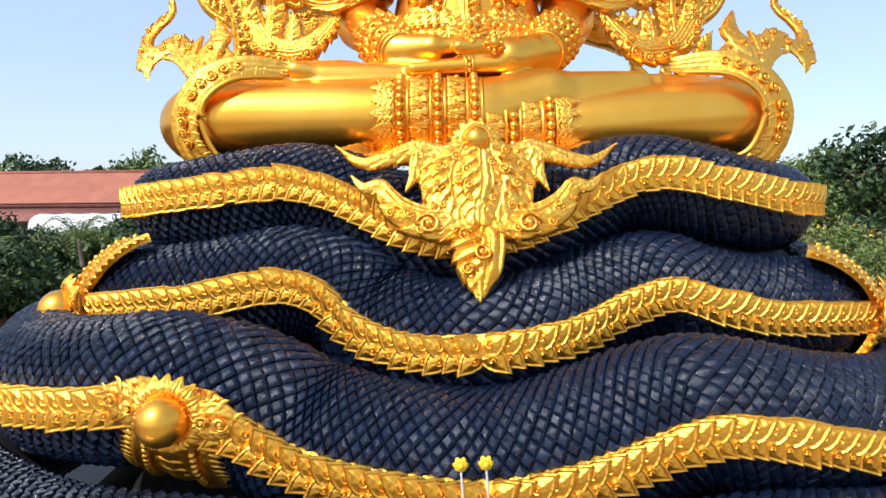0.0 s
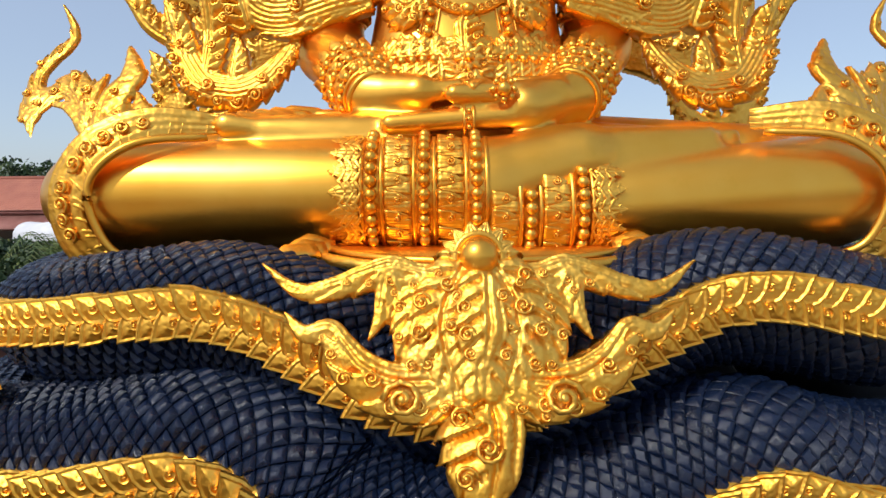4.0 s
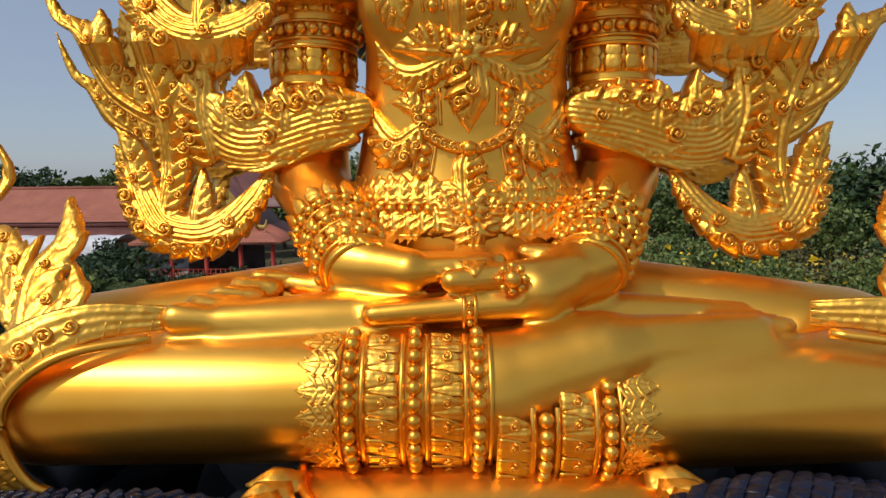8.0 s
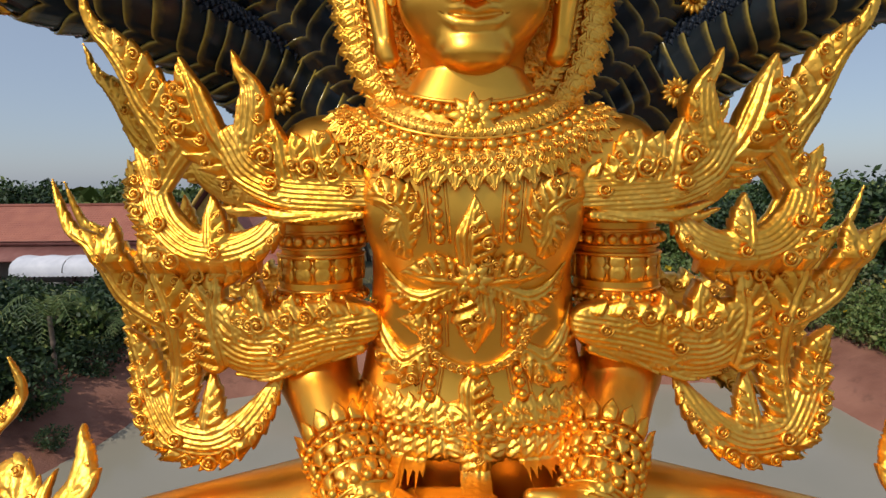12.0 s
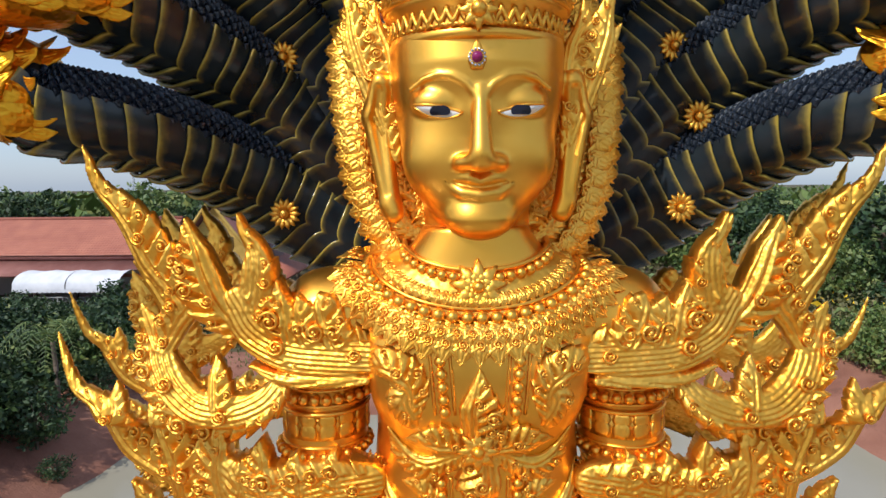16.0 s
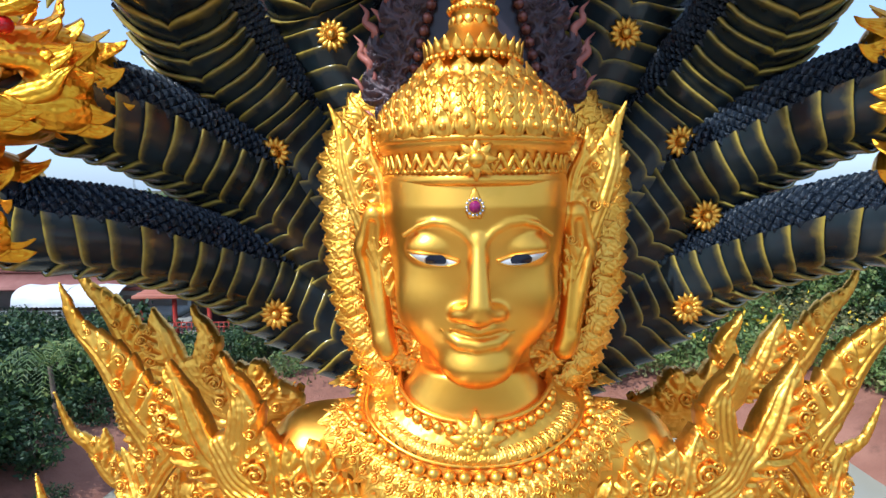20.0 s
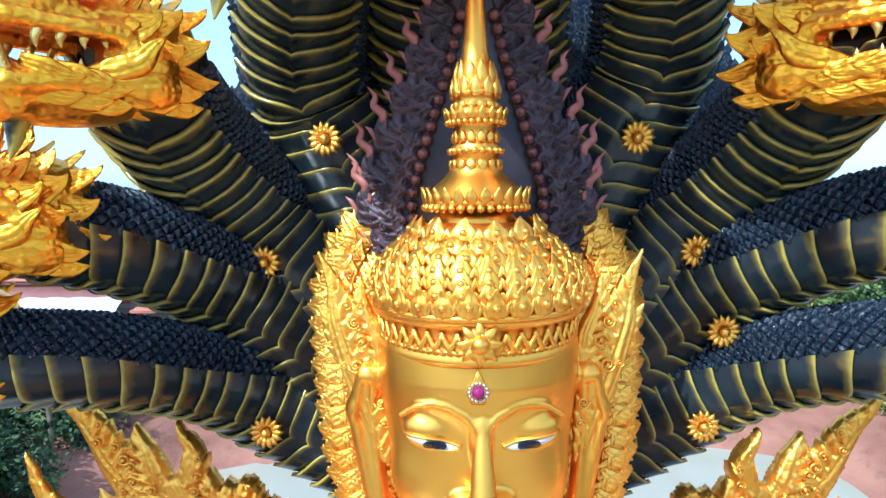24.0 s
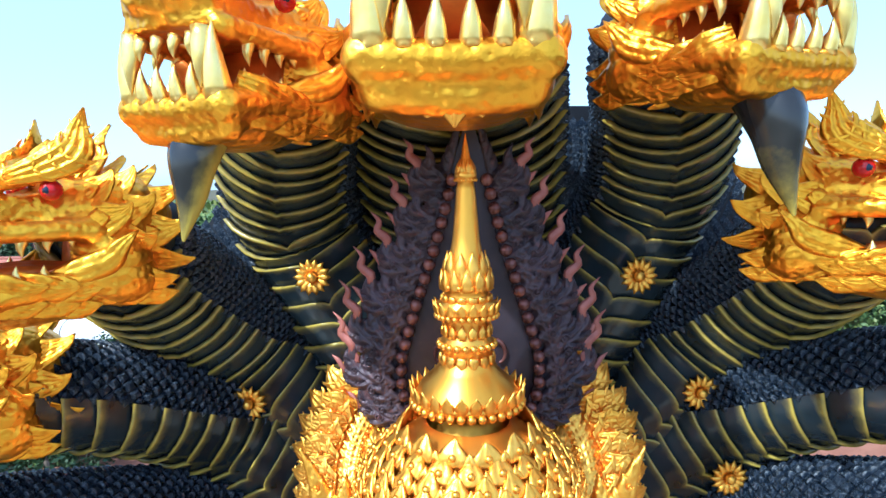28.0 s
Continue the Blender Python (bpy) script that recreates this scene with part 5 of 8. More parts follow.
def body_sdf(x, y, z):
    zc = np.clip(z, TORSO_Z[0], TORSO_Z[-1])
    a, b = np.interp(zc, TORSO_Z, TORSO_A), np.interp(zc, TORSO_Z, TORSO_B)
    q = ((np.abs(x - 0.03) / a) ** 2.4 + (np.abs(y + 0.12) / b) ** 2.4) ** (1 / 2.4)
    s = np.maximum((q - 1) * b * 0.9, np.abs(z - 10.8) - 2.5)
    for sx in (-1, 1):
        s = blend(s, egg(x, y, z, (sx * 0.48 + 0.03, -0.70, 11.95), (0.44, 0.22, 0.38)), 0.30)
        s = blend(s, cone(x, y, z, (sx * 0.85, -0.10, 12.62), (sx * 1.38, -0.15, 12.42), 0.34, 0.40), 0.28)
    s = blend(s, egg(x, y, z, (0.03, -0.75, 9.75), (0.75, 0.25, 0.4)), 0.3)
    for sx in (-1, 1):
        arm = cone(x, y, z, (sx * 1.42, -0.15, 12.40), (sx * 1.48, -0.12, 11.2), 0.40, 0.39)
        arm = blend(arm, cone(x, y, z, (sx * 1.48, -0.12, 11.2), (sx * 1.53, -0.16, 10.40), 0.39, 0.36), 0.1)
        arm = blend(arm, cone(x, y, z, (sx * 1.53, -0.20, 10.30), (sx * 0.95 + 0.04, -1.42, 9.62), 0.37, 0.25), 0.16)
        s = blend(s, arm, 0.04 + 0.30 * np.clip((z - 11.6) / 0.6, 0, 1))
        s = blend(s, cone(x, y, z, (sx * 0.75, -0.2, 9.02), (sx * 3.25, -1.05, 8.80), 0.60, 0.54), 0.16)
        s = blend(s, egg(x, y, z, (sx * 3.24, -1.46, 8.68), (0.72, 0.84, 0.56)), 0.14)
    s = blend(s, cone(x, y, z, (-3.05, -1.82, 8.70), (0.15, -1.83, 8.70), 0.50, 0.485), 0.05)
    s = blend(s, cone(x, y, z, (3.05, -1.82, 8.68), (0.6, -1.82, 8.52), 0.49, 0.42), 0.05)
    s = blend(s, cone(x, y, z, (0.15, -1.86, 8.74), (0.95, -1.86, 8.96), 0.45, 0.34), 0.06)
    s = blend(s, cone(x, y, z, (0.85, -1.82, 8.98), (2.1, -1.80, 9.12), 0.30, 0.16), 0.10)
    s = blend(s, cone(x, y, z, (0.9, -1.35, 9.15), (2.2, -1.40, 9.16), 0.25, 0.13), 0.10)
    s = blend(s, cone(x, y, z, (-1.88, -1.74, 9.20), (-0.5, -1.50, 9.18), 0.18, 0.28), 0.06)
    s = blend(s, cone(x, y, z, (-1.82, -1.84, 9.26), (-0.5, -1.58, 9.20), 0.140, 0.26), 0.08)
    s = blend(s, cone(x, y, z, (-1.40, -1.26, 9.43), (-0.4, -1.25, 9.28), 0.105, 0.22), 0.10)
    for i in range(5):
        s = blend(s, cone(x, y, z, (-1.86 + 0.09 * i, -1.88 + 0.160 * i, 9.28 + 0.046 * i), (-2.14 + 0.10 * i, -1.92 + 0.165 * i, 9.31 + 0.046 * i), 0.092, 0.115 - 0.008 * i), 0.014)
        s = blend(s, cone(x, y, z, (1.9, -1.72 + 0.12 * i, 9.16), (2.36 - 0.04 * i, -1.78 + 0.13 * i, 9.17), 0.09, 0.08), 0.04)
    s = blend(s, cone(x, y, z, (1.00, -1.42, 9.62), (0.50, -1.78, 9.46), 0.25, 0.21), 0.10)
    s = blend(s, cone(x, y, z, (-0.92, -1.42, 9.62), (-0.45, -1.70, 9.61), 0.25, 0.17), 0.10)
    for i in range(4):
        y0, zz = -1.89 + 0.12 * i, 9.315 + 0.012 * i
        s = blend(s, cone(x, y, z, (0.55, y0 + 0.06, zz + 0.08), (-0.78 + 0.07 * abs(i - 1), y0, zz), 0.125, 0.080), 0.020)
        s = blend(s, cone(x, y, z, (-0.50, y0 + 0.16, 9.60), (0.22 - 0.09 * abs(i - 1), y0 + 0.16, 9.66), 0.125, 0.070), 0.020)
    s = blend(s, cone(x, y, z, (0.80, -1.68, 9.60), (-0.14, -1.92, 9.565), 0.14, 0.085), 0.02)
    s = blend(s, cone(x, y, z, (0.75, -1.50, 9.68), (0.45, -1.50, 9.72), 0.11, 0.07), 0.04)
    return s


statue.add(*nets(body_sdf, (-4.2, -2.45, 8.05), (4.2, 1.05, 13.35), 0.045), SKIN)
HC = 0.05


def face_sdf(x, y, z):
    x = x - HC
    ax = np.abs(x)
    zz = np.clip((z - 13.17) / 2.08, 0, 1)
    a = np.interp(zz, [0, 0.02, 0.05, 0.10, 0.18, 0.30, 0.50, 0.70, 0.85, 1.0], [0.08, 0.20, 0.31, 0.42, 0.54, 0.65, 0.77, 0.82, 0.83, 0.74])
    yf = np.interp(zz, [0, 0.02, 0.05, 0.10, 0.18, 0.30, 0.45, 0.60, 0.75, 1.0], [0.30, 0.48, 0.58, 0.645, 0.675, 0.69, 0.715, 0.755, 0.79, 0.72])
    b = np.where(y < 0, yf, 0.62)
    q = ((ax / a) ** 2.2 + (np.abs(y) / b) ** 2.2) ** (1 / 2.2)
    s = np.maximum((q - 1) * np.minimum(a, b) * 0.85, np.maximum(13.16 - z, z - 15.25))
    s = blend(s, egg(x, y, z, (0, -0.56, 13.36), (0.24, 0.17, 0.14)), 0.20)
    s = blend(s, egg(ax, y, z, (0.38, -0.39, 13.90), (0.28, 0.24, 0.30)), 0.22)
    n = cone(ax, y, z, (0.0, -0.735, 14.46), (0.0, -0.86, 13.95), 0.058, 0.100)
    n = blend(n, egg(ax, y, z, (0.0, -0.855, 13.87), (0.105, 0.085, 0.085)), 0.06)
    n = blend(n, egg(ax, y, z, (0.140, -0.735, 13.870), (0.095, 0.105, 0.075)), 0.09)
    s = blend(s, n, 0.05)
    brow = np.full_like(x, 9.0)
    pts = [(0.045, 14.44), (0.12, 14.53), (0.24, 14.60), (0.36, 14.615), (0.48, 14.585), (0.60, 14.50)]
    for (x0, z0), (x1, z1) in zip(pts[:-1], pts[1:]):
        brow = np.minimum(brow, cone(ax, y, z, (x0, -0.765 + 0.36 * x0**2, z0), (x1, -0.765 + 0.36 * x1**2, z1), 0.022, 0.022))
    s = blend(s, brow, 0.03)
    s = carve(s, egg(ax, y, z, (0.36, -0.90, 14.40), (0.22, 0.16, 0.14)), 0.10)
    s = blend(s, egg(ax, y, z, (0.36, -0.560, 14.395), (0.235, 0.170, 0.160)), 0.03)
    lip = np.minimum(cone(ax, y, z, (0.0, -0.690, 13.712), (0.09, -0.688, 13.742), 0.046, 0.056), cone(ax, y, z, (0.09, -0.688, 13.742), (0.37, -0.572, 13.752), 0.056, 0.020))
    low = np.minimum(cone(ax, y, z, (0.0, -0.685, 13.588), (0.15, -0.665, 13.610), 0.066, 0.060), cone(ax, y, z, (0.15, -0.665, 13.610), (0.355, -0.572, 13.725), 0.060, 0.022))
    s = blend(s, lip, 0.022)
    s = blend(s, low, 0.026)
    s = carve(s, cone(ax, y, z, (0, -0.752, 13.655), (0.39, -0.598, 13.738), 0.014, 0.012), 0.008)
    s = carve(s, cone(ax, y, z, (0.0, -0.765, 13.83), (0.0, -0.765, 13.755), 0.030, 0.040), 0.02)
    ear = cone(ax, y, z, (0.90, -0.12, 14.64), (0.97, -0.08, 14.34), 0.12, 0.13)
    ear = blend(ear, cone(ax, y, z, (0.97, -0.08, 14.34), (0.83, -0.18, 13.50), 0.13, 0.10), 0.05)
    ear = blend(ear, cone(ax, y, z, (0.83, -0.18, 13.50), (0.80, -0.20, 13.42), 0.10, 0.10), 0.05)
    ear = carve(ear, cone(ax, y, z, (0.92, -0.24, 14.56), (0.94, -0.22, 14.30), 0.05, 0.07), 0.03)
    ear = carve(ear, cone(ax, y, z, (0.94, -0.22, 14.30), (0.85, -0.295, 13.62), 0.07, 0.035), 0.03)
    s = blend(s, ear, 0.03)
    neck_part = np.maximum((np.sqrt((x / 0.52) ** 2 + ((y - 0.02) / 0.46) ** 2) - 1) * 0.46, np.maximum(12.7 - z, z - 13.6))
    for zr in (13.06, 13.20):
        neck_part = blend(neck_part, np.sqrt((np.sqrt((x / 0.54) ** 2 + ((y - 0.02) / 0.48) ** 2) - 1) ** 2 * 0.24 + (z - zr) ** 2) - 0.025, 0.05)
    return blend(s, neck_part, 0.06)


statue.add(*nets(face_sdf, (-1.12, -1.15, 12.75), (1.22, 0.80, 15.3), 0.021), SKIN)


def front_of(f, x, z, y0=-2.6, y1=0.3):
    """The front surface of f at x and z, by marching along y."""
    x, z = np.asarray(x, float), np.asarray(z, float)
    lo = np.full(x.shape, y0)
    for _ in range(90):
        d = f(x, lo, z)
        lo = np.minimum(lo + np.where(d > 0.003, np.clip(d, 0.004, 0.2) * 0.7, 0.0), y1)
    return lo


def eyes():
    for sx in (-1, 1):
        u = np.linspace(-1, 1, 25)
        xs = HC + sx * 0.365 + u * 0.215
        inner = -sx * u
        top = 14.332 + 0.020 * (1 - u**2) - 0.036 * inner
        bot = 14.335 - 0.078 * (1 - u**2) ** 0.8 - 0.036 * inner
        v = np.linspace(0, 1, 9)[:, None]
        x = np.broadcast_to(xs, (9, 25))
        z = bot + (top - bot) * v
        y = front_of(face_sdf, x, z, -1.2, 0.2) - 0.006 - 0.016 * np.sin(np.pi * v) * (1 - u**2)
        statue.add(np.stack([x, y, z], -1).reshape(-1, 3), grid_faces(9, 25, False), EYE_W)
        ang = np.linspace(0, 2 * np.pi, 20, endpoint=False)
        ix = HC + sx * 0.345 + np.outer(np.linspace(0, 1, 4), 0.088 * np.cos(ang))
        iz = np.clip(14.305 + np.outer(np.linspace(0, 1, 4), 0.055 * np.sin(ang)), 14.275, 14.352)
        iy = front_of(face_sdf, ix, iz, -1.2, 0.2) - 0.034
        statue.add(np.stack([ix, iy, iz], -1).reshape(-1, 3), grid_faces(4, 20), EYE_D)
        for edge, r in ((top, 0.014), (bot, 0.009)):
            yy = front_of(face_sdf, xs, edge, -1.2, 0.2) - 0.006
            tube(statue, np.stack([xs, yy, edge], -1), r, k=6, slot=SKIN, smooth=False)


eyes()
# front of the body as a height map, to lay ornaments on
GX, GZ = np.arange(-2.2, 2.21, 0.04), np.arange(9.5, 13.2, 0.04)
_gx, _gz = np.meshgrid(GX, GZ, indexing="ij")
GY = front_of(body_sdf, _gx.ravel(), _gz.ravel(), -2.3, 0.4).reshape(_gx.shape)


def fy(x, z):
    x, z = np.asarray(x, float), np.asarray(z, float)
    u = np.clip((x - GX[0]) / 0.04, 0, len(GX) - 1.001)
    v = np.clip((z - GZ[0]) / 0.04, 0, len(GZ) - 1.001)
    i, j = u.astype(int), v.astype(int)
    a, b = u - i, v - j
    return (GY[i, j] * (1 - a) + GY[i + 1, j] * a) * (1 - b) + (GY[i, j + 1] * (1 - a) + GY[i + 1, j + 1] * a) * b


def fn(x, z):
    e = 0.06
    return norm([(fy(x + e, z) - fy(x - e, z)) / (2 * e), -1.0, (fy(x, z + e) - fy(x, z - e)) / (2 * e)])


def on_body(pts, lift=0.01):
    p = np.asarray(pts, float)
    return np.stack([p[:, 0], fy(p[:, 0], p[:, 1]) - lift, p[:, 1]], -1)


def torso_leaf(pts, w, th=0.4, n=9, k=7):
    q = spline(pts, n)
    mid = q[n // 2]
    leaf(statue, on_body(q), w, fn(mid[0], mid[1]), th, n, CARVED, k, smooth=False)


TORSO_STROKES = []


def torso_flame(pts, w, n=16, teeth=6, eyes=2, sides=(0.8, 0.8), th=0.4):
    TORSO_STROKES.append((pts, [1.08 * v for v in w], max(0.075, 0.6 * max(w)), 0.02))


def bead_line(p, r, gap=2.05, slot=CARVED, k=8, rows=6):
    p = np.asarray(p, float)
    d = np.concatenate([[0], np.cumsum(np.linalg.norm(np.diff(p, axis=0), axis=1))])
    for s in np.arange(r, d[-1], gap * r):
        ball(statue, [np.interp(s, d, p[:, a]) for a in range(3)], r, k, rows, slot)


def ring_points(c, axis, r, n, front=None, flat=1.0):
    c, axis = np.asarray(c, float), norm(axis)
    u = norm(np.cross(axis, (0, 1, 0.001)))
    v = np.cross(axis, u)
    a = np.arange(n) * 2 * np.pi / n
    o = np.outer(np.cos(a), u) + np.outer(np.sin(a), v) * flat
    return c + r * o, norm(o)


def ring_tube(c, axis, r, rt, n=28, slot=SKIN):
    p, _ = ring_points(c, axis, r, n)
    tube(statue, p, rt, k=6, slot=slot, smooth=False, close=True, up=axis)


def ring_beads(c, axis, r, rb, slot=SKIN):
    n = int(2 * np.pi * r / (2.1 * rb))
    for q in ring_points(c, axis, r, n)[0]:
        ball(statue, q, rb, 8, 6, slot)


def ring_leaves(c, axis, r, ln, n, flare=0.2, wide=None, slot=CARVED, thick=0.4):
    p, o = ring_points(c, axis, r, n)
    w = wide or 1.05 * np.pi * r / n
    axis = norm(axis) * np.sign(ln)
    ln = abs(ln)
    for q, d in zip(p, o):
        leaf(statue, [q, q + axis * 0.5 * ln + d * flare * 0.35 * ln, q + axis * ln + d * flare * ln], [0.75 * w, w, 0.04 * w], d, thick, 6, slot, 7)


def ring_band(c, axis, r0, h, r1=None, slot=CARVED, n=32):
    """A plain raised band round a limb, h along its axis."""
    c, axis = np.asarray(c, float), norm(axis)
    r1 = r1 or r0
    a, _ = ring_points(c, axis, r0, n)
    b, _ = ring_points(c + axis * h, axis, r1, n)
    a2, _ = ring_points(c, axis, r0 * 0.9, n)
    b2, _ = ring_points(c + axis * h, axis, r1 * 0.9, n)
    w = np.stack([a2, a, b, b2])
    statue.add(w.reshape(-1, 3), grid_faces(4, n)[:, ::-1], slot)


def star(c, nrm, up, r, petals=8, slot=CARVED, gem=0.22, tall=1.0):
    """A layered star of pointed leaves round a boss."""
    nrm, up = norm(nrm), norm(up)
    sd = norm(np.cross(up, nrm))
    c = np.asarray(c, float)
    for layer, (rr, off, lift) in enumerate(((1.0, 0.0, 0.02), (0.72, 0.5, 0.05), (0.45, 0.0, 0.08))):
        for i in range(petals):
            a = 2 * np.pi * (i + off) / petals
            d = np.cos(a) * up * (tall if layer == 0 else 1.0) + np.sin(a) * sd
            leaf(statue, [c + d * 0.12 * r + nrm * lift * r, c + d * 0.5 * r * rr + nrm * (lift + 0.12) * r, c + d * r * rr + nrm * lift * r], [0.14 * r, 0.25 * r * rr, 0.01], nrm, 0.5, 6, slot, 7)
    ball(statue, c + nrm * 0.20 * r, gem * r, 12, 8, SKIN)


# shin bands
def shin_arc(x, c, r, t0, t1, n, lift=0.0):
    t = np.linspace(t0, t1, n)
    return np.stack([np.full(n, x), c[0] - (r + lift) * np.cos(t), c[1] + (r + lift) * np.sin(t)], -1)


def shin_strip(x0, x1, c, r, t0, t1, slot=SKIN, h=0.02):
    a, b = shin_arc(x0, c, r, t0, t1, 16), shin_arc(x1, c, r, t0, t1, 16)
    a1, b1 = shin_arc(x0, c, r, t0, t1, 16, h), shin_arc(x1, c, r, t0, t1, 16, h)
    w = np.stack([a, a1, b1, b])
    statue.add(w.transpose(1, 0, 2).reshape(-1, 3), grid_faces(16, 4, False), slot)


SL, SR = (-1.83, 8.70), (-1.84, 8.54)
for x, c, r, t1 in ((-0.84, SL, 0.50, 1.25), (-0.40, SL, 0.50, 1.25), (0.035, SL, 0.50, 1.25), (0.485, SR, 0.47, 0.45), (0.92, SR, 0.47, 0.95)):
    bead_line(shin_arc(x, c, r, -1.15, t1, 40, 0.03), 0.055, 2.0, SKIN)
    shin_strip(x - 0.105, x - 0.065, c, r, -1.2, t1)
    shin_strip(x + 0.065, x + 0.105, c, r, -1.2, t1)
for x, c, r, t1 in ((-0.62, SL, 0.50, 1.2), (-0.18, SL, 0.50, 1.2), (0.27, SR, 0.48, 0.25), (0.70, SR, 0.47, 0.7)):
    hw = 0.115
    shin_strip(x - hw, x + hw, c, r, -1.2, t1, CARVED, 0.012)
    for i, th in enumerate(np.arange(-1.1, t1 - 0.1, 0.30)):
        d = np.array((0, -np.cos(th), np.sin(th)))
        tg = np.array((0, np.sin(th), np.cos(th)))
        q = np.array((x, c[0], c[1])) + d * (r + 0.015)
        leaf(statue, [q - (hw * 0.95, 0, 0) + tg * 0.065, q + tg * 0.065, q + (hw * 0.9, 0, 0) + tg * 0.065], [0.072, 0.06, 0.005], d, 0.28, 8, CARVED, 9, 0.35)
        leaf(statue, [q + (hw * 0.95, 0, 0) - tg * 0.005, q - tg * 0.005, q - (hw * 0.9, 0, 0) - tg * 0.005], [0.055, 0.05, 0.005], d, 0.28, 8, CARVED, 9, 0.35)
        swirl(statue, q + tg * 0.06 + d * 0.012, 0.04, tg, np.array((1, 0, 0)), d, CARVED)
for x, sg, c, r, t1 in ((-0.95, -1, SL, 0.50, 1.15), (1.03, 1, SR, 0.47, 1.05)):
    for th in np.arange(-1.05, t1, 0.36):
        d = np.array((0, -np.cos(th), np.sin(th)))
        tg = np.array((0, np.sin(th), np.cos(th)))
        q = np.array((x, c[0], c[1])) + d * (r + 0.012)
        flame(statue, [q, q + (sg * 0.12, 0, 0), q + (sg * 0.25, 0, 0)], [0.10, 0.085, 0.005], d, 0.16, 9, CARVED, (0.7, 0.7), 4)

# wrists and arms
for sx in (-1, 1):
    el, wr = np.array((sx * 1.53, -0.20, 10.30)), np.array((sx * 0.95 + 0.04, -1.42, 9.62))
    ax = norm(wr - el)
    ln = np.linalg.norm(wr - el)
    for f, kind in ((0.60, "leaf"), (0.66, "bead"), (0.82, "bead"), (0.97, "bead"), (1.08, "rim")):
        c = el + (wr - el) * f
        r = 0.38 - 0.13 * f + 0.035
        if kind == "leaf":
            ring_leaves(c, ax, r, -0.20, 14, 0.28)
        elif kind == "bead":
            ring_beads(c, ax, r + 0.015, 0.05)
            ring_tube(c - ax * 0.055, ax, r, 0.018)
            ring_tube(c + ax * 0.055, ax, r, 0.018)
        else:
            ring_tube(c - ax * 0.03, ax, r - 0.01, 0.03)
    for f in (0.74, 0.90):
        c = el + (wr - el) * f
        r = 0.38 - 0.13 * f + 0.03
        ring_leaves(c - ax * 0.075, ax, r, 0.15, 14, 0.02, thick=0.6)
    up = np.array((0.0, 0.0, 1.0))
    for z, kind in ((11.98, "band"), (11.70, "bead"), (11.42, "band"), (11.14, "bead"), (10.86, "band"), (10.70, "bead")):
        c = np.array((sx * np.interp(z, [10.45, 11.2, 12.4], [1.55, 1.48, 1.42]), np.interp(z, [10.45, 11.2], [-0.16, -0.13]), z))
        r = np.interp(z, [10.35, 11.2, 12.4], [0.36, 0.39, 0.40]) + 0.03
        if kind == "bead":
            ring_beads(c, up, r + 0.02, 0.052)
            ring_tube(c + up * 0.075, up, r - 0.01, 0.018)
            ring_tube(c - up * 0.075, up, r - 0.01, 0.018)
        else:
            ring_band(c - up * 0.13, up, r - 0.01, 0.26)
            ring_leaves(c - up * 0.12, up, r - 0.01, 0.20, 14, 0.0, thick=0.25)
            ring_leaves(c + up * 0.12, up, r - 0.01, -0.16, 14, 0.0, thick=0.2)
            ring_tube(c + up * 0.13, up, r, 0.02)

# belt
TX = 0.03
ang = np.linspace(-1.25, 1.25, 61)


def belt_pts(z, lift):
    a = np.interp(z, TORSO_Z, TORSO_A)
    xs = TX + a * np.sin(ang) * 0.985
    return np.stack([xs, fy(xs, np.full_like(xs, z)) - lift, np.full_like(xs, z)], -1)


bead_line(belt_pts(10.05, 0.03), 0.055, 2.1, SKIN)
for z in (9.965, 10.135):
    tube(statue, belt_pts(z, 0.02), 0.025, k=6, slot=SKIN, smooth=False)
for i in range(2, 59, 3):
    x = TX + 1.12 * np.sin(ang[i])
    if abs(x - TX) < 0.26:
        continue
    torso_flame([(x, 10.15), (x, 10.25), (x + 0.02 * np.sign(x), 10.36)], [0.075, 0.07, 0.006], 7, 3, 1)
    torso_flame([(x, 9.97), (x, 9.89), (x, 9.80)], [0.085, 0.09, 0.006], 7, 3, 0)
star((TX, fy(TX, 10.05) - 0.09, 10.05), (0, -1, 0), (0, 0, 1), 0.17, 8, gem=0.34)
for an in np.arange(0.25, 2, 0.5) * np.pi:
    cx, cz = np.cos(an), np.sin(an)
    torso_flame([(TX + 0.06 * cx, 10.05 + 0.06 * cz), (TX + 0.20 * cx, 10.05 + 0.20 * cz), (TX + 0.33 * cx, 10.05 + 0.34 * cz)], [0.08, 0.12, 0.008])
for sx in (-1, 1):
    torso_flame([(TX + sx * 0.05, 10.05), (TX + sx * 0.22, 10.08), (TX + sx * 0.38, 10.05)], [0.08, 0.12, 0.008])
torso_flame([(TX, 9.95), (TX, 9.80), (TX, 9.60)], [0.11, 0.13, 0.008])
torso_flame([(TX, 10.2), (TX, 10.4), (TX, 10.62)], [0.12, 0.14, 0.008], 12, 5, 1)

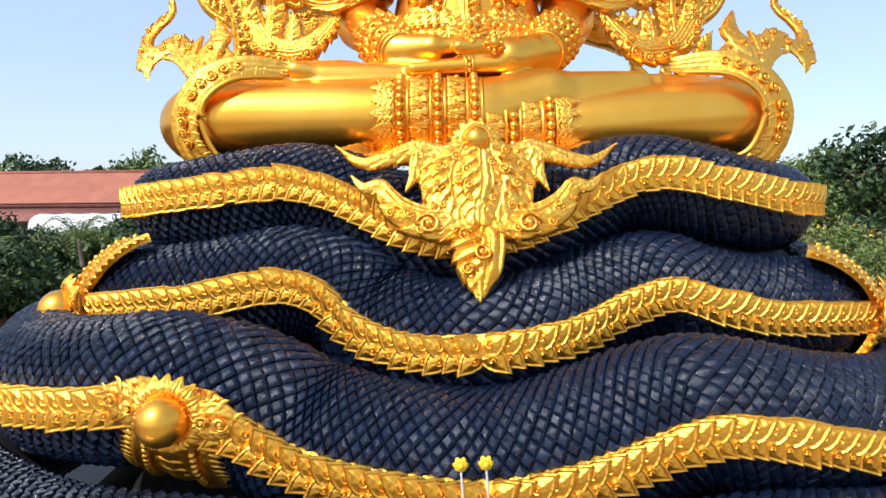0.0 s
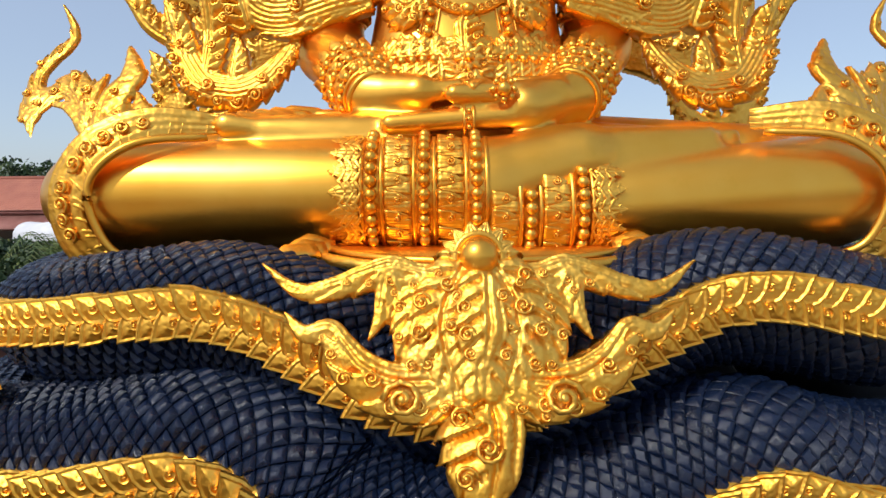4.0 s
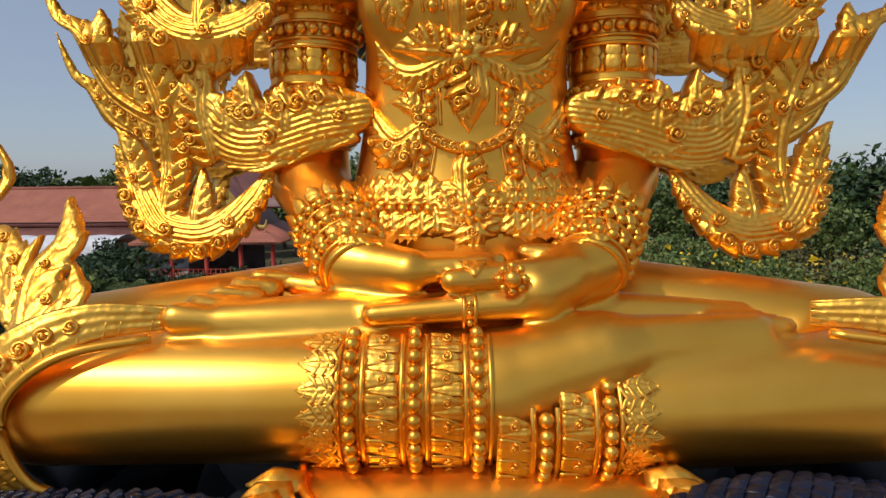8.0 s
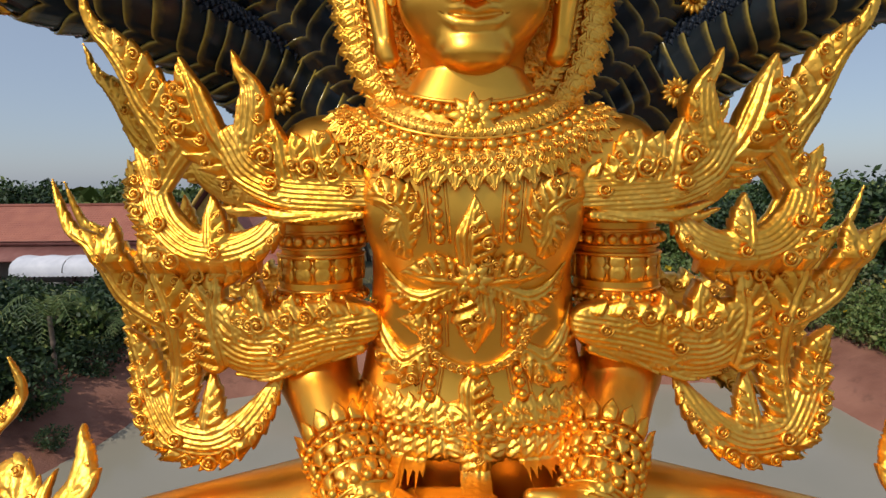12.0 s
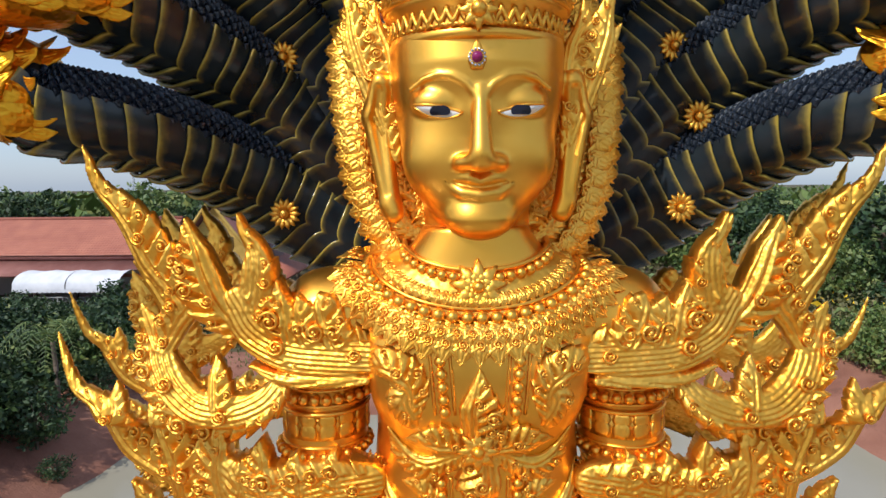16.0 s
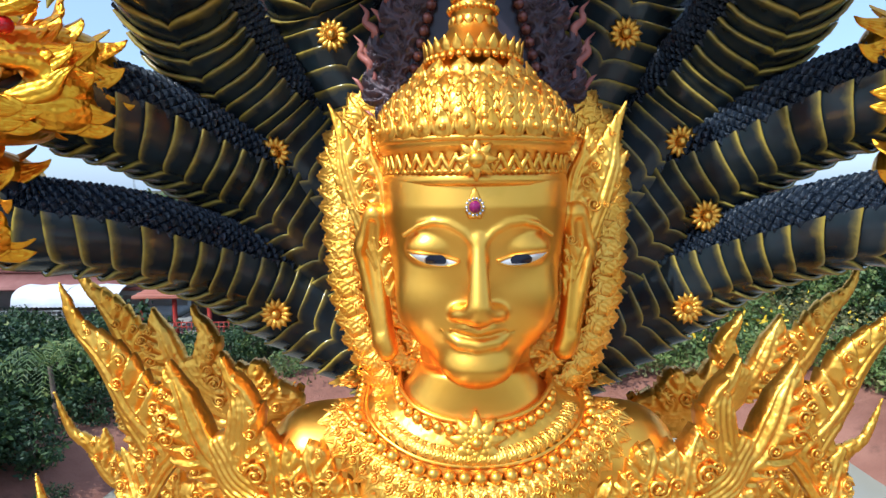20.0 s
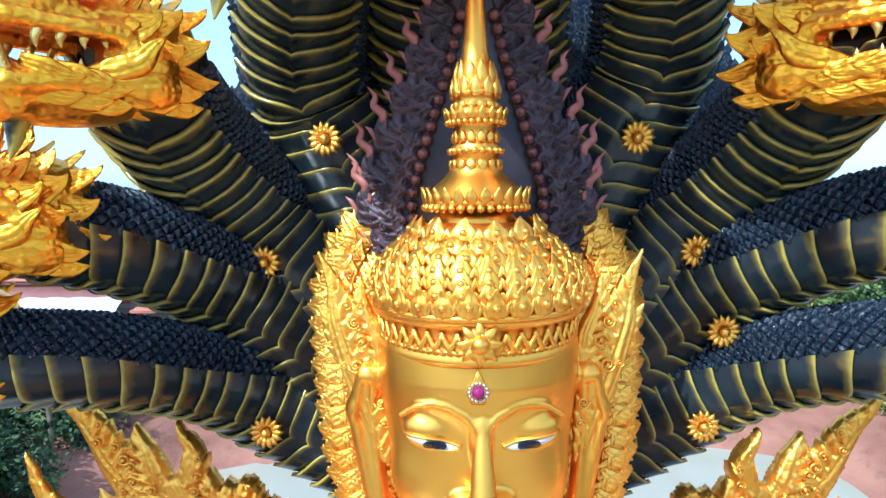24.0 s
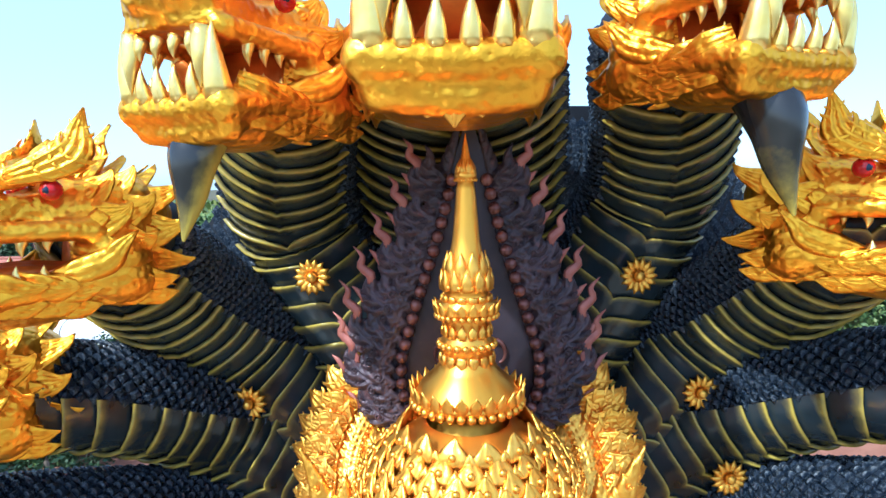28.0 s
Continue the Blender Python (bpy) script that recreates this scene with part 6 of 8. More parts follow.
# chest star, strings, garland
star((TX - 0.02, fy(TX, 11.40) - 0.09, 11.40), (0, -1, 0), (0, 0, 1), 0.19, 8, gem=0.32)
torso_flame([(TX, 11.5), (TX, 11.75), (TX, 12.12)], [0.13, 0.17, 0.008], 16, 6, 2)
torso_flame([(TX, 11.3), (TX, 11.05), (TX, 10.72)], [0.13, 0.18, 0.008], 16, 6, 2)
for sx in (-1, 1):
    torso_flame([(TX + sx * 0.12, 11.42), (TX + sx * 0.35, 11.47), (TX + sx * 0.66, 11.44)], [0.10, 0.14, 0.008], 14, 5, 2)
    torso_flame([(TX + sx * 0.22, 11.28), (TX + sx * 0.48, 11.18), (TX + sx * 0.70, 11.28), (TX + sx * 0.82, 11.52)], [0.08, 0.11, 0.09, 0.008], 14, 5, 2)
    torso_flame([(TX + sx * 0.44, 10.72), (TX + sx * 0.66, 10.58), (TX + sx * 0.86, 10.78), (TX + sx * 0.93, 11.10)], [0.09, 0.16, 0.12, 0.008], 16, 6, 2)
    torso_flame([(TX + sx * 0.55, 10.70), (TX + sx * 0.68, 10.52), (TX + sx * 0.84, 10.42)], [0.07, 0.09, 0.008], 10, 4, 0)
    torso_flame([(TX + sx * 0.40, 10.88), (TX + sx * 0.52, 10.98), (TX + sx * 0.70, 11.0)], [0.07, 0.09, 0.008], 10, 4, 1)
    torso_flame([(TX + sx * 0.56, 11.72), (TX + sx * 0.55, 11.95), (TX + sx * 0.66, 12.10), (TX + sx * 0.84, 12.16), (TX + sx * 1.0, 12.10)], [0.05, 0.10, 0.15, 0.12, 0.008], 16, 5, 2)
    torso_flame([(TX + sx * 0.60, 12.02), (TX + sx * 0.70, 11.85), (TX + sx * 0.62, 11.66), (TX + sx * 0.54, 11.60)], [0.08, 0.10, 0.08, 0.008], 12, 4, 1)
    for (x0, z0), (x1, z1) in (((0.36, 12.45), (0.30, 11.72)), ((0.34, 11.10), (0.33, 10.78)), ((0.37, 10.62), (0.42, 10.35))):
        ln = on_body(np.stack([TX + sx * np.linspace(x0, x1, 20), np.linspace(z0, z1, 20)], -1), 0.035)
        bead_line(ln, 0.052, 2.15, SKIN)
        for e in (-0.085, 0.085):
            tube(statue, on_body(np.stack([TX + e + sx * np.linspace(x0, x1, 12), np.linspace(z0, z1, 12)], -1), 0.006), 0.016, k=6, slot=SKIN, smooth=False)
gt = np.linspace(-1, 1, 33)
gar = np.stack([TX + 0.47 * np.sin(gt * 1.5), 10.57 + 0.40 * (1 - np.cos(gt * 1.5))], -1)
tube(statue, on_body(gar, 0.01), 0.055, k=8, slot=CARVED, smooth=False)
for i in range(1, 32, 2):
    q = on_body(gar[i : i + 1], 0.055)[0]
    swirl(statue, q, 0.05, np.array((1, 0, 0)), np.array((0, 0, 1)), np.array((0, -1, 0)), CARVED)
ball(statue, on_body([(TX, 10.57)], 0.06)[0], 0.07, 12, 8, SKIN)


# collar
def collar_pts(rx, rz, z0, lift, n=81, wide=1.0):
    t = np.linspace(-1.35, 1.35, n)
    x = TX + rx * np.sin(t)
    z = z0 - rz * np.cos(t)
    y = fy(x, np.clip(z, 9.6, 13.05))
    back = np.clip(np.abs(t) - 0.95, 0, 1) * 0.5
    return np.stack([x, y - lift + back * 0.15, z], -1)


for rx, rz, z0, lift, rb in ((0.80, 0.36, 13.22, 0.07, 0.05), (1.12, 0.56, 13.10, 0.07, 0.062)):
    p = collar_pts(rx, rz, z0, lift)
    bead_line(p, rb, 2.05, SKIN)
    tube(statue, collar_pts(rx - 0.07, rz - 0.07, z0, lift - 0.02), 0.025, k=6, slot=SKIN, smooth=False)
w = np.stack([collar_pts(rx, rz, 13.18, lf) for rx, rz, lf in ((0.72, 0.26, 0.02), (0.74, 0.30, 0.05), (0.95, 0.46, 0.05), (1.14, 0.62, 0.04), (1.20, 0.68, 0.0))])
statue.add(w.reshape(-1, 3), grid_faces(5, w.shape[1], False), CARVED)
for rx, rz, z0, lift, n, ln, wd in ((0.90, 0.44, 13.16, 0.055, 32, 0.14, 0.06), (1.16, 0.62, 13.10, 0.06, 26, 0.21, 0.125), (1.18, 0.66, 13.08, 0.03, 25, 0.29, 0.125)):
    p = collar_pts(rx, rz, z0, lift, n)
    for i in range(n):
        t = -1.35 + 2.7 * i / (n - 1)
        d = np.array((np.sin(t) * 0.95, 0, -np.cos(t)))
        nn = fn(p[i, 0], min(p[i, 2] - 0.05, 12.9))
        d = norm(d - nn * (d @ nn))
        flame(statue, [p[i], p[i] + d * ln * 0.5 + nn * 0.03, p[i] + d * ln], [wd, wd * 0.95, 0.005], nn, 0.28, 8, CARVED, (0.7, 0.7), 4, 1.0, 1 if ln > 0.2 else 0)
star((TX, fy(TX, 12.80) - 0.06, 12.78), (0, -0.95, 0.3), (0, 0.3, 0.95), 0.26, 9)

relief(statue, TORSO_STROKES, lambda x, z, h: np.stack([x, fy(x, z) - h, z], -1), CARVED, 0.0125, 0.80, 0, 0.13)

# rings on the fingers
ring_beads((0.29, -1.99, 9.59), (0, -1, 0.1), 0.09, 0.03)
ball(statue, (0.29, -2.01, 9.59), 0.065, 12, 8, SKIN)
for x in (-0.05, 0.03):
    ring_tube((x, -1.86, 9.34), (1, 0, 0), 0.125, 0.016)
for z in (9.27, 9.34, 9.41):
    ball(statue, (-0.01, -1.985, z), 0.024, 8, 6, SKIN)

# brow gem and crown
CY = 0.0
gy = front_of(face_sdf, np.array([HC]), np.array([14.74]), -1.2, 0.2)[0]
leaf(statue, [(HC - 0.03, gy - 0.01, 14.64), (HC - 0.03, gy - 0.02, 14.73), (HC - 0.03, gy - 0.01, 14.89)], [0.05, 0.085, 0.005], (0, -1, 0), 0.25, 8, CARVED, 9)
for a in np.arange(0, 2 * np.pi, np.pi / 7):
    ball(statue, (HC - 0.03 + 0.066 * np.cos(a), gy - 0.032, 14.735 + 0.066 * np.sin(a)), 0.014, 6, 4, RIM)
ball(statue, (HC - 0.03, gy - 0.03, 14.735), 0.05, 12, 8, GEM)

lathe(statue, [(0.70, 14.88), (0.80, 14.90), (0.83, 14.95), (0.80, 14.98), (0.81, 15.18), (0.86, 15.20), (0.87, 15.26), (0.84, 15.30), (0.82, 15.38), (0.78, 15.50), (0.70, 15.62), (0.60, 15.72), (0.48, 15.81), (0.36, 15.88), (0.32, 15.90)], 56, (HC, CY, 0), slot=SKIN)
for i in range(44):
    a = np.pi + np.pi * (i + 0.5) / 44
    d = np.array((np.cos(a), np.sin(a), 0))
    tg = np.array((-np.sin(a), np.cos(a), 0))
    q = np.array((HC, CY, 15.08)) + d * 0.815
    zig = 0.075 if i % 2 else -0.075
    leaf(statue, [q - tg * 0.04 + (0, 0, zig), q, q + tg * 0.04 - (0, 0, zig)], [0.022, 0.026, 0.022], d, 0.7, 4, CARVED, 5)
    leaf(statue, [q + (0, 0, -0.085) - tg * 0.03, q + (0, 0, -0.06), q + (0, 0, -0.085) + tg * 0.03], [0.012, 0.02, 0.012], d, 0.7, 4, CARVED, 5)
star((HC - 0.02, CY - 0.86, 15.10), (0, -1, 0), (0, 0, 1), 0.17, 8, gem=0.40)
CU = (0, 0, 1)
crng = np.random.default_rng(8)
DOME_Z, DOME_R = [15.26, 15.38, 15.50, 15.62, 15.72, 15.82], [0.86, 0.835, 0.79, 0.71, 0.60, 0.46]
for row, (z, n) in enumerate(zip(np.linspace(15.27, 15.76, 7), (30, 29, 27, 25, 22, 18, 14))):
    r0, r1 = np.interp((z, z + 0.12), DOME_Z, DOME_R)
    lj0 = 0.19 if row else 0.22
    if row == 0:
        ring_tube((HC, CY, z), CU, r0 + 0.005, 0.03, 40)
    for i in range(n):
        a = np.pi + 2 * np.pi * (i + 0.5 * (row % 2)) / n
        d = np.array((np.cos(a), np.sin(a), 0))
        if d[1] * r0 > 0.5:
            continue
        tg = np.array((-d[1], d[0], 0))
        upd = norm(d * (r1 - r0) + np.array((0, 0, 0.12)))
        nn = norm(np.cross(tg, upd))
        nn *= np.sign(nn @ d)
        lj = lj0 * crng.uniform(0.9, 1.1)
        w = 0.98 * np.pi * r0 / n
        q = np.array((HC, CY, z)) + d * (r0 + 0.012)
        leaf(statue, [q, q + upd * 0.4 * lj + nn * 0.03, q + upd * 0.72 * lj + nn * 0.045, q + upd * lj + nn * (0.075 if row == 0 else 0.055) + tg * crng.uniform(-0.012, 0.012)], [0.75 * w, w, 0.55 * w, 0.006], nn, 0.35, 9, CARVED, 9, 0.3)
        for sg in (-1, 1):
            leaf(statue, [q + tg * sg * 0.45 * w, q + tg * sg * 0.9 * w + upd * 0.32 * lj + nn * 0.03, q + tg * sg * w + upd * 0.56 * lj + nn * 0.05], [0.2 * w, 0.3 * w, 0.004], nn, 0.6, 6, CARVED, 5)
        ball(statue, q + nn * 0.05 + upd * 0.34 * lj, 0.030, 8, 6, SKIN)
SY = 0.13
lathe(statue, [(0.34, 15.84), (0.30, 15.92), (0.33, 16.00), (0.42, 16.02), (0.44, 16.06), (0.40, 16.10), (0.36, 16.17), (0.26, 16.26), (0.20, 16.34), (0.185, 16.42), (0.21, 16.45), (0.21, 16.50), (0.18, 16.53), (0.165, 16.66), (0.19, 16.70), (0.245, 16.73), (0.245, 16.79),
               (0.17, 16.82), (0.17, 16.90), (0.195, 16.95), (0.18, 17.05), (0.125, 17.18), (0.105, 17.30), (0.075, 17.66), (0.062, 17.72), (0.085, 17.75), (0.085, 17.79), (0.05, 17.84), (0.02, 18.0), (0.0, 18.10)], 32, (HC, SY, 0), slot=SKIN)
for z, r, ln, n, fl in ((16.03, 0.42, 0.15, 26, 0.25), (16.72, 0.235, 0.10, 18, 0.3), (16.86, 0.185, -0.07, 14, 0.0), (16.40, 0.20, -0.10, 14, 0.15), (16.54, 0.185, 0.10, 14, 0.0), (16.90, 0.19, 0.16, 12, 0.0), (17.0, 0.165, 0.20, 10, -0.12), (17.78, 0.075, 0.12, 10, -0.3)):
    ring_leaves((HC, SY, z), CU, r, ln, n, fl, thick=0.55)
for z, r, rb in ((16.01, 0.43, 0.036), (16.47, 0.215, 0.030), (16.70, 0.235, 0.026), (16.93, 0.19, 0.022), (17.74, 0.08, 0.014)):
    ring_beads((HC, SY, z), CU, r, rb)

# ear flames, and the leafy ring behind the head
for sx in (-1, 1):
    def E(x, y, z):
        return (HC + 0.03 + sx * x, y, z)
    n1 = norm((sx * 0.25, -1, 0.1))
    def ear_place(x, z, h):
        return np.stack([HC + 0.03 + sx * x, np.interp(z, [13.9, 15.7], [-0.17, 0.05]) - h, z], -1)

    relief(statue, [
        ([(0.80, 13.95), (0.90, 14.35), (1.02, 14.75), (1.14, 15.08), (1.22, 15.36), (1.36, 15.66)], [0.05, 0.13, 0.17, 0.14, 0.07, 0.006], 0.13, 0.04),
        ([(0.86, 14.62), (0.92, 14.95), (1.00, 15.20), (0.99, 15.44)], [0.10, 0.12, 0.08, 0.006], 0.11, 0.08),
        ([(1.02, 14.70), (1.18, 14.86), (1.26, 15.05), (1.36, 15.20)], [0.09, 0.09, 0.06, 0.006], 0.11, 0.02),
        ([(0.92, 14.32), (1.04, 14.46), (1.14, 14.66)], [0.08, 0.07, 0.006], 0.10, 0.02),
    ], ear_place, CARVED, 0.012, 0.5, 0.08, 0.17)
    path = spline([E(0.66, 0.05, 12.92), E(0.92, 0.12, 13.15), E(1.14, 0.25, 13.62), E(1.25, 0.42, 14.2), E(1.30, 0.70, 14.78), E(1.31, 0.98, 15.22), E(1.16, 1.16, 15.58), E(0.90, 1.26, 15.80)], 48)
    tg = norm(np.gradient(path, axis=0))
    fr = norm((sx * 0.15, -1, 0.05))
    outw = norm(np.cross(tg, np.broadcast_to(fr, tg.shape))) * -1
    outw *= np.sign(np.sum(outw * (path - np.array((HC, 0.5, 14.3))), -1, keepdims=True))
    sweep(statue, path - outw * 0.16, outw, fr, np.array([(-0.20, -0.02), (-0.19, 0.03), (0.15, 0.03), (0.16, -0.02)]), 1.0, 1.0, CARVED)
    bead_line(path - outw * 0.05 + fr * 0.05, 0.036, 2.1, SKIN)
    bead_line(path - outw * 0.30 + fr * 0.05, 0.028, 2.1, SKIN)
    run = np.concatenate([[0], np.cumsum(np.linalg.norm(np.diff(path, axis=0), axis=1))])

    def ring_place(x, z, h):
        c = np.stack([np.interp(x, run, path[:, i]) for i in range(3)], -1)
        o = np.stack([np.interp(x, run, outw[:, i]) for i in range(3)], -1)
        return c + o * z[:, None] + np.outer(h + 0.025, fr)

    leafs = []
    rr = np.random.default_rng(31)
    for i, u0 in enumerate(np.arange(0.05, run[-1] - 0.10, 0.19)):
        j = rr.uniform(-0.03, 0.03)
        cu, ou, tu = (np.array([np.interp(u0 + 0.06, run, q[:, a]) for a in range(3)]) for q in (path, outw, tg))
        big = float(np.interp(u0, [0.0, 1.6, 2.6], [0.95, 1.12, 1.45]))
        for an, ln, wd, lf in ((0.25 + j, 0.34, 0.13, 0.03), (-0.35, 0.26, 0.10, 0.07), (0.75, 0.27, 0.10, 0.05)):
            dd = ou * np.cos(an) + tu * np.sin(an)
            ln, wd = ln * big, wd * (0.4 + 0.6 * big)
            base = cu - ou * 0.07 + fr * lf
            flame(statue, [base, base + dd * 0.45 * ln + fr * 0.025, base + dd * 0.78 * ln + fr * 0.01, base + dd * ln - fr * 0.05], [0.6 * wd, wd, 0.55 * wd, 0.005], fr, 0.20, 12, CARVED, (0.7, 0.7), 4)
        for du in (0.0, 0.10):
            leafs.append(([(u0 + du, -0.27), (u0 + du + 0.04, -0.20), (u0 + du + 0.08, -0.10)], [0.05, 0.06, 0.008], 0.06, 0.05))
        leafs.append(([(u0, -0.46), (u0 + 0.10, -0.42), (u0 + 0.20, -0.32 + j)], [0.08, 0.10, 0.008], 0.07, 0.06 + 0.06 * (i % 2)))
        leafs.append(([(u0 + 0.08, -0.56), (u0 + 0.16, -0.50), (u0 + 0.26, -0.42)], [0.07, 0.08, 0.008], 0.07, 0.02))
    relief(statue, leafs, ring_place, CARVED, 0.013, 0.85, 0.06, 0.16)


# flame scrolls on the arms and knees
LOWER = [
    ([(1.05, 10.94), (1.40, 10.88), (1.88, 10.75), (2.17, 10.76), (2.37, 10.95)], [0.20, 0.27, 0.32, 0.31, 0.20], 0.17, 0.12, -1, 1),
    ([(2.45, 10.62), (2.53, 10.96), (2.49, 11.23), (2.42, 11.48)], [0.17, 0.18, 0.13, 0.012], 0.12, 0.16),
    ([(2.07, 10.86), (2.06, 11.12), (2.04, 11.32)], [0.14, 0.11, 0.01], 0.11, 0.22),
    ([(1.72, 10.86), (1.72, 11.06), (1.68, 11.22)], [0.15, 0.10, 0.01], 0.11, 0.22),
    ([(2.27, 10.84), (2.25, 11.00), (2.20, 11.14)], [0.12, 0.09, 0.01], 0.10, 0.24),
    ([(1.36, 10.94), (1.36, 11.10), (1.32, 11.24)], [0.13, 0.09, 0.01], 0.10, 0.22),
    ([(1.20, 10.78), (1.42, 10.76), (1.55, 10.86), (1.50, 11.00)], [0.05, 0.09, 0.08, 0.01], 0.09, 0.22),
    ([(1.62, 10.56), (1.84, 10.58), (1.96, 10.72), (1.92, 10.88)], [0.05, 0.09, 0.08, 0.01], 0.09, 0.24),
    ([(1.05, 10.70), (1.45, 10.60), (1.90, 10.43), (2.25, 10.44)], [0.05, 0.06, 0.06, 0.02], 0.4, 0.20),
    ([(1.88, 10.36), (2.02, 10.11), (2.22, 9.87), (2.46, 9.72), (2.69, 9.71), (2.93, 9.80), (3.08, 10.04), (3.17, 10.27), (3.24, 10.48), (3.36, 10.72)], [0.05, 0.12, 0.175, 0.21, 0.225, 0.235, 0.21, 0.17, 0.12, 0.012], 0.14, 0.0, 1, 1),
    ([(2.54, 9.94), (2.52, 10.19), (2.53, 10.45)], [0.12, 0.09, 0.01], 0.12, 0.08),
    ([(2.84, 10.02), (2.78, 10.40), (2.76, 10.78), (2.82, 11.08), (2.95, 11.36), (3.09, 11.62)], [0.12, 0.14, 0.19, 0.21, 0.16, 0.012], 0.15, 0.08),
    ([(2.86, 10.96), (3.08, 11.08), (3.30, 11.24), (3.47, 11.48), (3.61, 11.62), (3.79, 11.73), (3.88, 11.88), (3.95, 12.06), (4.03, 12.30)], [0.17, 0.18, 0.175, 0.145, 0.095, 0.065, 0.05, 0.036, 0.008], 0.15, 0.04, -1),
    ([(3.40, 11.42), (3.40, 11.65), (3.41, 11.82)], [0.10, 0.075, 0.01], 0.11, 0.06),
    ([(2.68, 10.92), (2.65, 11.14), (2.63, 11.34)], [0.12, 0.09, 0.01], 0.10, 0.16),
    ([(3.10, 10.30), (3.20, 10.62), (3.36, 10.84)], [0.12, 0.11, 0.01], 0.11, 0.10),
]
UPPER = [
    ([(1.02, 12.18), (1.40, 12.20), (1.74, 12.24), (2.03, 12.40), (2.17, 12.62)], [0.22, 0.29, 0.28, 0.24, 0.17], 0.16, 0.12, -1, 1),
    ([(2.06, 12.55), (2.00, 12.92), (2.02, 13.12), (2.12, 13.27), (2.18, 13.44)], [0.17, 0.15, 0.085, 0.05, 0.01], 0.30, 0.14, 1, 1),
    ([(1.30, 12.36), (1.37, 12.58), (1.44, 12.72)], [0.17, 0.13, 0.01], 0.12, 0.22),
    ([(1.79, 12.36), (1.81, 12.60), (1.82, 12.82)], [0.16, 0.12, 0.01], 0.12, 0.22),
    ([(1.55, 12.36), (1.59, 12.56), (1.63, 12.70)], [0.14, 0.10, 0.01], 0.10, 0.24),
    ([(1.16, 12.08), (1.36, 12.10), (1.48, 12.22), (1.44, 12.36)], [0.05, 0.09, 0.08, 0.01], 0.09, 0.22),
    ([(1.56, 12.08), (1.76, 12.12), (1.88, 12.26), (1.84, 12.40)], [0.05, 0.09, 0.08, 0.01], 0.09, 0.24),
    ([(1.05, 11.90), (1.45, 11.88), (1.80, 11.90), (2.10, 12.02)], [0.05, 0.06, 0.06, 0.02], 0.4, 0.20),
    ([(1.76, 11.94), (1.98, 11.65), (2.31, 11.51), (2.64, 11.54), (2.88, 11.75), (3.01, 12.02), (3.05, 12.29), (3.17, 12.58)], [0.06, 0.145, 0.205, 0.23, 0.23, 0.20, 0.155, 0.012], 0.14, 0.0, 1, 1),
    ([(2.50, 11.48), (2.75, 11.50), (2.93, 11.60)], [0.13, 0.10, 0.012], 0.12, 0.06),
    ([(2.40, 11.62), (2.42, 11.87), (2.44, 12.11)], [0.14, 0.10, 0.01], 0.12, 0.08),
    ([(2.30, 12.42), (2.44, 12.58), (2.55, 12.80), (2.61, 13.04), (2.68, 13.40)], [0.14, 0.20, 0.22, 0.17, 0.012], 0.15, 0.10),
    ([(3.00, 12.16), (2.84, 12.44), (2.64, 12.68)], [0.14, 0.15, 0.16], 0.14, 0.04),
    ([(2.72, 12.72), (2.96, 13.02), (3.14, 13.33), (3.30, 13.52), (3.46, 13.66), (3.56, 13.82), (3.59, 13.93), (3.65, 14.08)], [0.20, 0.20, 0.165, 0.12, 0.075, 0.05, 0.036, 0.006], 0.16, 0.04, -1),
    ([(2.84, 12.60), (3.00, 12.84), (3.20, 13.00)], [0.13, 0.11, 0.01], 0.11, 0.08),
]


def arm_flames(sx, dx, dy, dz, size, res=0.016, front=True):
    def place(x, z, h):
        y = np.interp(x, [0.95, 1.5, 2.5, 3.2, 4.1], [-0.54, -0.52, -0.43, -0.38, -0.30]) if front else -0.1 + 0.0 * x
        q = np.clip(np.where(z < 11.42, 10.5 - z, 12.3 - z) / 0.8, 0, 1) * front
        y = y + dy - 0.26 * q
        x, z = x - 0.08 * q, z + 0.12 * q
        return np.stack([0.03 + sx * (dx + size * (x - 1.4) + 1.4), y - h, z + dz], -1)

    for st in (LOWER, UPPER):
        relief(statue, st, place, CARVED, res, 0.72, 0.12, 0.17)


arm_flames(-1, 0.0, 0.0, 0.0, 1.0, 0.0125)
arm_flames(1, 0.06, 0.0, -0.02, 1.03, 0.0125)
arm_flames(-1, 1.28, 1.95, 0.0, 1.0, 0.022, False)
arm_flames(1, 1.24, 1.95, -0.14, 1.0, 0.022, False)

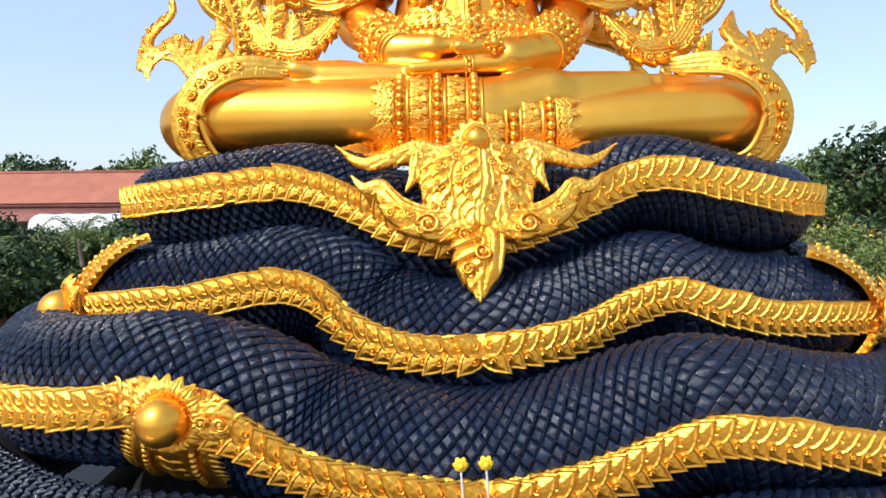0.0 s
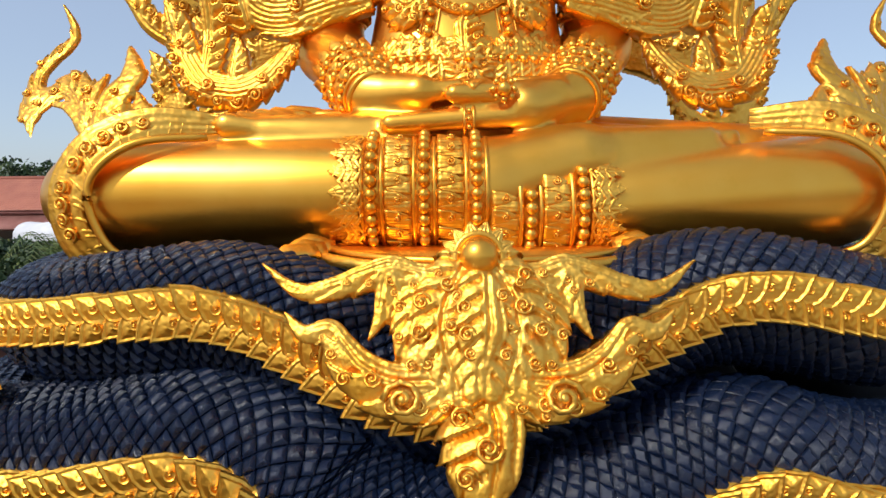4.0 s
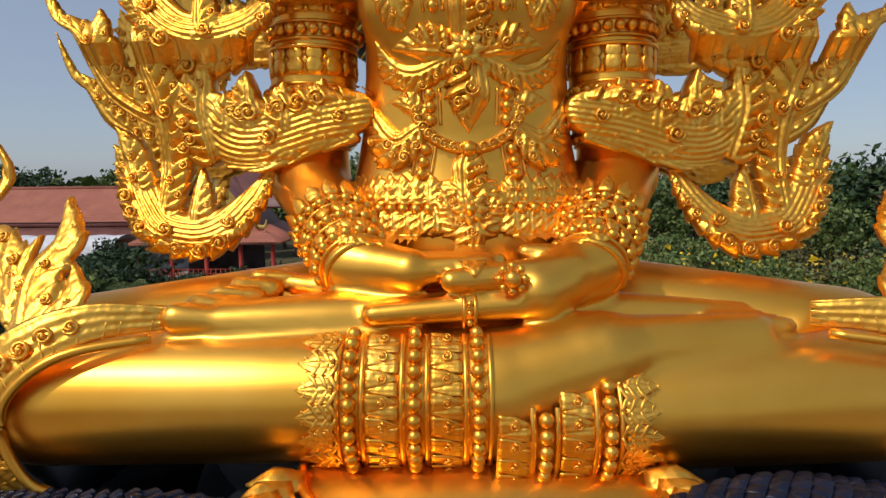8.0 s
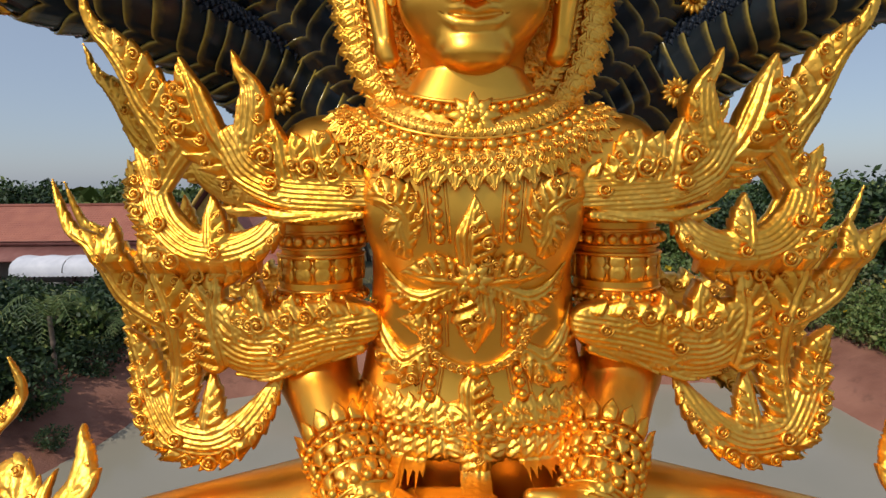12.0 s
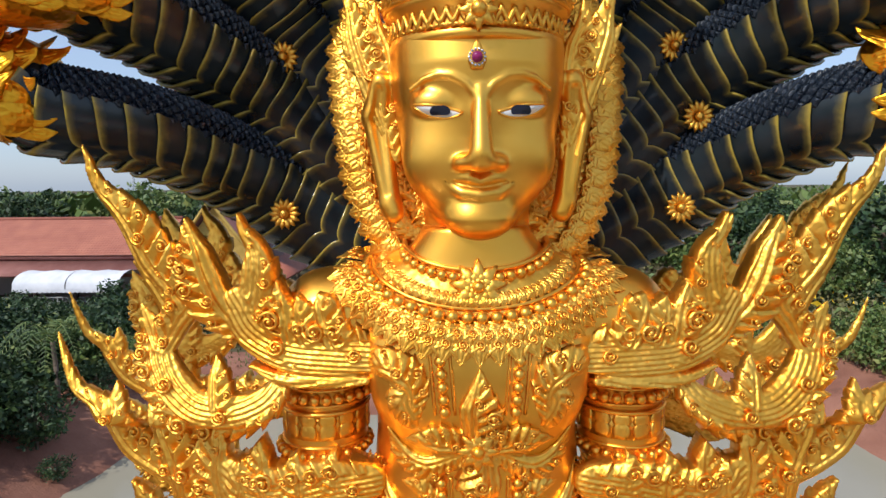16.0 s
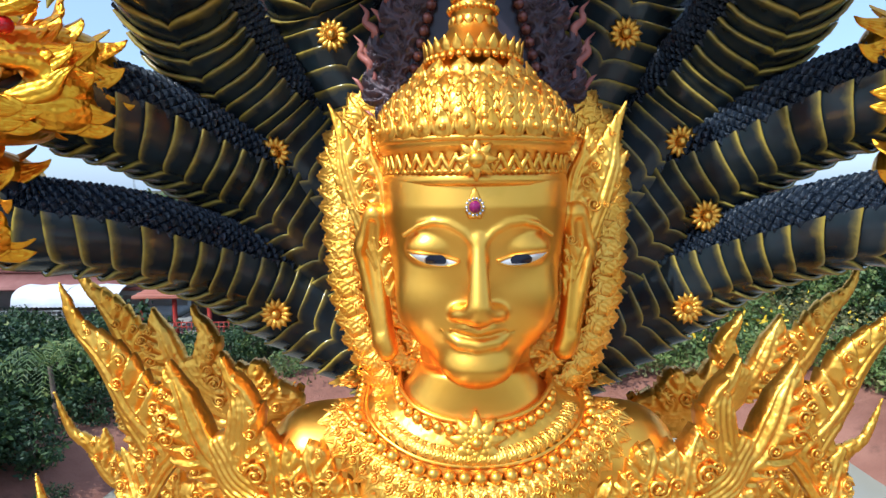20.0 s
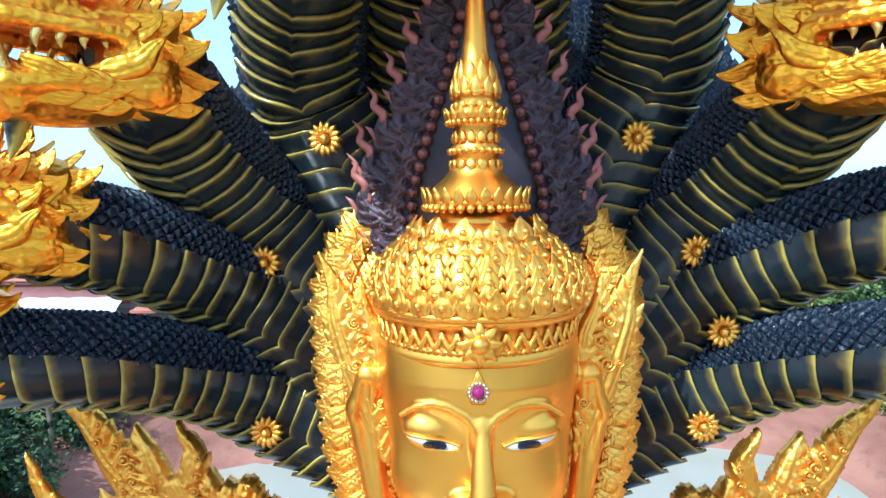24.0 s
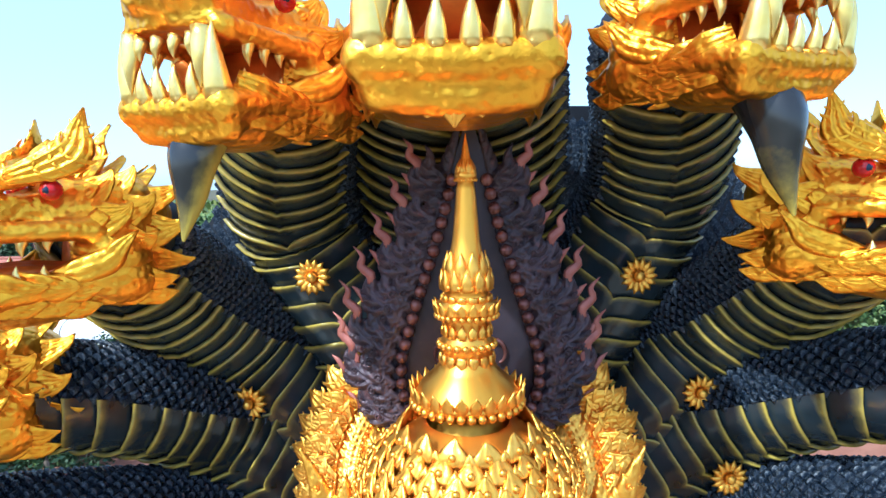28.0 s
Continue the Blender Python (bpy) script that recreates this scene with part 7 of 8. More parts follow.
for sx in (-1, 1):
    def K(x, z, y):
        return (0.1 + sx * (x + (0.0 if sx < 0 else 0.04)), y, z)
    kn = norm((sx * 0.35, -1, 0.1))
    # the band round the knee
    flame(statue, [K(2.30, 9.32, -1.95), K(2.80, 9.32, -2.14), K(3.18, 9.14, -2.28), K(3.44, 8.80, -2.32), K(3.44, 8.44, -2.32), K(3.26, 8.16, -2.28), K(3.02, 8.10, -2.24)], [0.09, 0.14, 0.19, 0.19, 0.17, 0.15, 0.08], norm((sx * 0.25, -1, 0.15)), 0.16, 34, CARVED, (0.15, 0.35) if sx > 0 else (0.35, 0.15), 17, 0.6, 9)
    inner = spline([K(2.36, 9.20, -2.08), K(2.86, 9.14, -2.28), K(3.16, 8.92, -2.38), K(3.23, 8.64, -2.40), K(3.10, 8.28, -2.36), K(2.86, 8.14, -2.30)], 30)
    tube(statue, inner, 0.035, k=8, slot=SKIN, smooth=False)
    flame(statue, [K(3.42, 9.1, -1.7), K(3.62, 9.30, -1.60), K(3.78, 9.16, -1.5)], [0.12, 0.12, 0.01], kn, 0.3, 10, CARVED, (0.4, 0.4), 4)
    def kf_place(x, z, h):
        xx = 1.06 * x + 0.22 * np.clip((x - 2.8) / 0.8, 0, 1)
        return np.stack([0.1 + sx * np.where(xx > 3.5, 3.5 + 0.66 * (xx - 3.5), xx), np.clip(-1.85 + 0.78 * (z - 9.2), -1.9, -1.0) + 0.20 * (x - 3.2) - h, 9.2 + (z - 9.2) * 1.05], -1)
    relief(statue, [
        ([(2.95, 9.20), (3.30, 9.40), (3.55, 9.66), (3.82, 9.76), (4.06, 9.64), (4.20, 9.46), (4.08, 9.26)], [0.12, 0.15, 0.15, 0.145, 0.13, 0.10, 0.01], 0.16, 0.0),
        ([(3.98, 9.66), (4.30, 9.66), (4.42, 9.88), (4.30, 10.08), (4.12, 10.22), (4.08, 10.40), (4.24, 10.62)], [0.09, 0.12, 0.12, 0.11, 0.09, 0.06, 0.01], 0.16, 0.04),
        ([(4.16, 9.46), (4.38, 9.50), (4.56, 9.76)], [0.08, 0.08, 0.01], 0.14, 0.02),
        ([(3.08, 9.24), (3.14, 9.56), (3.06, 9.82), (3.17, 10.14)], [0.13, 0.13, 0.09, 0.01], 0.17, 0.08),
        ([(2.95, 9.26), (2.90, 9.44), (2.97, 9.64)], [0.09, 0.08, 0.01], 0.14, 0.05),
        ([(3.34, 9.42), (3.36, 9.64), (3.30, 9.84)], [0.09, 0.08, 0.01], 0.14, 0.08),
        ([(3.30, 9.30), (3.60, 9.52), (3.90, 9.56)], [0.05, 0.06, 0.02], 0.5, 0.08),
    ], kf_place, CARVED, 0.014, 0.55)
    for i, (x, z) in enumerate(((3.74, 8.98), (3.80, 8.70), (3.76, 8.42), (3.66, 8.20))):
        leaf(statue, [K(x - 0.10, z, -1.25), K(x + 0.04, z + 0.05, -1.25), K(x + 0.24, z + 0.20, -1.2)], [0.09, 0.10, 0.006], kn, 0.5, 8, CARVED, 7)

# the cloth lip under the shins
t = np.linspace(-1, 1, 41)
lip_x, lip_y = 0.07 + 1.28 * np.sin(t * np.pi / 2), -2.05 - 0.98 * np.cos(t * np.pi / 2) ** 0.9
top = np.stack([lip_x, lip_y, 8.27 - 0.05 * np.cos(t * np.pi / 2)], -1)
inn = np.stack([lip_x * 0.92, np.full(41, -1.7), np.full(41, 8.26)], -1)
low = top - (0, 0, 0.10)
statue.add(np.stack([inn, top, low, inn - (0, 0, 0.12)]).reshape(-1, 3), grid_faces(4, 41, False), SKIN)
tube(statue, top, 0.035, k=8, slot=SKIN, smooth=False)
tube(statue, top * (1.06, 1, 1) + (0, -0.10, -0.05), 0.05, k=8, slot=CARVED, smooth=False)
for sx in (-1, 1):
    for i in range(3):
        leaf(statue, [(sx * (1.15 + 0.05 * i), -2.35 - 0.10 * i, 8.26), (sx * (1.34 + 0.05 * i), -2.42 - 0.14 * i, 8.32 - 0.03 * i), (sx * (1.52 + 0.02 * i), -2.40 - 0.18 * i, 8.28 - 0.05 * i)], [0.09, 0.10, 0.01], (0, -0.6, 0.8), 0.4, 9, CARVED, 7)
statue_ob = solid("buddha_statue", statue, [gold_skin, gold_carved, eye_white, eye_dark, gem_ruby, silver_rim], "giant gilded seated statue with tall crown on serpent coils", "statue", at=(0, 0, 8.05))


# ---- long red-roofed hall, pavilion, canopy ----
def roof_sheet(buf, a0, a1, b0, b1, th=0.12, slot=0):
    """A sloping slab between the eave line a0-a1 and the ridge line b0-b1."""
    v = np.array([a0, a1, b1, b0], float)
    buf.add(np.vstack([v, v - (0, 0, th)]), [[0, 1, 2, 3], [7, 6, 5, 4], [0, 4, 5, 1], [1, 5, 6, 2], [2, 6, 7, 3], [3, 7, 4, 0]], slot)


def tile_rows(buf, a0, a1, b0, b1, nx, rows, slot=0):
    """Lapped rows of half-round tiles on a roof slope."""
    a0, a1, b0, b1 = (np.asarray(p, float) for p in (a0, a1, b0, b1))
    u = np.linspace(0, 1, nx * 4 + 1)
    bumpz = 0.05 * np.abs(np.sin(np.arange(nx * 4 + 1) * np.pi / 4))
    for i in range(rows):
        f0, f1 = i / rows, (i + 1.12) / rows
        e0 = (a0 + (b0 - a0) * f0) + np.outer(u, (a1 + (b1 - a1) * f0) - (a0 + (b0 - a0) * f0))
        e1 = (a0 + (b0 - a0) * min(f1, 1)) + np.outer(u, (a1 + (b1 - a1) * min(f1, 1)) - (a0 + (b0 - a0) * min(f1, 1)))
        e0[:, 2] += 0.09 + bumpz
        e1[:, 2] += 0.03 + bumpz
        lo = e0.copy()
        lo[:, 2] -= 0.07
        buf.add(np.stack([lo, e0, e1]).reshape(-1, 3), grid_faces(3, len(u), False), slot)


FLOOR = 2.3
hall = thing("hall", "long open hall with red tiled roof and pale walls", "building", (-50, 53, GROUND))
X0, X1 = -86.0, -28.5
b = Buf()
roof_sheet(b, (X0, 51.0, 7.1), (X1, 51.0, 7.1), (X0, 56.5, 10.35), (X1, 56.5, 10.35))
roof_sheet(b, (X1, 62.0, 7.1), (X0, 62.0, 7.1), (X1, 56.5, 10.35), (X0, 56.5, 10.35))
tube(b, [(X0, 56.5, 10.42), (X1, 56.5, 10.42)], 0.22, n=2, k=8)
hall_roof = part("roof", b, roof_red, hall, "red ribbed tile roof")
for i in range(16):
    b = Buf()
    f0, f1 = i / 16, (i + 1) / 16
    tile_rows(b, (X0, 51 + 5.5 * f0, 7.1 + 3.25 * f0), (X1, 51 + 5.5 * f0, 7.1 + 3.25 * f0), (X0, 51 + 5.5 * f1, 7.1 + 3.25 * f1), (X1, 51 + 5.5 * f1, 7.1 + 3.25 * f1), 190, 1)
    part("roof_course", b, roof_red, hall_roof)
b = Buf()
roof_sheet(b, (X0, 49.2, 5.45), (X1, 49.2, 5.45), (X0, 51.3, 6.75), (X1, 51.3, 6.75))
box(b, (X0, 51.0, 6.7), (X1, 51.25, 7.15))
box(b, (X0, 49.15, 5.25), (X1, 49.3, 5.5))
part("skirt_roof", b, fascia_red, hall, "dusty pink lower roof skirt")
b = Buf()
box(b, (X0, 56.5, FLOOR), (X1, 56.8, 7.2))
part("wall", b, wall_pale, hall)
b = Buf()
box(b, (X0, 49.6, GROUND - 0.2), (X1, 61, FLOOR))
part("floor_slab", b, concrete, hall)
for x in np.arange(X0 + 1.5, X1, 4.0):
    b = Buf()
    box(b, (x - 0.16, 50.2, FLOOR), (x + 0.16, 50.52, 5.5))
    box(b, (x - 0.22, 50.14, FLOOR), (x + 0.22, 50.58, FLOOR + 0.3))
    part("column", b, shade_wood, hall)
    b = Buf()
    for z in (FLOOR + 0.35, FLOOR + 0.75):
        box(b, (x + 0.16, 50.3, z), (x + 3.84, 50.38, z + 0.07))
    for q in np.arange(0.6, 3.7, 0.5):
        box(b, (x + q, 50.31, FLOOR), (x + q + 0.05, 50.37, FLOOR + 0.75))
    part("railing", b, metal_grey, hall)

pav = thing("pavilion", "temple pavilion with steep dark red roof and gold gable", "building", (-20, 47, GROUND))
PX, PY = -21.0, 46.0
b = Buf()
roof_sheet(b, (PX - 4.2, PY + 7, 6.9), (PX - 4.2, PY - 0.6, 6.9), (PX, PY + 7, 12.4), (PX, PY - 0.6, 12.4), 0.2)
roof_sheet(b, (PX + 4.2, PY - 0.6, 6.9), (PX + 4.2, PY + 7, 6.9), (PX, PY - 0.6, 12.4), (PX, PY + 7, 12.4), 0.2)
roof_sheet(b, (PX, PY + 2.2, 8.6), (PX + 11.0, PY + 2.2, 8.6), (PX, PY + 5, 12.3), (PX + 11.0, PY + 5, 11.8), 0.2)
part("roof", b, roof_dark, pav, "steep dark red tiled roof")
b = Buf()
roof_sheet(b, (PX - 6.4, PY - 2.2, 5.6), (PX + 6.4, PY - 2.2, 5.6), (PX - 4.0, PY + 0.2, 7.0), (PX + 4.0, PY + 0.2, 7.0), 0.18)
roof_sheet(b, (PX - 6.4, PY + 8, 5.6), (PX - 6.4, PY - 2.2, 5.6), (PX - 4.0, PY + 8, 7.0), (PX - 4.0, PY + 0.2, 7.0), 0.18)
roof_sheet(b, (PX + 6.4, PY - 2.2, 5.6), (PX + 6.4, PY + 8, 5.6), (PX + 4.0, PY + 0.2, 7.0), (PX + 4.0, PY + 8, 7.0), 0.18)
skirt = part("skirt_roof", b, roof_red, pav, "red tiled porch roof")
for i in range(8):
    b = Buf()
    f0, f1 = i / 8, (i + 1) / 8
    tile_rows(b, (PX - 6.4 + 2.4 * f0, PY - 2.2 + 2.4 * f0, 5.6 + 1.4 * f0), (PX + 6.4 - 2.4 * f0, PY - 2.2 + 2.4 * f0, 5.6 + 1.4 * f0), (PX - 6.4 + 2.4 * f1, PY - 2.2 + 2.4 * f1, 5.6 + 1.4 * f1), (PX + 6.4 - 2.4 * f1, PY - 2.2 + 2.4 * f1, 5.6 + 1.4 * f1), 50, 1)
    part("roof_course", b, roof_red, skirt)
b = Buf()
b.add([(PX - 3.7, PY - 0.1, 7.0), (PX + 3.7, PY - 0.1, 7.0), (PX, PY - 0.1, 11.9), (PX - 3.7, PY + 0.2, 7.0), (PX + 3.7, PY + 0.2, 7.0), (PX, PY + 0.2, 11.9)], np.array([[0, 1, 2], [5, 4, 3]]))
for s in (-1, 1):
    box(b, (PX - 0.9 + s * 0.0, PY - 0.22, 7.9), (PX + 0.9, PY - 0.1, 9.4))
part("gable", b, gable_gold, pav, "gold painted gable panel")
b = Buf()
for s in (-1, 1):
    p = np.array([(PX + s * 4.35, PY - 0.75, 6.75), (PX + s * 2.1, PY - 0.75, 9.65), (PX, PY - 0.75, 12.55)])
    tube(b, p, 0.16, n=8, k=6)
    leaf(b, [(PX + s * 4.2, PY - 0.75, 6.9), (PX + s * 4.9, PY - 0.75, 6.9), (PX + s * 5.1, PY - 0.75, 7.6)], [0.2, 0.18, 0.02], (0, -1, 0), 0.5, 8)
leaf(b, [(PX, PY - 0.75, 12.4), (PX, PY - 0.75, 12.9), (PX + 0.1, PY - 1.2, 13.5)], [0.2, 0.15, 0.02], (1, 0, 0), 0.5, 8)
part("bargeboard", b, gable_gold, pav, "gold carved bargeboard")
for x in (-5.8, -3.0, 0.0, 3.0, 5.8):
    b = Buf()
    lathe(b, [(0.26, GROUND), (0.26, FLOOR + 0.3), (0.2, FLOOR + 0.35), (0.19, 5.5), (0.26, 5.6)], 12, (PX + x, PY - 1.6, 0))
    part("column", b, column_red, pav, "round red column")
b = Buf()
box(b, (PX - 6, PY - 2, GROUND - 0.2), (PX + 6, PY + 8, FLOOR - 0.2))
part("floor_slab", b, concrete, pav)
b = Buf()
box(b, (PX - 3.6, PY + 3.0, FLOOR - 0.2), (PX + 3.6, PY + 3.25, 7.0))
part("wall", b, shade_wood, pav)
for x in np.arange(-5.6, 5.6, 2.8):
    b = Buf()
    for z in (2.45, 2.9, 3.3):
        box(b, (PX + x, PY - 1.95, z), (PX + x + 2.6, PY - 1.88, z + 0.06))
    for q in np.arange(0.0, 2.7, 0.43):
        box(b, (PX + x + q, PY - 1.96, FLOOR - 0.2), (PX + x + q + 0.05, PY - 1.87, 3.34))
    part("railing", b, column_red, pav)

tent = thing("canopy", "white barrel-shaped canvas canopy on steel posts", "canopy", (-34.2, 47.5, GROUND))
b = Buf()
th = np.linspace(0, np.pi, 13)
for x0, x1 in ((-39.0, -34.3), (-34.2, -29.5)):
    xs = np.linspace(x0, x1, 9)
    sag = 0.06 * np.cos(np.linspace(0, 4 * np.pi, 9))
    w = np.stack([np.stack([xs, np.full(9, 47.5 - 2.2 * np.cos(t)), 4.75 + (1.35 + sag) * np.sin(t) ** 0.8], -1) for t in th])
    b.add(w.reshape(-1, 3), grid_faces(13, 9, False))
    b.add(w.reshape(-1, 3) - (0, 0, 0.03), grid_faces(13, 9, False)[:, ::-1])
part("cover", b, canvas, tent, "white canvas cover")
b = Buf()
sc = np.linspace(-39.0, -29.5, 80)
zz = 4.42 + 0.10 * np.abs(np.sin(np.arange(80) * 0.9))
b.add(np.vstack([np.stack([sc, np.full(80, 45.29), np.full(80, 4.78)], -1), np.stack([sc, np.full(80, 45.27), zz], -1)]), grid_faces(2, 80, False))
part("valance", b, canvas, tent, "scalloped white valance")
for x in (-38.9, -34.25, -29.6):
    for y in (45.4, 49.6):
        b = Buf()
        tube(b, [(x, y, GROUND), (x, y, 4.8)], 0.06, n=2, k=8)
        part("post", b, metal_grey, tent)


# ---- poles ----
def utility_pole(x, y, z, arm=0.0, r=0.14, far=False):
    ob = thing("utility_pole", "tall grey concrete utility pole", "pole", (x, y, GROUND), "utility poles")
    b = Buf()
    tube(b, [(x, y, GROUND - 0.3), (x, y, z)], [r, r * 0.7], n=6, k=8)
    part("pole", b, metal_grey, ob)
    if arm:
        b = Buf()
        box(b, (x - arm, y - 0.08, z - 1.9), (x + arm, y + 0.08, z - 1.7))
        part("crossarm", b, shade_wood, ob)
        for s in (-0.9, 0, 0.9):
            b = Buf()
            lathe(b, [(0.02, 0), (0.1, 0.05), (0.06, 0.15), (0.1, 0.22), (0.0, 0.35)], 8, (x + s * arm, y, z - 1.7))
            part("insulator", b, canvas, ob)


utility_pole(-25.1, 40.0, 10.7)
utility_pole(37.7, 80.0, 14.0, 1.6, 0.2)
utility_pole(-76.5, 150.0, 18.2, 0.8, 0.2)
utility_pole(-81.2, 150.0, 16.0, 1.0, 0.2)
mast = thing("lattice_mast", "thin grey lattice radio mast", "mast", (-83.2, 150, GROUND))
b = Buf()
for dx, dy in ((-0.5, -0.4), (0.5, -0.4), (0, 0.5)):
    tube(b, [(-83.2 + dx, 150 + dy, GROUND - 0.3), (-83.2 + dx * 0.25, 150 + dy * 0.25, 20.5)], 0.09, n=2, k=5)
for i in range(18):
    z = 2 + i
    s = 1 - 0.75 * (z - 1.5) / 19
    tube(b, [(-83.2 - 0.5 * s, 149.6, z), (-83.2 + 0.5 * s, 149.6, z + 1)], 0.05, n=2, k=4)
part("frame", b, metal_grey, mast)


def solar_lamp(x, y, h):
    ob = thing("street_lamp", "small grey solar street lamp", "lamp", (x, y, GROUND), "solar street lamps")
    b = Buf()
    tube(b, [(x, y, GROUND - 0.2), (x, y, GROUND + h)], 0.05, n=2, k=8)
    part("pole", b, metal_grey, ob)
    b = Buf()
    box(b, (x - 0.55, y - 0.25, GROUND + h), (x + 0.55, y + 0.25, GROUND + h + 0.07))
    part("panel", b, canvas, ob)


for x, y in ((-32.4, 38.0), (-37.5, 41.0), (-24.5, 37.0)):
    solar_lamp(x, y, 2.6)

# pale path kerb beside the hedge
for s, (a, c) in enumerate((((-29.4, 27.0), (-25.2, 40.5)), ((-27.6, 26.6), (-23.6, 40.2)))):
    b = Buf()
    a, c = np.array(a), np.array(c)
    n = norm(np.array((-(c - a)[1], (c - a)[0]))) * 0.09
    z0, z1 = GROUND - 0.2, GROUND + 0.32
    b.add([(*(a - n), z0), (*(a + n), z0), (*(c + n), z0), (*(c - n), z0), (*(a - n), z1), (*(a + n), z1), (*(c + n), z1), (*(c - n), z1)], [[4, 5, 6, 7], [0, 1, 5, 4], [1, 2, 6, 5], [2, 3, 7, 6], [3, 0, 4, 7]])
    solid("kerb", b, concrete, "pale concrete path kerb", "kerb", kind="structure", smooth=False)


# ---- trees and shrubs ----
def crown_mesh(seed, h, w, clumps, leaves, size, low=0.25, name="crown", mat=None):
    rng = np.random.default_rng(seed)
    b = Buf()
    d = rng.normal(size=(clumps, 3))
    d = d / np.linalg.norm(d, axis=1, keepdims=True)
    rad = rng.uniform(0.35, 1.0, clumps) ** 0.6
    lump = 1 + 0.28 * np.sin(3 * np.arctan2(d[:, 1], d[:, 0]) + seed) * (1 - np.abs(d[:, 2]))
    c = d * (rad * lump)[:, None] * np.array((w, w, h * (1 - low) / 2)) + np.array((0, 0, h * (low + (1 - low) / 2)))
    p = c[:, None] + rng.normal(0, 1, (clumps, leaves, 3)) * size * np.array((1.5, 1.5, 1.1))
    p = p.reshape(-1, 3)
    u = rng.normal(size=p.shape)
    u = u / np.linalg.norm(u, axis=1, keepdims=True)
    v = np.cross(u, rng.normal(size=p.shape) + (0, 0, 0.8))
    v = v / (np.linalg.norm(v, axis=1, keepdims=True) + 1e-6)
    s = size * rng.uniform(0.6, 1.25, (len(p), 1))
    q = np.stack([p - u * s, p + v * s * 0.5, p + u * s, p - v * s * 0.5], 1)
    b.add(q.reshape(-1, 3), np.arange(len(p) * 4).reshape(-1, 4))
    return b.mesh(name, [mat], smooth=False)


def trunk_mesh(seed, h, w, r):
    rng = np.random.default_rng(seed)
    b = Buf()
    top = np.array((rng.normal(0, 0.08) * h, rng.normal(0, 0.08) * h, h * 0.75))
    tube(b, [(0, 0, -0.3), tuple(top * 0.5 + rng.normal(0, 0.04 * h, 3) * (1, 1, 0)), tuple(top)], [r, r * 0.7, r * 0.2], n=8, k=7)
    for i in range(6):
        f = rng.uniform(0.3, 0.85)
        a = rng.uniform(0, 2 * np.pi)
        s0 = top * f
        e = s0 + np.array((np.cos(a) * w * 0.65, np.sin(a) * w * 0.65, h * rng.uniform(0.1, 0.25)))
        tube(b, [s0, (s0 + e) / 2 + (0, 0, 0.04 * h), e], [r * 0.45, r * 0.3, r * 0.08], n=6, k=5)
    return b.mesh("trunk", [bark])


def tree_kind(name, label, cat, group, seed, h, w, clumps, leaves, size, r, mat, low=0.25):
    return (name, label, cat, group, trunk_mesh(seed, h, w, r), crown_mesh(seed, h, w, clumps, leaves, size, low, "crown", mat))


KINDS = {
    "dark": [tree_kind("shrub", "dense dark green leafy shrub on the bank", "shrub", "shrubs by the pond", s, 3.2, 1.7, 90, 14, 0.17, 0.09, leaf_dark, 0.05) for s in (1, 2, 3)],
    "mid": [tree_kind("shrub", "leafy green shrub with dry twigs", "shrub", "shrubs by the pond", s, 3.0, 1.8, 80, 13, 0.17, 0.08, leaf_mid, 0.05) for s in (4, 5, 6)],
    "dry": [tree_kind("shrub", "sparse dry yellowish shrub", "shrub", "shrubs by the pond", s, 3.0, 1.7, 60, 11, 0.15, 0.07, leaf_dry, 0.08) for s in (7, 8)],
    "tall": [tree_kind("tree", "tall leafy green tree with uneven crown", "tree", "trees round the pond", s, 9.0, 3.0, 130, 16, 0.30, 0.22, leaf_mid if s % 2 else leaf_dark, 0.22) for s in (9, 10, 11, 12)],
    "thin": [tree_kind("tree", "thin sparse dry tree with bare twigs", "tree", "trees round the pond", s, 9.0, 2.2, 55, 10, 0.24, 0.18, leaf_dry, 0.45) for s in (13, 14)],
}
rng_t = np.random.default_rng(77)


def plant(kind, x, y, scale=1.0, z=GROUND):
    k = KINDS[kind][int(rng_t.integers(len(KINDS[kind])))]
    ob = thing(k[0], k[1], k[2], (x, y, z), k[3])
    sc = scale * rng_t.uniform(0.8, 1.2)
    ob.scale = (sc * rng_t.uniform(0.9, 1.15), sc * rng_t.uniform(0.9, 1.15), sc)
    ob.rotation_euler = (0, 0, rng_t.uniform(0, 6.28))
    for n, me in (("trunk", k[4]), ("crown", k[5])):
        o = new(n, me)
        o.parent = ob


def ground_z(x, y):
    d = float(pond_depth(np.array(x), np.array(y)))
    return float(np.interp(d, [-6, -1.5, 0, 4.5, 7, 9], [-3.0, -1.6, WATER, GROUND + 0.1, GROUND + 0.25, GROUND]))


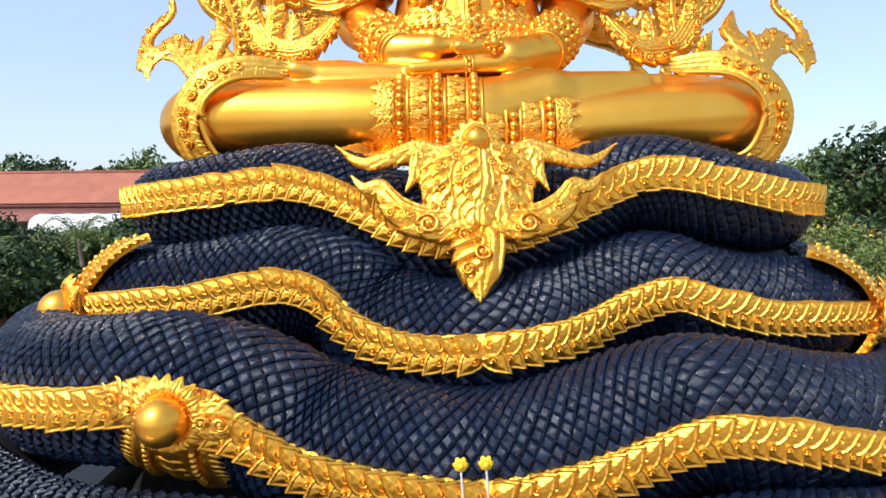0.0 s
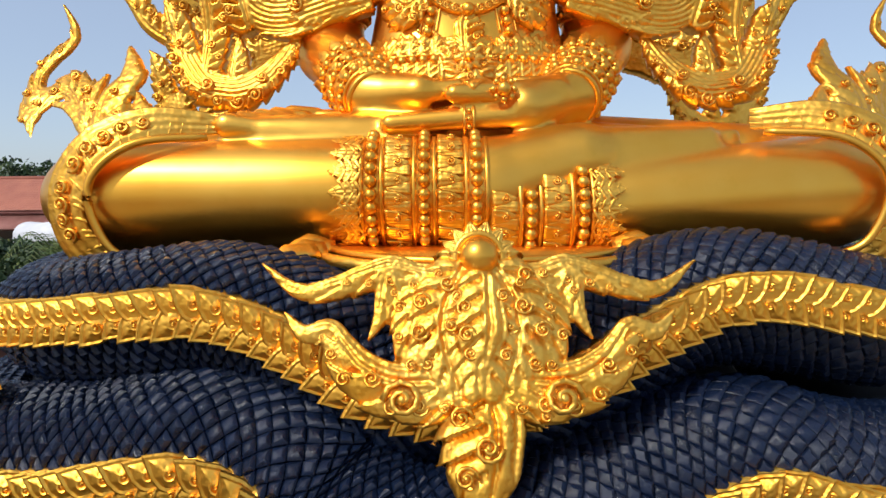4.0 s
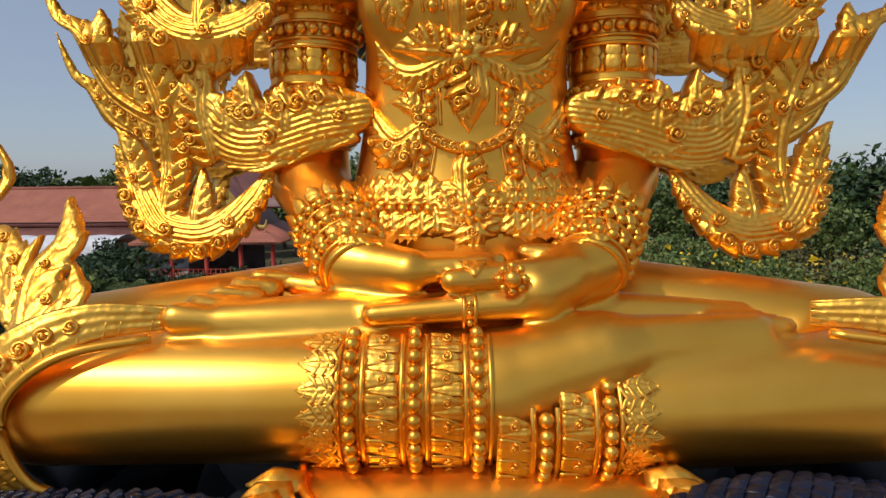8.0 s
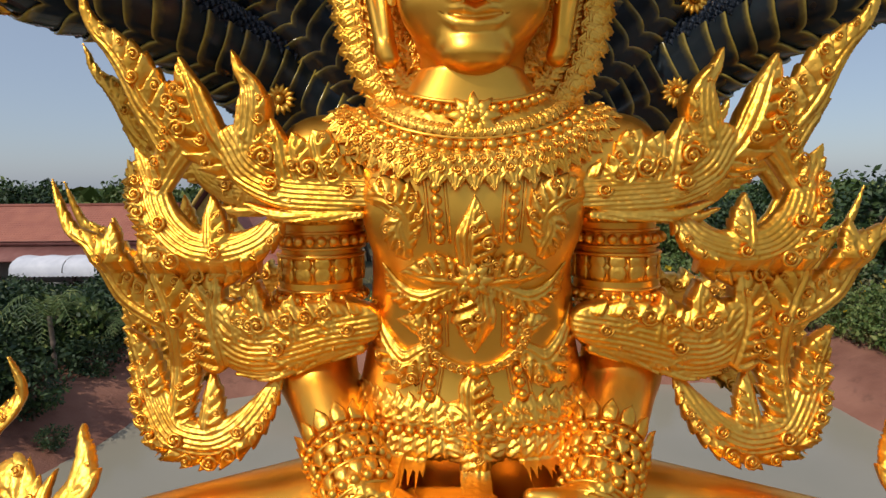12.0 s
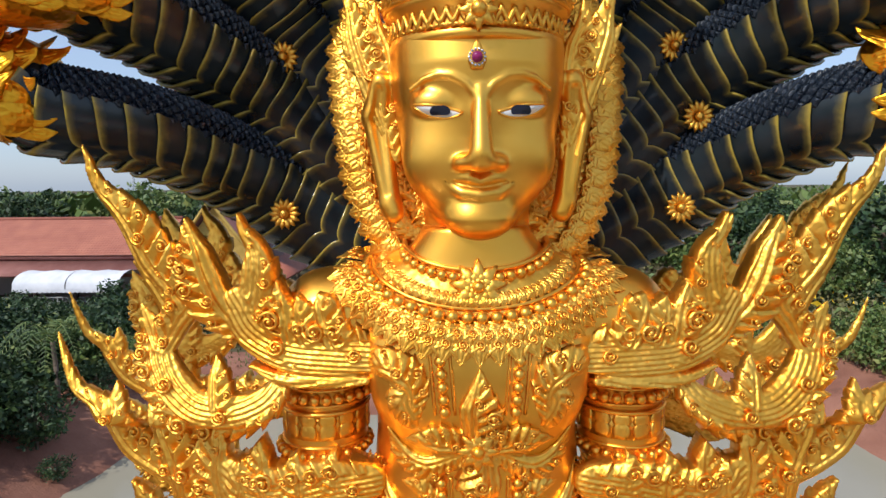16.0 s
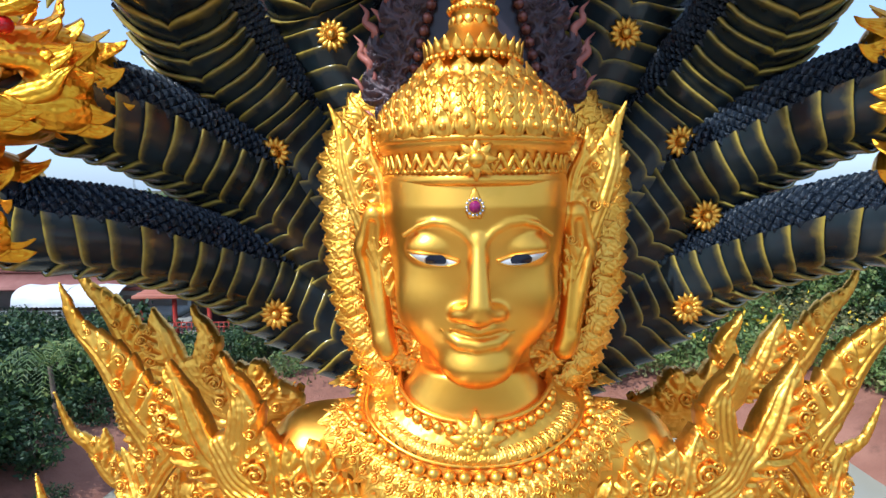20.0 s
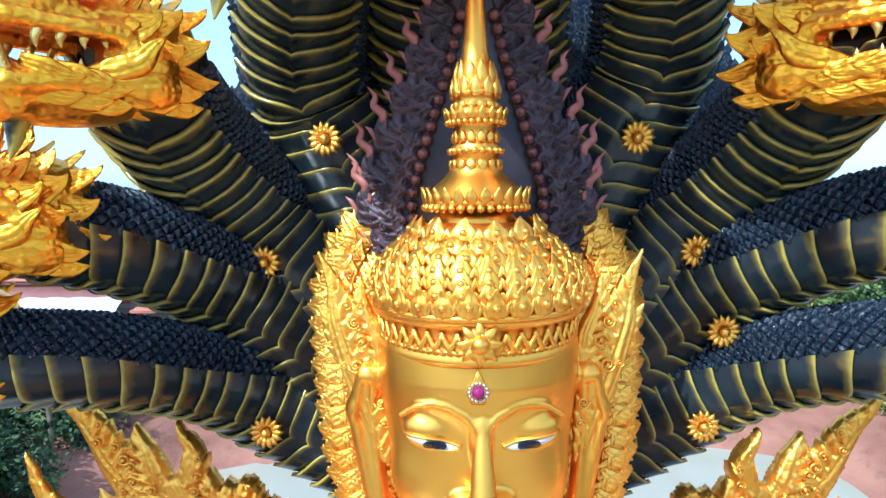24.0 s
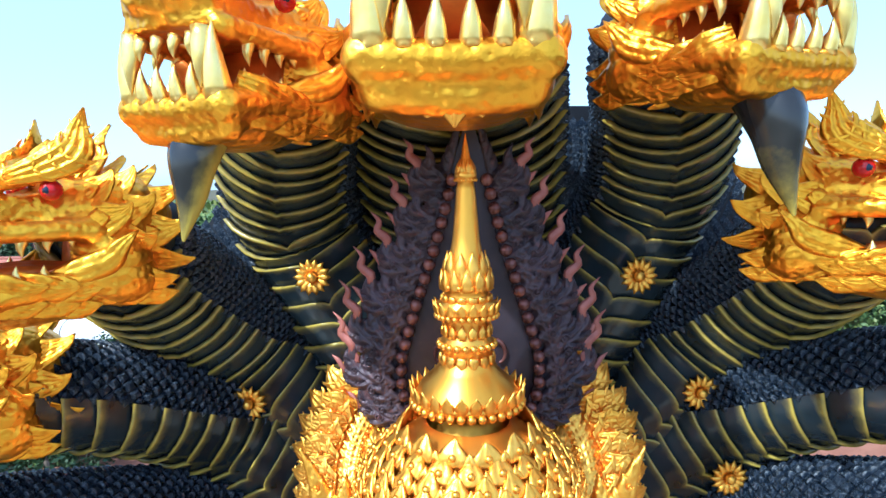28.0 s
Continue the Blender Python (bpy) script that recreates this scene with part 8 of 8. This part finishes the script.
for _ in range(190):
    x, y = rng_t.uniform(-58, -22.5), rng_t.uniform(10, 44.5)
    if pond_depth(x, y) < 4.0 or abs((x + 28.5) * 0.955 - (y - 26.8) * 0.297) < 1.3:
        continue
    plant("dark" if rng_t.random() < 0.8 else "mid", x, y, 1.0 + 0.45 * rng_t.random() - (0.4 if y > 40 else 0), ground_z(x, y) - 0.1)
for _ in range(24):
    x, y = rng_t.uniform(-22, -4), rng_t.uniform(34.5, 44)
    if pond_depth(x, y) > 4.0:
        plant("dark" if rng_t.random() < 0.6 else "mid", x, y, 0.7, ground_z(x, y) - 0.1)
for _ in range(120):
    x, y = rng_t.uniform(6, 62), rng_t.uniform(24, 56)
    if pond_depth(x, y) < 4.2:
        continue
    r = rng_t.random()
    plant("mid" if r < 0.40 else ("dry" if r < 0.92 else "dark"), x, y, 0.7 + 0.5 * rng_t.random() + 0.012 * (y - 30), ground_z(x, y) - 0.1)
for x, y, s in ((-18.9, 12, 0.5), (-19.6, 16, 0.6), (-18.8, 20.5, 0.45), (-20.8, 22.0, 0.8), (-19.3, 8.0, 0.6), (-21.0, 27.5, 0.7), (23.6, 12, 0.5), (24.4, 17, 0.55), (22.9, 8.5, 0.5), (12.2, 13.0, 0.35), (14.0, 12.0, 0.35)):
    plant("dark", x, y, s, ground_z(x, y) - 0.15)
for x in np.arange(-96, -8, 4.2):
    plant("tall", x + rng_t.uniform(-1.5, 1.5), rng_t.uniform(68, 84), 1.15 + 0.25 * rng_t.random())
for _ in range(70):
    x, y = rng_t.uniform(10, 95), rng_t.uniform(52, 92)
    plant("tall" if rng_t.random() < 0.75 else "thin", x, y, 0.75 + 0.35 * rng_t.random())
for x, y, s in ((33, 44, 0.95), (40, 47, 1.15), (46, 43, 1.1), (52, 48, 1.2), (36, 55, 1.1), (28.5, 52, 0.95), (44, 60, 1.2), (-27, 66, 1.2), (-2, 66, 0.9)):
    plant("tall", x, y, s)


def palm(x, y, z, h, s):
    ob = thing("palm", "young palm with drooping green fronds", "palm tree", (x, y, z), "palms by the pond")
    b = Buf()
    tube(b, [(x, y, z - 0.3), (x + 0.1, y, z + h * 0.5), (x, y, z + h)], [0.16, 0.13, 0.11], n=8, k=8)
    part("trunk", b, bark, ob)
    rng = np.random.default_rng(int(abs(x * 10)))
    for i in range(13):
        a = i * 2.4
        el = rng.uniform(0.2, 1.1)
        d = np.array((np.cos(a), np.sin(a), 0))
        p = spline([(x, y, z + h), np.array((x, y, z + h)) + d * s * 0.45 + (0, 0, s * 0.5 * el), np.array((x, y, z + h)) + d * s + (0, 0, s * (0.5 * el - 0.55))], 18)
        b = Buf()
        t, u, v = frames(p)
        sweep(b, p, u, v, circle(4), np.linspace(0.03, 0.008, 18), np.linspace(0.03, 0.008, 18))
        for j in range(2, 18):
            for sd in (-1, 1):
                ln = s * 0.30 * np.sin(np.pi * (j + 1) / 19) + 0.1
                e = p[j] + sd * u[j] * ln * 0.85 + t[j] * ln * 0.5 - np.array((0, 0, 0.25 * ln))
                b.add([p[j] - t[j] * 0.03, p[j] + t[j] * 0.03, e], np.array([[0, 1, 2]]))
        part("frond", b, leaf_mid, ob, smooth=False)


palm(-22.0, 25.5, GROUND, 3.8, 2.6)
palm(-24.5, 22.5, GROUND, 3.0, 2.4)
palm(-13.0, 10.0, WATER - 0.3, 1.0, 1.9)
palm(-20.5, 30.5, GROUND, 2.0, 2.2)

# far woods to the horizon
wood = Buf()
rng_w = np.random.default_rng(9)
m = 5200
an = rng_w.uniform(-1.15, 1.15, m)
dist = rng_w.uniform(95, 330, m)
cx, cy = dist * np.sin(an), dist * np.cos(an)
keep = ~((np.abs(cx + 57) < 36) & (cy < 70))
cx, cy = cx[keep], cy[keep]
for k in range(9):
    p = np.stack([cx + rng_w.normal(0, 2.2, len(cx)), cy + rng_w.normal(0, 2.2, len(cx)), GROUND + rng_w.uniform(0.5, 1.0, len(cx)) * (5.5 + 5.5 * rng_w.random(len(cx)))], -1)
    u = rng_w.normal(size=p.shape)
    u /= np.linalg.norm(u, axis=1, keepdims=True)
    v = np.cross(u, rng_w.normal(size=p.shape))
    v /= np.linalg.norm(v, axis=1, keepdims=True)
    s = rng_w.uniform(0.6, 1.6, (len(p), 1))
    wood.add(np.stack([p - u * s, p + v * s * 0.7, p + u * s, p - v * s * 0.7], 1).reshape(-1, 3), np.arange(len(p) * 4).reshape(-1, 4))
solid("far_woods", wood, leaf_mid, "distant mixed green woodland to the horizon", "woods", kind="stuff", smooth=False)

# low grass and weeds on the ground
weeds = Buf()
m = 26000
gx, gy = rng_w.uniform(-60, 70, m), rng_w.uniform(10, 62, m)
dd = pond_depth(gx, gy)
ok = (dd > 4.5) & ~((gx < -27) & (gy > 47))
gx, gy = gx[ok], gy[ok]
a = rng_w.uniform(0, 6.28, len(gx))
h = rng_w.uniform(0.15, 0.55, len(gx))
u = np.stack([np.cos(a), np.sin(a), np.zeros_like(a)], -1) * 0.12
p = np.stack([gx, gy, np.full_like(gx, GROUND + 0.05)], -1)
weeds.add(np.stack([p - u, p + u, p + u * 0.3 + np.stack([rng_w.normal(0, 0.1, len(gx)), rng_w.normal(0, 0.1, len(gx)), h], -1)], 1).reshape(-1, 3), np.arange(len(gx) * 3).reshape(-1, 3))
solid("grass", weeds, leaf_dry, "dry low grass and weeds", "grass", kind="stuff", smooth=False)
def undergrowth(name, label, mat, m, xr, yr, hmax, seed):
    rng = np.random.default_rng(seed)
    x, y = rng.uniform(*xr, m), rng.uniform(*yr, m)
    lump = 0.5 + 0.5 * np.sin(x * 0.9 + 1.3 * np.sin(y * 0.5)) * np.sin(y * 0.8 + x * 0.2)
    ok = (pond_depth(x, y) > 4.2) & (np.abs((x + 28.5) * 0.955 - (y - 26.8) * 0.297) > 1.1) & ~((x < -27) & (y > 47))
    x, y, lump = x[ok], y[ok], lump[ok]
    p = np.stack([x, y, GROUND + hmax * (0.35 + 0.65 * lump) * rng.uniform(0.1, 1.0, len(x)) ** 0.6], -1)
    u = rng.normal(size=p.shape)
    u /= np.linalg.norm(u, axis=1, keepdims=True)
    v = np.cross(u, rng.normal(size=p.shape) + (0, 0, 0.7))
    v /= np.linalg.norm(v, axis=1, keepdims=True)
    s = rng.uniform(0.10, 0.26, (len(p), 1))
    b = Buf()
    b.add(np.stack([p - u * s, p + v * s * 0.5, p + u * s, p - v * s * 0.5], 1).reshape(-1, 3), np.arange(len(p) * 4).reshape(-1, 4))
    solid(name, b, mat, label, "undergrowth", kind="stuff", smooth=False)


undergrowth("undergrowth", "dense dark green undergrowth between the shrubs", leaf_dark, 70000, (-58, -18), (8, 46), 2.2, 21)
undergrowth("undergrowth", "green and dry undergrowth on the pond bank", leaf_mid, 60000, (6, 66), (26, 58), 1.9, 22)
undergrowth("undergrowth", "dry yellow grass clumps on the pond bank", leaf_dry, 40000, (2, 66), (30, 62), 1.5, 23)
flowers = Buf()
m = 900
fx, fy2 = rng_w.uniform(14, 60, m), rng_w.uniform(33, 52, m)
ok = pond_depth(fx, fy2) > 4.5
p = np.stack([fx[ok], fy2[ok], GROUND + rng_w.uniform(1.2, 3.4, ok.sum())], -1)
u = rng_w.normal(0, 0.10, p.shape)
v = rng_w.normal(0, 0.10, p.shape)
flowers.add(np.stack([p - u, p + v, p + u, p - v], 1).reshape(-1, 3), np.arange(len(p) * 4).reshape(-1, 4))
solid("wild_flowers", flowers, petal_yellow, "scattered small yellow wild flowers", "flowers", kind="stuff", smooth=False)


# ---- two yellow flowers and a gold spike by the third coil ----
def yellow_flower(x, y, z):
    ob = thing("flower", "yellow artificial flower on a thin pale stem", "flower", (x, y, z - 0.25), "yellow flowers on the coil")
    b = Buf()
    tube(b, [(x + 0.03, y + 0.02, z - 0.42), (x + 0.01, y, z - 0.15), (x, y, z)], 0.009, n=8, k=6)
    part("stem", b, canvas, ob)
    for i in range(6):
        a = i * 2 * np.pi / 6
        d = np.array((np.cos(a), 0.2, np.sin(a)))
        b = Buf()
        leaf(b, [np.array((x, y, z)), np.array((x, y - 0.02, z)) + d * 0.035, np.array((x, y, z)) + d * 0.06], [0.02, 0.03, 0.012], (0, -1, 0), 0.3, 6)
        part("petal", b, petal_yellow, ob)
    b = Buf()
    ball(b, (x, y - 0.025, z), 0.025, 8, 6)
    part("flower_heart", b, petal_yellow, ob)


yellow_flower(-0.24, -5.08, 5.77)
yellow_flower(-0.05, -5.08, 5.78)
